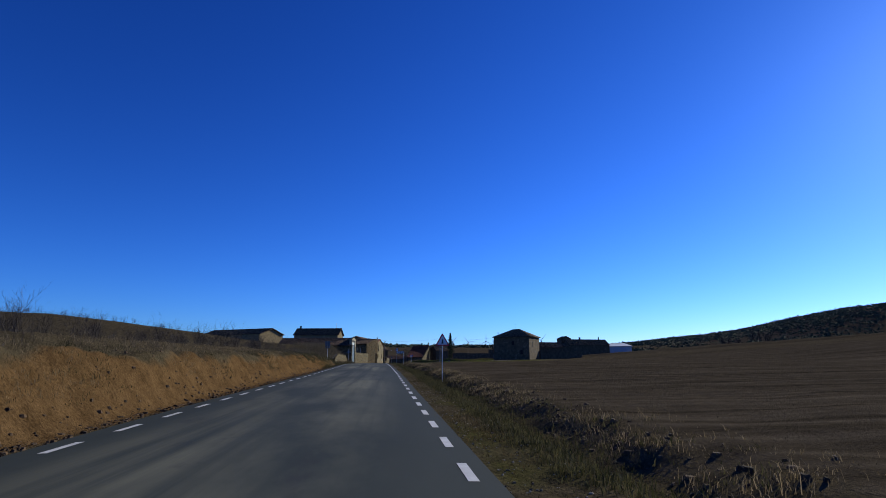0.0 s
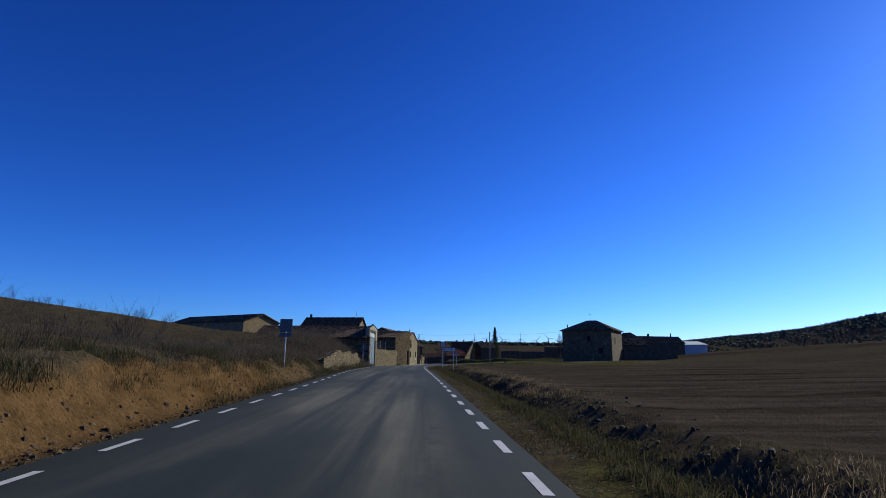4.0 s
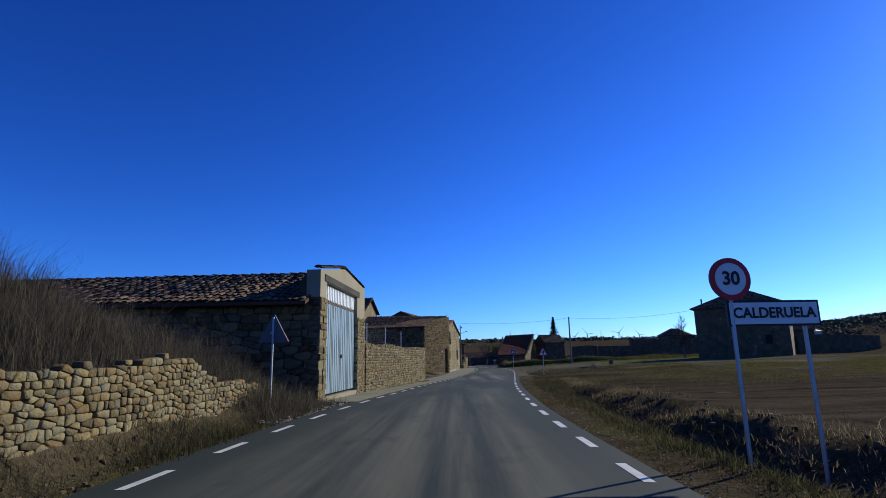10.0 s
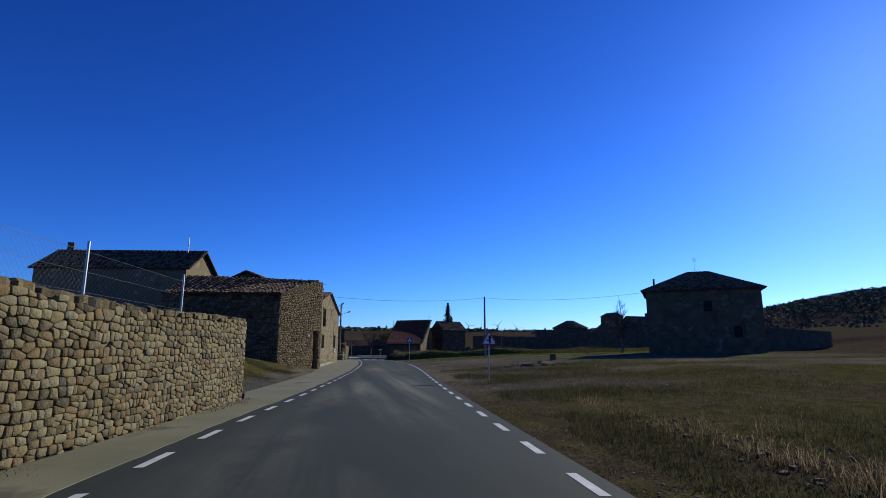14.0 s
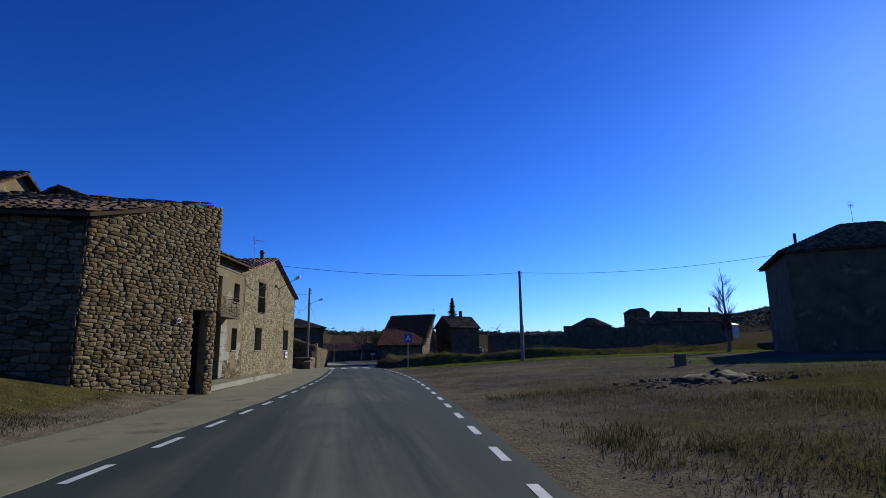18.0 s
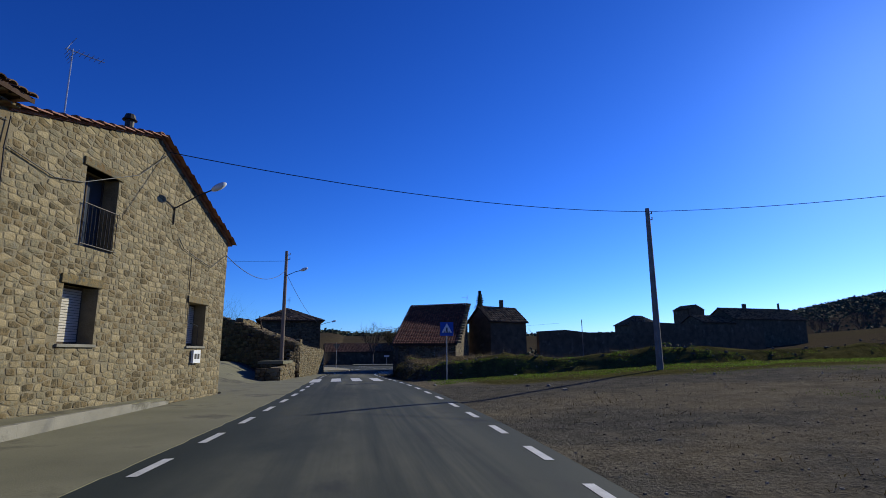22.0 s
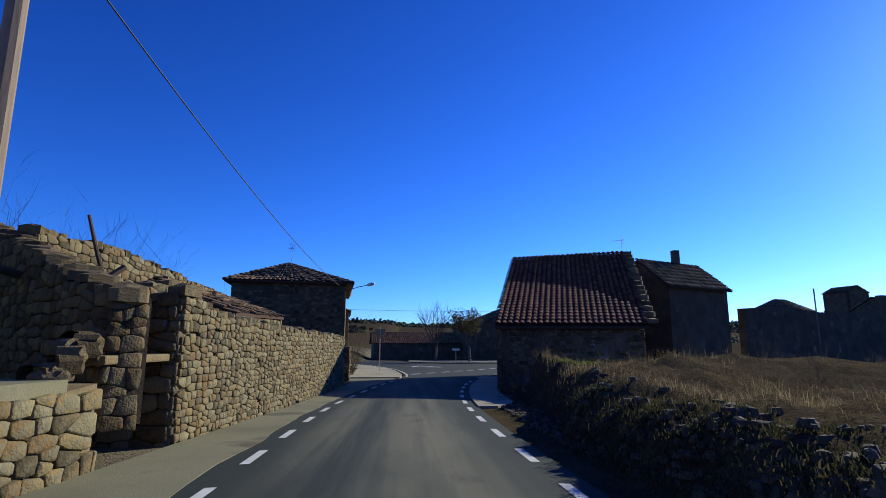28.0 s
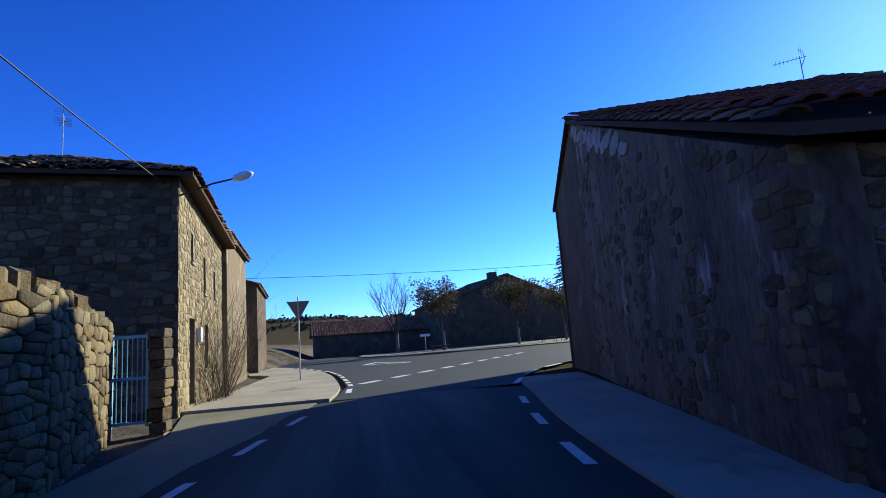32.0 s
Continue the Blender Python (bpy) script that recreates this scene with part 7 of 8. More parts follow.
def fir_tree(x, y, z, h, seed):
    r = random.Random(seed)
    t = thing("fir_tree", (x, y, z), "dark green pointed fir tree behind the houses", "tree")
    part("trunk", tube(bm_new(), [(x, y, z), (x, y, z + h)], 0.22, 0.02, 7), M["bark"], t)
    verts, faces = [], []
    k = 0
    zz = 0.08 * h
    while zz < h:
        rad = 0.235 * h * (1 - zz / h) ** 0.85 + 0.08
        for b in range(13):
            a = r.uniform(0, 6.28)
            L = rad * r.uniform(0.65, 1.1)
            for s in range(9):
                f = (s + 1) / 9
                c = Vector((x + math.cos(a) * L * f, y + math.sin(a) * L * f, z + zz - 0.28 * L * f * f + 0.05 * math.sin(s)))
                for q in range(4):
                    d = Vector((math.cos(a) * 0.5 + r.uniform(-1, 1), math.sin(a) * 0.5 + r.uniform(-1, 1), r.uniform(-0.7, 0.4))).normalized()
                    w = d.orthogonal().normalized() * 0.085
                    ln = 0.32 * (0.5 + 0.5 * (1 - f)) + 0.08
                    o = len(verts)
                    verts += [tuple(c - w), tuple(c + w), tuple(c + d * ln)]
                    faces.append((o, o + 1, o + 2))
        zz += 0.024 * h
    under(new("crown", data_mesh("crown", verts, faces, M["fir"])), t)


fir_tree(29.9, 269, -1.2, 15.2, 3)
leader_tree(34.0, 176.4, 0.5, 7.4, 1, "bare winter tree with oval crown beside the hipped house")
for i, (x, y, h) in enumerate(((297, 458, 19), (304, 453, 17), (318, 447, 22), (325, 443, 20))):
    bare_tree(x, y, ground_z(x, y), h, 70 + i, "bare dark tree in a clump far across the fields", 0, 4, 0.4, None, "clump of far bare trees")
bare_tree(6.7, 256, -1.1, 8.2, 2, "bare pollarded tree on the square", 0, 4, 0.42, 1.9, "trees on the square")
bare_tree(10.6, 252.3, -1.05, 6.7, 3, "small leafy street tree on the square", 9, 3, 0.6, 1.7, "trees on the square")
bare_tree(18.2, 254.6, -1.05, 7.2, 4, "small leafy street tree by the benches", 8, 3, 0.6, 1.7, "trees on the square")
bare_tree(23.5, 256, -1.05, 6.6, 5, "small leafy street tree by the benches", 7, 3, 0.6, 1.7, "trees on the square")
for i, (x, y, h) in enumerate(((-16, 205, 5), (-20, 200, 5.5), (-13, 211, 4.2), (-25, 214, 6))):
    bare_tree(x, y, 0.4, h, 20 + i, "bare scrub tree behind the ruined walls", 0, 3, 0.6)


def grass(name, spots, key, height, label, seed, blades=12, width=0.004, lean=0.9, tuft=0.14, patchy=0.35, full=False):
    """Tufts of thin drooping blades at the given places (x, y, scale), thinned out in patches."""
    r = random.Random(seed)
    verts, faces = [], []
    for x, y, s in spots:
        dens = noise.noise((x * patchy, y * patchy, seed))
        if not full and (dens < -0.16 or r.random() > 0.6 + dens * 1.6):
            continue
        z = ground_z(x, y) - 0.03
        lean_a = r.uniform(0, 6.28)
        s *= 0.7 + 0.9 * max(dens, 0)
        for _ in range(blades):
            a = lean_a + r.gauss(0, 1.3)
            px, py = x + r.gauss(0, tuft), y + r.gauss(0, tuft)
            hgt = height * s * (r.uniform(0.2, 0.8) if r.random() < 0.8 else r.uniform(0.8, 1.3))
            l = lean * hgt * r.uniform(0.1, 1.2)
            dx, dy = math.cos(a) * l, math.sin(a) * l
            w = width * r.uniform(0.6, 1.4)
            b = r.uniform(0, 6.28)
            wx, wy = -math.sin(b) * w, math.cos(b) * w
            o = len(verts)
            verts += [(px - wx, py - wy, z), (px + wx, py + wy, z), (px + dx * 0.3 + wx * 0.8, py + dy * 0.3 + wy * 0.8, z + hgt * 0.62), (px + dx * 0.3 - wx * 0.8, py + dy * 0.3 - wy * 0.8, z + hgt * 0.62), (px + dx, py + dy, z + hgt * 0.92)]
            faces += [(o, o + 1, o + 2, o + 3), (o + 3, o + 2, o + 4)]
    return tagged(new(name, data_mesh(name, verts, faces, M[key])), label, "grass", "", "stuff")


def brush(name, spots, key, height, label, seed, twigs=9, width=0.004):
    """Dead branching weeds and bare shrubs: thin stems that fork into fine twigs."""
    r = random.Random(seed)
    verts, faces = [], []

    def twig(p, d, ln, w, depth):
        q = p + d * ln * 0.5 + Vector((r.gauss(0, 0.05), r.gauss(0, 0.05), 0)) * ln
        e = q + (d + Vector((r.gauss(0, 0.25), r.gauss(0, 0.25), r.gauss(0, 0.1)))).normalized() * ln * 0.5
        b = r.uniform(0, 6.28)
        s = Vector((math.cos(b), math.sin(b), 0)) * w
        o = len(verts)
        verts.extend([tuple(p - s), tuple(p + s), tuple(q + s * 0.7), tuple(q - s * 0.7), tuple(e)])
        faces.extend([(o, o + 1, o + 2, o + 3), (o + 3, o + 2, o + 4)])
        if depth:
            for _ in range(3):
                t = r.uniform(0.3, 0.95)
                nd = (d + Vector((r.gauss(0, 0.55), r.gauss(0, 0.55), r.gauss(0.1, 0.3)))).normalized()
                twig(p.lerp(e, t), nd, ln * r.uniform(0.3, 0.6), w * 0.6, depth - 1)

    for x, y, s in spots:
        base = Vector((x, y, ground_z(x, y) - 0.03))
        for _ in range(twigs):
            d = Vector((r.gauss(0, 0.33), r.gauss(0, 0.33), 1)).normalized()
            twig(base + Vector((r.gauss(0, 0.1), r.gauss(0, 0.1), 0)) * s, d, height * s * r.uniform(0.4, 1.1), width * s, 2)
    return tagged(new(name, data_mesh(name, verts, faces, M[key])), label, "weeds", "", "stuff")


def pebbles(name, spots, key, size, label, seed, sink=0.3, category="stones"):
    """Small angular stones or clods lying on the ground."""
    r = random.Random(seed)
    verts, faces = [], []
    for x, y, s in spots:
        z = ground_z(x, y)
        q = size * s
        a = r.uniform(0, 6.28)
        o = len(verts)
        n = r.choice((5, 6))
        ex, ey, ez = r.uniform(0.7, 1.5), r.uniform(0.6, 1.0), r.uniform(0.4, 0.9)
        for k in range(n):
            b = 2 * math.pi * k / n + r.uniform(-0.3, 0.3)
            u, v = math.cos(b) * ex * q, math.sin(b) * ey * q
            c, sn = math.cos(a), math.sin(a)
            for f, h in ((1.0, -sink), (r.uniform(0.5, 0.85), ez * r.uniform(0.5, 1.0))):
                verts.append((x + (u * c - v * sn) * f, y + (u * sn + v * c) * f, z + h * q))
        verts.append((x, y, z + ez * q * 0.95))
        for k in range(n):
            i0, i1 = o + 2 * k, o + 2 * ((k + 1) % n)
            faces += [(i0, i1, i1 + 1, i0 + 1), (i0 + 1, i1 + 1, o + 2 * n)]
    return tagged(new(name, data_mesh(name, verts, faces, M[key])), label, category, "", "stuff")


def scatter(n, seed, fy, fx, keep=lambda x, y: True, smin=0.6, smax=1.3):
    r = random.Random(seed)
    out = []
    for _ in range(n):
        y = r.uniform(*fy)
        x = fx(y, r)
        if keep(x, y):
            out.append((x, y, r.uniform(smin, smax)))
    return out


def shorter(spots):
    """Low growth on the open bank, tall above the dry-stone wall."""
    return [(x, y, s * (0.42 + 0.58 * step(78, 87, y))) for x, y, s in spots]


def bank_line(y, r, a, s):
    return left_edge(y) - a - abs(r.gauss(0, s))


grass("bank_grass", scatter(9000, 1, (3, 80), lambda y, r: bank_line(y, r, 1.7, 4.0)), "straw", 0.2, "dead straw-coloured grass along the top of the bank", 1, 10)
grass("bank_green", scatter(3500, 41, (3, 80), lambda y, r: bank_line(y, r, 1.5, 1.2)), "weed_green", 0.14, "olive weeds on the upper face of the bank", 41, 12)
grass("bank_foot", scatter(2600, 42, (3, 80), lambda y, r: left_edge(y) - 0.45 - abs(r.gauss(0, 0.3))), "weed", 0.09, "low dry weeds at the foot of the bank", 42, 10)
brush("bank_weeds", scatter(420, 21, (3, 74), lambda y, r: bank_line(y, r, 2.2, 6.0)), "weed", 0.45, "grey dead weeds along the top of the bank", 21, 6)
brush("bank_shrubs", scatter(60, 43, (14, 74), lambda y, r: left_edge(y) - 5.5 - abs(r.gauss(0, 5)), smin=0.7, smax=1.6), "twig", 0.9, "dark bare shrubs on the rise behind the bank", 43, 34, 0.006)
brush("hill_scrub", scatter(520, 44, (30, 118), lambda y, r: left_edge(y) - 12 - r.uniform(0, 52), smin=0.5, smax=1.5), "twig", 0.8, "dark scrub and dead weeds on the rise behind the bank", 44, 16, 0.007)
grass("hill_grass", scatter(7000, 45, (24, 118), lambda y, r: left_edge(y) - 7 - r.uniform(0, 50)), "straw_grey", 0.3, "pale dead grass on the rise behind the bank", 45, 8, 0.006)
grass("slope_grass", shorter(scatter(14000, 2, (58, 105.0), lambda y, r: bank_line(y, r, 1.3 if y > 98 else 1.7 if y > 77 else 2.1, 2.6), lambda x, y: x < -7.9 or y < 77 or y > 101.5)), "straw_grey", 0.85, "tall dead grass on the slope above the dry-stone wall", 2, 13, 0.005, 0.5, full=True)
brush("slope_weeds", shorter(scatter(1500, 3, (55, 105.0), lambda y, r: bank_line(y, r, 1.6, 2.6), lambda x, y: x < -7.9 or y < 77)), "weed", 0.85, "tall grey dead weeds among the grass", 3, 8)
grass("gate_weeds", scatter(900, 35, (100.5, 106.2), lambda y, r: left_edge(y) - 0.8 - r.uniform(0, 2.0)), "straw_grey", 0.4, "dead weeds on the slope beside the barn", 35, 12, full=True)
grass("bank_tufts", scatter(3200, 36, (48, 80), lambda y, r: bank_line(y, r, 1.7, 1.8)), "weed_green", 0.34, "dark green tufts along the bank", 36, 14, 0.006)
grass("face_weeds", scatter(900, 33, (54, 79), lambda y, r: left_edge(y) - 0.7 - abs(r.gauss(0, 0.8))), "weed_green", 0.3, "dark weeds hanging over the bank face", 33, 12)
grass("wall_foot_weeds", scatter(3600, 31, (70, 106), lambda y, r: left_edge(y) - 0.45 - r.uniform(0, 1.0)), "weed_green", 0.22, "low weeds at the foot of the dry-stone wall", 31, 10)
grass("wall_foot_straw", scatter(1600, 32, (70, 106), lambda y, r: left_edge(y) - 0.5 - r.uniform(0, 1.0)), "straw_grey", 0.28, "dry grass at the foot of the dry-stone wall", 32, 10)
brush("wall_foot_shrubs", scatter(60, 34, (78, 105), lambda y, r: left_edge(y) - 0.9 - r.uniform(0, 0.7)), "weed", 0.5, "dead weeds against the dry-stone wall", 34, 8)
grass("verge_grass", scatter(12000, 4, (4, 140), lambda y, r: right_edge(y) + 0.33 + r.uniform(0, 1.25)), "verge", 0.07, "short yellow-green verge grass", 4, 14, 0.007, 1.2, full=True)
grass("verge_straw", scatter(7000, 14, (4, 140), lambda y, r: right_edge(y) + 0.33 + r.uniform(0, 1.3)), "straw", 0.06, "short dry verge grass", 14, 10, 0.004, 1.2)
grass("ditch_weeds", scatter(10000, 5, (6, 122), lambda y, r: right_edge(y) + 1.15 + abs(r.gauss(0, 1.1))), "weed_green", 0.2, "low dark weeds in the roadside ditch", 5, 14, 0.007, full=True)
grass("ditch_straw", scatter(4200, 6, (6, 128), lambda y, r: right_edge(y) + 3.0 + abs(r.gauss(0, 0.8))), "straw", 0.2, "pale dead grass on the far lip of the ditch", 6, 12, 0.0045)
brush("ditch_stalks", scatter(130, 46, (8, 126), lambda y, r: right_edge(y) + 2.4 + abs(r.gauss(0, 1.0))), "straw", 0.32, "pale dead stalks along the ditch", 46, 4, 0.003)
grass("field_stubble", scatter(9000, 47, (6, 118), lambda y, r: right_edge(y) + 4.0 + abs(r.gauss(0, 9))), "straw_grey", 0.06, "short stubble in the ploughed field", 47, 5, 0.004, 1.2)
pebbles("ditch_clods", scatter(2000, 48, (6, 124), lambda y, r: right_edge(y) + 2.7 + abs(r.gauss(0, 0.8)), smin=0.3, smax=1.6), "clod", 0.05, "dark earth clods along the lip of the ditch", 48, category="clods")
pebbles("verge_stones", scatter(3600, 49, (4, 140), lambda y, r: right_edge(y) + 0.25 + abs(r.gauss(0, 0.7)), smin=0.3, smax=1.6), "pebble", 0.017, "small pale stones on the verge", 49)
pebbles("bank_stones", scatter(2200, 50, (3, 105), lambda y, r: left_edge(y) - 0.4 - abs(r.gauss(0, 0.6)), smin=0.3, smax=1.6), "clod", 0.045, "earth lumps and stones at the foot of the bank", 50)
pebbles("bank_clods", scatter(140, 51, (3, 76), lambda y, r: left_edge(y) - 1.2 - abs(r.gauss(0, 0.7)), smin=0.3, smax=1.6), "clod", 0.045, "dark clods sticking out of the bank face", 51, 0.5, "clods")
pebbles("gate_rubble", scatter(420, 52, (100.5, 106.2), lambda y, r: left_edge(y) - 0.45 - abs(r.gauss(0, 0.5)), smin=0.4, smax=1.5), "pebble", 0.06, "small rubble stones beside the barn gate", 52)
pebbles("lot_gravel", scatter(9000, 53, (116, 182), lambda y, r: right_edge(y) + 0.4 + abs(r.gauss(0, 9)), smin=0.25, smax=1.5), "pebble", 0.017, "loose pale gravel on the open lot", 53, category="gravel")
pebbles("lot_stones", scatter(24, 54, (116, 180), lambda y, r: right_edge(y) + 3 + abs(r.gauss(0, 9)), smin=0.4, smax=1.8), "pebble", 0.06, "scattered stones on the open lot", 54)
grass("lot_weeds", scatter(14000, 55, (112, 176), lambda y, r: right_edge(y) + 1.6 + abs(r.gauss(0, 11)), lambda x, y: y < 150 or (x + y) % 1 < 0.35), "verge", 0.12, "patches of low weeds on the open lot", 55, 10, 0.005, 1.2, patchy=0.13)
grass("lot_straw", scatter(5200, 19, (112, 156), lambda y, r: right_edge(y) + 3.0 + abs(r.gauss(0, 8))), "straw_grey", 0.2, "sparse dry grass at the edge of the lot", 19, 9, patchy=0.16)
grass("lot_grass", scatter(26000, 9, (168, 187), lambda y, r: 6.6 + r.uniform(0, 34), lambda x, y: 180.4 + 0.7 * math.sin(x * 0.9) < y + 0.16 * (x - 5) < 186.2), "green_bright", 0.09, "bright green grass strip at the edge of the gravel", 9, 10, 0.01, 1.2, patchy=0.5, full=True)
pebbles("mound_stones", scatter(1500, 57, (184.6, 206), lambda y, r: right_edge(y) + 0.9 + abs(r.gauss(0, 0.55)), smin=0.4, smax=1.5), "dark_stone", 0.07, "dark tumbled stones along the face of the mound", 57)
pebbles("mound_front_stones", scatter(900, 58, (182, 188), lambda y, r: 6.5 + r.uniform(0, 30), lambda x, y: 184.6 < y + 0.12 * (x - 5.5) < 186.8, smin=0.4, smax=1.6), "dark_stone", 0.075, "dark tumbled stones along the front of the mound", 58)
grass("mound_grass", scatter(1500, 7, (186, 206), lambda y, r: right_edge(y) + 2.4 + abs(r.gauss(0, 2.6)), smin=0.5, smax=1.3), "straw", 0.36, "pale dry grass tufts on the overgrown mound", 7, 12, 0.003, 0.9, patchy=0.25)
grass("mound_green", scatter(330, 17, (202.2, 204.9), lambda y, r: right_edge(y) + 3.0 + abs(r.gauss(0, 0.75))), "green_bright", 0.09, "mossy green tufts on the end of the mound", 17, 15, 0.008)
grass("mound_face", scatter(5200, 84, (184.8, 206), lambda y, r: right_edge(y) + 0.9 + abs(r.gauss(0, 0.6))), "weed_green", 0.08, "dark weeds hanging on the face of the mound", 84, 13, 0.006, full=True)
grass("mound_low", scatter(6500, 8, (182, 206), lambda y, r: 6.0 + r.uniform(0, 34), lambda x, y: y > 185.6 - 0.14 * (x - 5.5)), "weed", 0.2, "dark weeds and brambles on the mound", 8, 12)
brush("mound_weeds", scatter(200, 59, (187, 205), lambda y, r: 7.6 + r.uniform(0, 30), smin=0.5, smax=1.2), "straw_grey", 0.6, "tall dry stalks on the mound", 59, 6, 0.003)
brush("mound_saplings", scatter(30, 60, (198, 205), lambda y, r: 12.5 + r.uniform(0, 20), smin=0.6, smax=1.2), "twig", 1.3, "bare dark saplings on the mound", 60, 5, 0.006)
grass("ruin_grass", scatter(14000, 10, (131, 150), lambda y, r: left_edge(y) - 3.4 - r.uniform(0, 10)), "weed_green", 0.1, "short green grass on the slope by the ruin", 10, 10, 0.006, 1.2)
pebbles("slope_gravel", scatter(900, 61, (131, 157), lambda y, r: left_edge(y) - 2.6 - r.uniform(0, 9), smin=0.25, smax=1.3), "pebble", 0.028, "loose gravel on the slope before the ruin", 61, category="gravel")
grass("yard_foot_weeds", scatter(700, 62, (113.5, 130), lambda y, r: -6.5 + (y - 113.8) * 0.116 + abs(r.gauss(0, 0.12))), "weed_green", 0.12, "low weeds at the foot of the yard wall", 62, 9)
brush("ruin_scrub", scatter(60, 63, (203, 211), lambda y, r: -7.5 - r.uniform(0, 7), smin=0.8, smax=1.4), "twig", 3.2, "bare scrub growing behind the ruined walls", 63, 12, 0.009)
brush("lane_scrub", scatter(36, 64, (202, 207), lambda y, r: -12.2 - r.uniform(0, 5), smin=0.9, smax=1.6), "twig", 2.2, "bare elder scrub beside the green-doored barn", 64, 14, 0.01)


# ---- far woods, hills and sheds ----
def far_woods():
    r = random.Random(9)
    verts, faces = [], []
    spots = []
    for _ in range(15000):
        a = r.uniform(-1.3, 1.5)
        d = r.uniform(330, 1500) if r.random() < 0.5 else r.uniform(520, 700)
        x, y = d * math.sin(a), 60 + d * math.cos(a)
        if noise.noise((x * 0.006, y * 0.012, 4)) > 0.05 or d > 1000 or (d > 560 and a < 0.6):
            spots.append((x, y))
    for _ in range(2600):
        a = r.uniform(0.36, 1.25)
        d = 260 + 500 * r.random() ** 0.8
        x, y = d * math.sin(a), 60 + d * math.cos(a)
        hedge = abs((0.6 * x + y + 30 * noise.noise((x * 0.01, y * 0.01, 8))) % 95 - 47) < 3.5
        if hedge or noise.noise((x * 0.009, y * 0.016, 14)) > 0.22 - 0.25 * step(500, 1000, d):
            spots.append((x, y))
    for _ in range(4000):
        a, d = r.uniform(0.34, 1.25), r.uniform(600, 800)
        spots.append((d * math.sin(a), 60 + d * math.cos(a)))
    for x, y in spots:
        z = ground_z(x, y) - 0.6
        s = r.uniform(1.6, 3.4)
        near = math.hypot(x, y - 60) < 520 and x > 90
        hill = x > 150 and not near
        s *= 0.75 if hill else 1
        for _ in range(24 if near else 9):
            p = Vector((x + r.gauss(0, 1) * s * 0.7, y + r.gauss(0, 1) * s * 0.7, z + abs(r.gauss(0.5, 0.35)) * s))
            a = Vector((r.uniform(-1, 1), r.uniform(-1, 1), r.uniform(-0.4, 1) * (0.3 if hill else 1))).normalized() * s * (0.24 if near else 0.5)
            b = a.orthogonal().normalized() * s * (0.2 if near else 0.45)
            o = len(verts)
            verts += [tuple(p - a), tuple(p + b), tuple(p + a), tuple(p - b)]
            faces.append((o, o + 1, o + 2, o + 3))
    tagged(new("far_woods", data_mesh("far_woods", verts, faces, M["oak"])), "dark holm-oak woods on the distant ridges", "woods", "", "stuff")


far_woods()
t = thing("white_shed", (121, 288, 5), "long white sheet-metal farm shed far across the field", "shed")
wall(t, "wall", (102, 273), (137, 299), [(0, 1.5), (43.6, 4)], [(0, 7.4), (43.6, 8.6)], 0.3, M["white_shed"])
wall(t, "wall", (137, 299), (131.6, 306.5), [(0, 4), (9.2, 4)], [(0, 8.6), (4.6, 10.2), (9.2, 8.6)], 0.3, M["white_shed"])
slab(t, "roof", [(101.8, 272.5, 7.5), (137.4, 298.8, 8.7), (134.6, 302.8, 10.3), (99.2, 276.4, 9.1)], 0.1, M["white_shed"])

brush("wall_shrub", [(-0.62, 219.6, 1.0), (-0.68, 220.3, 1.3), (-0.8, 221.1, 1.2), (-0.9, 222.0, 0.9), (-0.75, 220.8, 1.5)], "weed", 2.3, "dry climbing shrub at the foot of the corner house", 81, 26, 0.008)
grass("corner_weeds", scatter(260, 82, (217.4, 226), lambda y, r: -0.45 - (y - 217) * 0.12 + abs(r.gauss(0, 0.15))), "straw", 0.3, "dry weeds at the foot of the corner house", 82, 10)
grass("square_grass", scatter(2500, 83, (248, 262), lambda y, r: r.uniform(-8, 4)), "verge", 0.12, "rough grass beside the square", 83, 10, 0.008)


# ---- ruined yard on the left before the corner house ----
def plinth():
    t = thing("stone_plinth", (-1.2, 189, -0.7), "low ochre stone plinth wall under a concrete slab", "wall", "", "structure")
    a, b = (-1.22, 187.5), (-0.95, 192.75)
    L = math.dist(a, b)
    base = [(0, -0.85), (L, -0.95)]
    tops = [(0, 0.02), (2, 0.12), (L - 0.8, 0.22), (L, 0.3)]
    wall(t, "wall_core", a, b, base, [(u, z - 0.03) for u, z in tops], 0.5, M["mortar"], setback=0.04)
    masonry(t, a, b, base, tops, 111, 0.3, 0.2, "stone", 0.12, 90, L)
    c = (-2.5, 187.5)
    wall(t, "wall_core", c, a, [(0, -0.7), (2, -0.85)], [(0, -0.05), (2, 0.0)], 0.5, M["mortar_dark"], setback=0.04)
    masonry(t, c, a, [(0, -0.5), (2, -0.8)], [(0, -0.02), (2, 0.03)], 112, 0.3, 0.19, "stone", 0.1, 20, 2)
    bm = prism(bm_new(), [(-1.18, 188.6), (-1.02, 192.2), (-2.6, 192.6), (-2.6, 188.7)], 0.18, 0.35)
    part("slab", bm, M["concrete"], t, "worn concrete slab")
    # tumbled end by the doorway
    r = random.Random(8)
    for i in range(9):
        ob = under(new("loose_stone", stone_mesh(r.randrange(14), "stone_grey_shaded")), t)
        ob.matrix_basis = Matrix.Translation((-1.15 + r.uniform(-0.25, 0.15), 192.2 + 0.08 * i, 0.3 + 0.06 * i + r.uniform(0, 0.1))) @ Matrix.Rotation(r.uniform(0, 3), 4, "Z") @ Matrix.Diagonal((0.36, 0.3, 0.24, 1))


plinth()


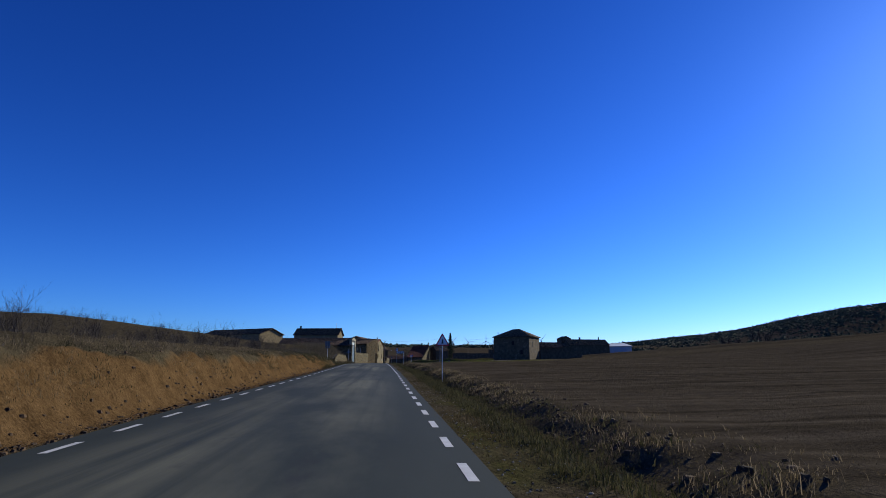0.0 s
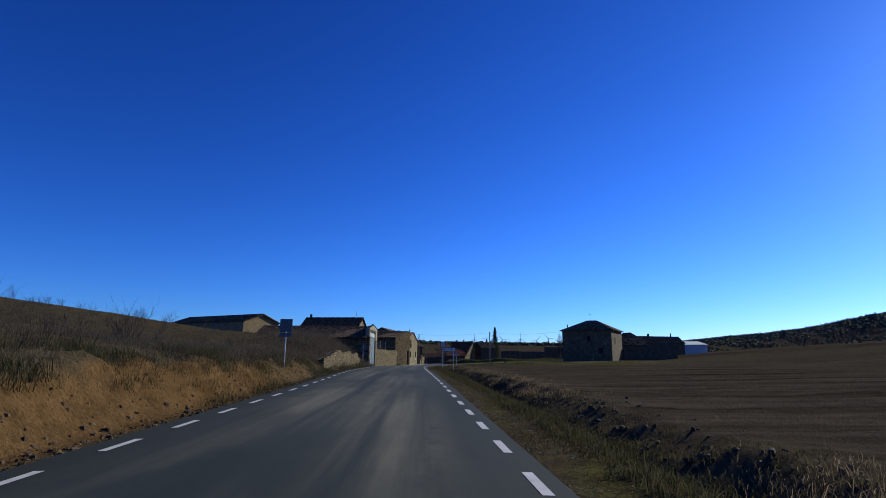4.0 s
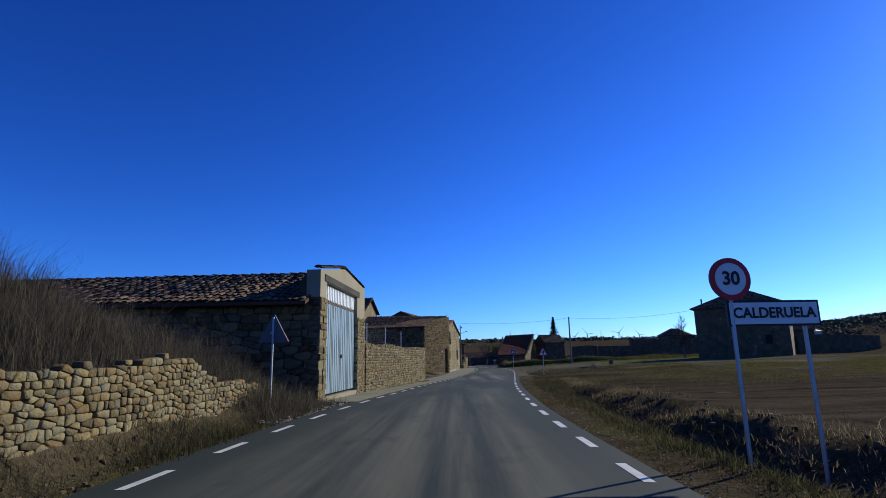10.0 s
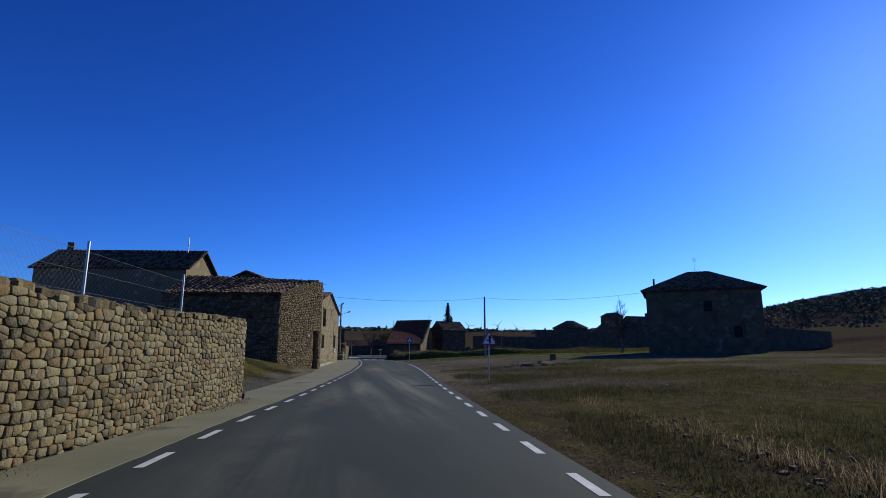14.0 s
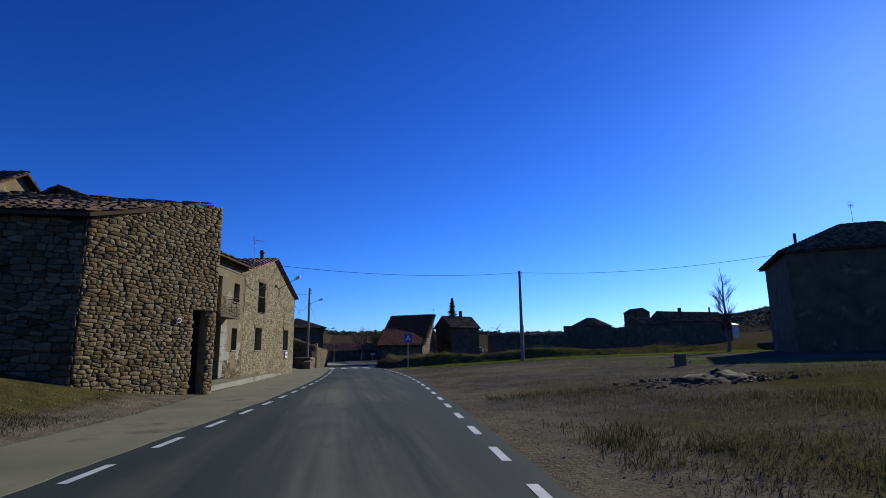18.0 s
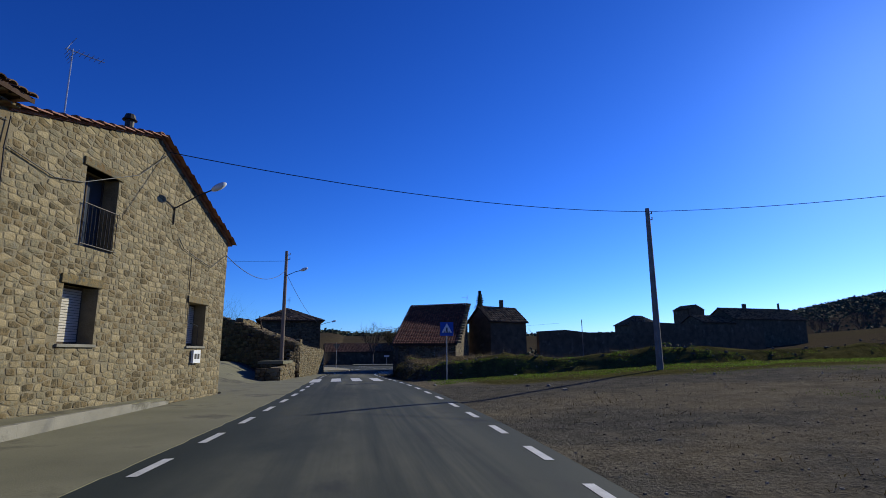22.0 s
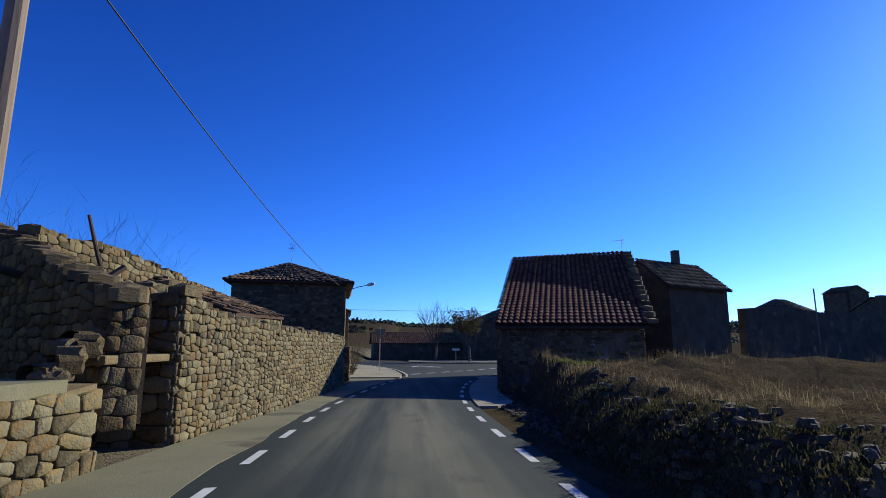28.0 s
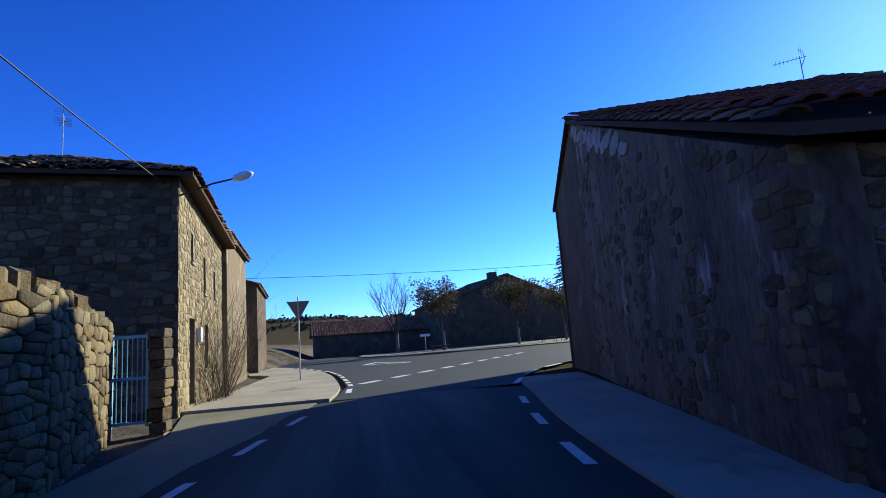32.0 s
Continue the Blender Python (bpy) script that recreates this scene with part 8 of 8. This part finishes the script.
def rubble_wall(label, a, b, base, tops, seed, w=0.32, h=0.2, key="stone", count=60, near=None, thick=0.5, both=False, loose=1.2):
    L = math.dist(a, b)
    t = thing("stone_wall", (a[0], a[1], base[0][1]), label, "wall", "", "structure")
    wall(t, "wall_core", a, b, base, [(u, z - 0.07) for u, z in tops], thick, M["mortar_dark"], setback=0.05)
    masonry(t, a, b, base, tops, seed, w, h, key, 0.11, count, near, loose=loose)
    # the two ends
    d_ = (Vector(b) - Vector(a)).normalized()
    n_ = Vector((-d_.y, d_.x)) * thick
    for p, q, k in ((Vector(b), Vector(b) + n_, -1), (Vector(a) + n_, Vector(a), 0)):
        masonry(t, tuple(p), tuple(q), [(0, base[k][1]), (thick, base[k][1])], [(0, tops[k][1] - 0.05), (thick, tops[k][1] - 0.05)], seed + 300, w, h, key, 0.1, 12)
    r = random.Random(seed)
    u = 0.0
    while u < L:
        ww = r.uniform(0.25, 0.5)
        ob = under(new("capping_stone", stone_mesh(r.randrange(14), key)), t)
        p = on_wall(a, b, min(u + ww / 2, L), profile(tops, u + ww / 2) + r.uniform(-0.05, 0.06), -thick / 2)
        ob.matrix_basis = Matrix.Translation(p) @ Matrix.Rotation(math.atan2(b[1] - a[1], b[0] - a[0]) + r.uniform(-0.2, 0.2), 4, "Z") @ Matrix.Rotation(-1.57, 4, "X") @ Matrix.Diagonal((ww, r.uniform(0.14, 0.24), thick * 1.02, 1))
        u += ww
    return t


# this shaded wall gets the shade-darkened stone, the sunlit ones below the ochre
rubble_wall("tall tapering rubble wall of a roofless ruin, in shade", (-10.9, 202.0), (-1.1, 193.0), [(0, 0.6), (13.3, -0.3)], [(0, 4.2), (3.2, 3.9), (7.6, 2.9), (11.4, 1.85), (13.3, 1.45)], 121, key="stone_grey_shaded", near=11)
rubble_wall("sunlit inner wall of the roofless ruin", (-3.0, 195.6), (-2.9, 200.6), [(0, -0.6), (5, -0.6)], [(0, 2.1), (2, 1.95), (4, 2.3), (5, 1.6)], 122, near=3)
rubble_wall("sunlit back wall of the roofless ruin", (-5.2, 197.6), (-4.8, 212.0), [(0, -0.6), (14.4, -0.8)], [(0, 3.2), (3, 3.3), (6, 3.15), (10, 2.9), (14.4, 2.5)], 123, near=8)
lw = rubble_wall("long ochre rubble wall along the pavement", (-0.86, 194.8), (0.05, 210.5), [(0, -1.0), (15.7, -1.15)], [(0, 1.6), (0.8, 1.5), (2, 1.3), (6.5, 1.22), (11, 1.15), (15.7, 1.1)], 124, 0.22, 0.13, "stone", 300, 3)
# shaded end of the same wall: shade painted in by the darker stone
rubble_wall("end of the pavement wall, in shade", (-2.6, 194.75), (-0.9, 194.75), [(0, -0.8), (1.7, -0.95)], [(0, 1.3), (1.7, 1.62)], 125, 0.4, 0.24, "stone_grey_shaded", 30, 1.5)
rubble_wall("lower end of the pavement wall beside the gate", (0.05, 210.5), (-0.9, 214.2), [(0, -1.2), (3.8, -1.2)], [(0, 1.1), (2.4, 0.95), (3.8, 0.8)], 126, near=2)

# doorway lintel, leaning post and fallen beams
t = thing("door_lintel", (-1.1, 193.6, 0.5), "flat stone lintel over a dark low doorway", "lintel")
part("slab", box(bm_new(), (-1.2, 193.75, 0.55), (0.5, 1.9, 0.12), 0, bevel=0.03), M["stone_grey_shaded"], t)
solo("leaning_post", tube(bm_new(), [(-3.5, 198.0, 0.2), (-3.6, 197.8, 1.6), (-3.85, 197.5, 2.7), (-4.0, 197.3, 3.5)], 0.06, 0.035, 7), M["wood"], "weathered leaning wooden post in the ruin", "post")
for k, (p, q) in enumerate((((-4.4, 195.2, 2.1), (-3.0, 198.9, 1.4)), ((-4.6, 197.0, 1.2), (-3.6, 198.2, 2.5)), ((-4.3, 199.5, 2.2), (-3.2, 196.8, 1.2)))):
    solo("fallen_beam", tube(bm_new(), [p, q], 0.08, 0.07, 7), M["wood"], "grey weathered roof beam fallen in the ruin", "beam", "", "fallen roof beams")
t = thing("collapsed_roof", (-4, 205, 1.5), "collapsed lean-to roof with loose old tiles and stones", "roof")
e0, e1, r0, r1 = (-2.4, 202.6, 1.75), (-2.2, 208.2, 1.9), (-5.0, 202.4, 2.75), (-4.8, 208.4, 2.75)
slab(t, "deck", [e0, e1, r1, r0], 0.1, M["tile_deck"])
tiles(t, e0, e1, r0, r1, 131, "tile", 0.25, 0.42, 60, (0, 203), 3.0, 0.12)
r_ = random.Random(2)
for i in range(22):
    ob = under(new("loose_stone", stone_mesh(r_.randrange(14), "stone_grey_shaded")), t)
    s_ = r_.random()
    ob.matrix_basis = Matrix.Translation((lerp(-2.4, -5.0, s_), r_.uniform(202.6, 208.2), lerp(1.85, 2.82, s_) + 0.05)) @ Matrix.Rotation(r_.uniform(0, 3), 4, "Z") @ Matrix.Diagonal((0.4, 0.35, 0.13, 1))
wall(t, "front_wall", (-2.5, 202.7), (-2.3, 208.2), [(0, -0.8), (5.5, -0.8)], [(0, 1.65), (5.5, 1.8)], 0.4, M["mortar"])
masonry(t, (-2.5, 202.7), (-2.3, 208.2), [(0, -0.6), (5.5, -0.6)], [(0, 1.65), (5.5, 1.8)], 132, 0.32, 0.2, "stone", 0.12, 40, 2)


def yard_gate():
    t = thing("yard_gate", (-0.7, 214.5, -1.0), "light blue barred metal gate between stone piers", "gate")
    x0, x1, y = -1.0, -0.42, 214.5
    for x in (x0, x1):
        part("stile", box(bm_new(), (x, y, -0.12), (0.05, 0.04, 1.6), 0, bevel=0.006), M["sky_blue"], t)
    for z in (-0.85, -0.1, 0.62):
        part("rail", box(bm_new(), ((x0 + x1) / 2, y, z), (x1 - x0, 0.035, 0.05), 0), M["sky_blue"], t)
    for i in range(6):
        x = lerp(x0, x1, (i + 1) / 7)
        part("bar", tube(bm_new(), [(x, y, -0.85), (x, y, 0.62)], 0.01, 0.01, 6), M["sky_blue"], t)
    for x in (x1 + 0.2, x0 - 0.2):
        rp = random.Random(int(90 + 10 * x))
        z = -1.2
        while z < 0.72:
            hh = rp.uniform(0.13, 0.26)
            bm = box(bm_new(), (x + rp.uniform(-0.02, 0.02), y + 0.05, z + hh / 2), (0.27 + rp.uniform(-0.03, 0.03), 0.4, hh - 0.012), rp.uniform(-4, 4), bevel=0.03)
            for v in bm.verts:
                v.co += Vector((rp.uniform(-1, 1), rp.uniform(-1, 1), rp.uniform(-1, 1))) * 0.012
            part("stone", bm, M["stone_grey_shaded"], t)
            z += hh


yard_gate()


def green_barn():
    t = thing("green_door_barn", (-12, 192, 1.5), "stone barn with green steel door and white gable", "barn")
    a, b = (-12.0, 184.6), (-11.6, 199.4)
    tops = [(0, 4.4), (7.6, 7.0), (14.8, 4.3)]
    hole = [(6.2, 11.0, 0.9, 5.2)]
    wall(t, "gable_wall", a, b, [(0, 0.3), (14.8, 0.3)], tops, 0.4, M["white_patch"], hole, "white rendered gable wall")
    masonry(t, on_wall(a, b, 11.05, 0)[:2], b, [(0, 0.6), (3.75, 0.6)], [(0, 4.9), (0.8, 4.6), (3.75, 4.2)], 141, 0.34, 0.22, "stone", 0.06, 60, 1)
    for u0, u1 in ((6.22, 8.58), (8.62, 10.98)):
        bm = bm_new()
        wbox(bm, a, b, u0, u1, 0.92, 5.16, -0.15, -0.1)
        leaf = part("door_leaf", bm, M["green_door"], t, "green painted steel door leaf")
        for k in range(4):
            u = lerp(u0, u1, (k + 0.5) / 4)
            bm = bm_new()
            wbox(bm, a, b, u - 0.03, u + 0.03, 0.92, 5.16, -0.1, -0.07, 0.008)
            part("rib", bm, M["green_door"], leaf)
    for (p, q) in ((0, 1), (1, 2)):
        A, B = on_wall(a, b, tops[p][0], tops[p][1] + 0.06, 0.2), on_wall(a, b, tops[q][0], tops[q][1] + 0.06, 0.2)
        A2, B2 = on_wall(a, b, tops[p][0], tops[p][1] + 0.06, -10), on_wall(a, b, tops[q][0], tops[q][1] + 0.06, -10)
        slab(t, "roof", [A, B, B2, A2] if p == 0 else [A, B, B2, A2], 0.1, M["tile_deck"])
        ridge_caps(t, A, B, 12)
    wall(t, "side_wall", b, (-21.6, 199.8), [(0, 0.3), (10, 0.3)], [(0, 4.2), (10, 4.2)], 0.4, M["adobe"])
    wall(t, "side_wall", (-22, 185), a, [(0, 0.3), (10, 0.3)], [(0, 4.3), (10, 4.3)], 0.4, M["adobe"])


green_barn()


# ---- village edge to the right ----
def plain_wall(label, a, b, z0, z1, key="adobe", thick=0.5):
    L = math.dist(a, b)
    t = thing("boundary_wall", (a[0], a[1], z0), label, "wall", "", "structure")
    n = max(2, int(L / 4))
    r = random.Random(int(a[0] * 7 + a[1]))
    wall(t, "wall_core", a, b, [(0, z0), (L, z0)], [(L * i / n, z1 + r.uniform(-0.25, 0.15)) for i in range(n + 1)], thick, M[key])
    return t


plain_wall("dark adobe wall of a farmyard", (25.6, 220.6), (41.6, 227.0), -0.8, 3.6)
plain_wall("long dark adobe yard wall", (41.6, 227.0), (68, 233.5), -0.5, 4.9)
block_house("farm_house", (102, 272, 2), "long farm building with pale tiled roof and chimneys", [(91, 269), (113, 272.5), (111.6, 281.5), (89.6, 278)], 8.2, ("gable", 0, 2.9), "adobe", "tile", -1, 0.3, 151, 0, 0.5)
block_house("farm_annex", (86, 272, 2), "lower tiled wing at the end of the farm building", [(81.6, 267.6), (90.8, 269), (89.7, 276), (80.5, 274.6)], 7.3, ("gable", 0, 1.8), "adobe", "tile", -1, 0.25, 155, 0, 0.5)
block_house("tower_house", (96, 294, 2), "taller house with a steep roof among the farm buildings", [(93.7, 290.5), (99.2, 291.5), (98.2, 297), (92.7, 296)], 12.2, ("gable", 1, 1.3), "adobe", "tile", -1, 0.15, 152, 0, 0.5)
block_house("village_house", (78, 288, 1), "small hipped house behind the yard wall", [(73.5, 284), (82.5, 286), (81, 293), (72, 291)], 7.7, ("hip", 2.5), "adobe", "tile", -1, 0.3, 153, 0, 0.4)
plain_wall("low dark yard wall beside the hipped house", (47.4, 168.8), (62.5, 173), 0.2, 3.4)
block_house("outbuilding", (57, 186, 1), "low outbuilding with tiled roof behind the hipped house", [(50, 181), (59, 182.6), (58, 189.5), (49, 188)], 4.6, ("gable", 0, 1.8), "adobe", "tile", -1, 0.2, 154, 0, 0.4)

# windows of the hipped house
hp = bpy.data.objects["hip_house"]
for a, b, h in ((HR, (47.2, 169.1), (2.6, 3.5, 4.4, 5.8)), (HL, HR, (5.9, 6.7, 5.0, 6.1)), (HL, HR, (8.6, 9.4, 2.2, 3.4))):
    bm = bm_new()
    wbox(bm, a, b, h[0] - 0.1, h[1] + 0.1, h[2] - 0.1, h[3] + 0.1, -0.02, 0.03)
    f_ = part("window", bm, M["wood"], hp)
    bm = bm_new()
    # near-black pane: room shade painted on, no sky reflection
    wbox(bm, a, b, *h, 0.03, 0.035)
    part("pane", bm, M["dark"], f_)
part("chimney", box(bm_new(), (33.9, 168.2, 8.2), (0.16, 0.16, 1.5), 20, bevel=0.02), M["adobe"], hp)


def aerial(name, x, y, z, h, seed, label):
    t = thing(name, (x, y, z), label, "aerial")
    part("mast", tube(bm_new(), [(x, y, z - 0.5), (x, y, z + h)], 0.018, 0.014, 6), M["steel"], t)
    r = random.Random(seed)
    a = r.uniform(0, 3.1)
    d = Vector((math.cos(a), math.sin(a), 0))
    s = Vector((-d.y, d.x, 0))
    c = Vector((x, y, z + h - 0.05))
    part("boom", tube(bm_new(), [c - d * 0.15, c + d * 0.65], 0.01, 0.01, 5), M["steel"], t)
    for k in range(6):
        p = c + d * (0.1 * k + 0.08)
        part("element", tube(bm_new(), [p - s * 0.16, p + s * 0.16], 0.006, 0.006, 4), M["steel"], t)
    for k in (-1, 1):
        bm = bm_new()
        for q in range(4):
            o = c - d * (0.1 - 0.03 * q) + Vector((0, 0, (0.06 + 0.06 * q) * k))
            tube(bm, [o - s * 0.2, o + s * 0.2], 0.005, 0.005, 4)
        tube(bm, [c - d * 0.12, c - d * 0.0 + Vector((0, 0, 0.27 * k))], 0.006, 0.006, 4)
        part("reflector", bm, M["steel"], t)


pa = on_wall(GA, FB, 1.4, 0, -0.1)
aerial("tv_aerial", pa.x, pa.y, 5.6, 1.9, 3, "television aerial on the gable house")
aerial("tv_aerial", 39.5, 168.4, 9.9, 1.6, 4, "television aerial on the hipped house")
aerial("tv_aerial", -4.4, 219.4, 5.5, 1.4, 5, "television aerial on the corner house")
aerial("tv_aerial", 15.6, 216.3, 6.2, 0.9, 6, "crooked aerial on the red-roofed shed")
aerial("tv_aerial", 20.5, 270, 6.2, 1.8, 7, "television aerial on the house by the square")
solo("rooftop_pipe", tube(bm_new(), [(-15.9, 164.6, 9.3), (-15.9, 164.6, 11.3)], 0.05, 0.04, 8), M["steel"], "steel flue pipe on the tall house", "flue")
part("chimney", box(bm_new(), (-26.6, 166.6, 9.9), (0.5, 0.5, 1.3), 15, bevel=0.03), M["adobe"], bpy.data.objects["tall_house"])
part("chimney", box(bm_new(), (20.6, 219.7, 6.3), (0.42, 0.42, 1.6), 8, bevel=0.05), M["adobe"], bpy.data.objects["lower_house"])
part("chimney", box(bm_new(), (19.6, 268.5, 6.9), (1.0, 1.0, 1.2), 8, bevel=0.05), M["adobe"], bpy.data.objects["square_house"])
part("chimney", box(bm_new(), (98, 274.5, 11.3), (0.7, 0.7, 2.0), 8), M["adobe"], bpy.data.objects["farm_house"])
part("chimney", box(bm_new(), (108.5, 275.5, 11.6), (0.35, 0.35, 2.0), 8), M["adobe"], bpy.data.objects["farm_house"])

lamp_t = bpy.data.objects["corner_house"]
street_lamp(lamp_t, (-0.72, 217.1, 3.9), (0.55, 217.0, 4.25))

def earth_heap():
    """A low tip of dark earth and rubble on the lot."""
    r = random.Random(77)
    verts, faces = [], []
    n, m = 30, 9
    for j in range(m):
        for i in range(n):
            a, f = 2 * math.pi * i / n, (j + 1) / m
            x, y = 13.0 + 1.7 * f * math.cos(a), 151.2 + 1.1 * f * math.sin(a)
            h = 0.3 * (1 - f * f) + 0.2 * noise.noise((x * 1.7, y * 1.7, 3)) * (1 - f) + 0.11 * noise.noise((x * 4, y * 4, 4))
            verts.append((x, y, ground_z(x, y) - 0.06 + max(h, 0)))
    verts.append((13.0, 151.2, ground_z(13.0, 151.2) + 0.27))
    for j in range(m - 1):
        for i in range(n):
            k = (i + 1) % n
            faces.append((j * n + i, (j + 1) * n + i, (j + 1) * n + k, j * n + k))
    faces += [(i, (i + 1) % n, n * m) for i in range(n)]
    return tagged(new("earth_heap", data_mesh("earth_heap", verts, faces, M["clod"], True)), "low heap of dark earth tipped on the rough lot", "heap")


earth_heap()
pebbles("heap_clods", scatter(260, 78, (149.6, 152.8), lambda y, r: 13.0 + r.gauss(0, 1.3), smin=0.4, smax=1.6), "clod", 0.09, "clods and rubble round the earth heap", 78, category="clods")
grass("lot_rough", scatter(9000, 79, (116, 152), lambda y, r: right_edge(y) + 1.5 + abs(r.gauss(0, 7))), "weed_green", 0.2, "rough dark green weeds on the lot", 79, 13, 0.006, 0.9, patchy=0.22)
grass("lot_green", scatter(9000, 80, (150, 176), lambda y, r: right_edge(y) + 8 + r.uniform(0, 26)), "green_bright", 0.08, "patches of low green grass across the lot", 80, 10, 0.007, 1.1, patchy=0.12)

# hut on the hill, far mast
HUT = Vector((-63.0, 109.0, ground_z(-63.0, 109.0)))
t = thing("hut", HUT, "small pale concrete hut on the hilltop", "hut")
part("wall", box(bm_new(), HUT + Vector((0, 0, 1.0)), (2.8, 2.8, 2.6), 20, bevel=0.03), M["kerb"], t)
part("roof", box(bm_new(), HUT + Vector((0, 0, 2.37)), (3.1, 3.1, 0.14), 20), M["kerb"], t)
solo("far_mast", tube(bm_new(), [(-80.5, 190.6, 2), (-80.5, 190.6, 10.4)], 0.15, 0.1, 6), M["pole"], "distant grey pole on the rise", "utility pole")


def turbine(x, y, h, turn):
    z = ground_z(x, y)
    t = thing("wind_turbine", (x, y, z), "distant white wind turbine on the skyline", "wind turbine", "wind turbines on the ridge")
    part("tower", tube(bm_new(), [(x, y, z), (x, y, z + h)], 1.9, 1.2, 8), M["white"], t)
    c = Vector((x, y - 2.5, z + h))
    part("nacelle", box(bm_new(), (x, y, z + h), (2.5, 6, 2.5)), M["white"], t)
    for k in range(3):
        a = turn + 2 * math.pi * k / 3
        part("blade", tube(bm_new(), [c, c + Vector((math.sin(a), 0, math.cos(a))) * h * 0.45], 1.0, 0.3, 5), M["white"], t)


for k in range(9):
    a = radians(5.5 + 1.55 * k + 0.3 * math.sin(5 * k))
    turbine(1900 * math.sin(a), 60 + 1900 * math.cos(a), 52 + 6 * math.sin(3 * k), 0.7 * k)

# bench frames and bollard on the square
def bench(x, y, rz):
    t = thing("bench", (x, y, -1.05), "simple metal-legged bench on the square", "bench", "benches on the square")
    m = pose(x, y, -1.05, 0, 0, rz)
    for k in range(4):
        bm = bm_new()
        bmesh.ops.create_cube(bm, size=1, matrix=m @ pose(0, -0.15 + 0.1 * k, 0.45) @ Matrix.Diagonal((1.7, 0.08, 0.04, 1)))
        part("slat", bm, M["wood"], t)
    for s in (-0.6, 0.6):
        for q in (-0.2, 0.2):
            part("leg", tube(bm_new(), [m @ Vector((s, q * 0.5, 0.43)), m @ Vector((s, q * 1.3, 0.0))], 0.025, 0.025, 6), M["steel_dark"], t)


bench(10.2, 252.3, 5)
bench(20.5, 252.6, 10)
bench(22.6, 253.2, 10)

# small things along the street
STUMP = (17.5, 159.3)
POLES = ((32.0, 222.2, 0.0, 4.95), (44.2, 228.0, 0.0, 5.5))
ruin_t, rend_t = bpy.data.objects["ruined_stone_house"], bpy.data.objects["rendered_house"]
RA, RB = (-6.25, 152.8), (-3.3, 156.7)
m_ = Matrix.Translation(on_wall(RA, RB, 3.3, 1.9, 0.1)) @ Matrix.Rotation(math.atan2(RB[1] - RA[1], RB[0] - RA[0]), 4, "Z") @ pose(0, 0, 0, 90, 0, 0)
bm = bm_new()
bmesh.ops.create_cone(bm, cap_ends=True, segments=20, radius1=0.085, radius2=0.085, depth=0.03, matrix=m_)
pq = part("plaque", bm, M["white"], ruin_t, "small round white plaque")
bm = bm_new()
bmesh.ops.create_cone(bm, cap_ends=True, segments=20, radius1=0.045, radius2=0.045, depth=0.03, matrix=Matrix.Translation(on_wall(RA, RB, 3.3, 1.9, 0.112) - on_wall(RA, RB, 3.3, 1.9, 0.1)) @ m_)
part("mark", bm, M["steel_dark"], pq)


def wall_cable(parent, p0, p1, pts, out=0.05, r=0.012):
    part("wall_cable", tube(bm_new(), [on_wall(p0, p1, u, z, out) for u, z in pts], r, r, 5), M["cable"], parent)


wall_cable(rend_t, FA, FB, [(8.0, 3.1), (8.3, 3.02), (8.8, 2.95), (9.6, 2.85), (10.0, 3.0), (10.15, 3.6), (10.1, 4.6), (10.15, 5.2)])
wall_cable(rend_t, FA, FB, [(0.3, 5.15), (3.0, 5.1), (6.0, 5.12), (9.0, 5.05), (10.1, 5.1)], 0.03)
wall_cable(gable_t, GA, FB, [(0.0, 4.6), (1.2, 4.4), (2.0, 4.55), (4.0, 5.4), (5.2, 6.4)])
wall_cable(gable_t, GA, FB, [(6.2, 4.15), (6.5, 3.9), (7.3, 3.75), (8.3, 3.6), (8.9, 3.95), (9.35, 4.2)])
wall_cable(gable_t, GA, FB, [(7.75, 0.85), (7.75, 1.6), (7.05, 1.7), (7.0, 3.7)])
solo("fallen_bar", tube(bm_new(), [on_wall(FA, FB, 7.6, -0.33, 0.25), on_wall(FA, FB, 8.2, -0.2, 0.3), on_wall(FA, FB, 9.0, -0.36, 0.45)], 0.03, 0.03, 6), M["steel_dark"], "dark bent iron bar lying against the house foot", "iron bar")
solo("stone_post", box(bm_new(), (STUMP[0], STUMP[1], ground_z(STUMP[0], STUMP[1]) + 0.25), (0.42, 0.4, 0.62), 12, bevel=0.06), M["dark_stone"], "short dark block standing on the rough lot", "post")
for x, y, z0, z1 in POLES:
    solo("thin_pole", tube(bm_new(), [(x, y, z0), (x, y, z1)], 0.06, 0.045, 7), M["wood_pole"], "thin wooden pole behind the yard walls", "pole")

for x, y, q in ((6.2, 179.8, 0.07), (10.8, 183.0, 0.09)):
    bm = bm_new()
    bmesh.ops.create_icosphere(bm, subdivisions=2, radius=1, matrix=Matrix.Translation((x, y, ground_z(x, y) + q * 0.25)) @ Matrix.Rotation(0.5, 4, "Z") @ Matrix.Diagonal((q * 1.4, q * 0.8, q * 0.5, 1)))
    for v in bm.verts:
        v.co += Vector(noise.noise_vector(v.co * 6)) * q * 0.25
    solo("white_stone", bm, M["kerb"], "pale stone lying on the grass verge", "stone")
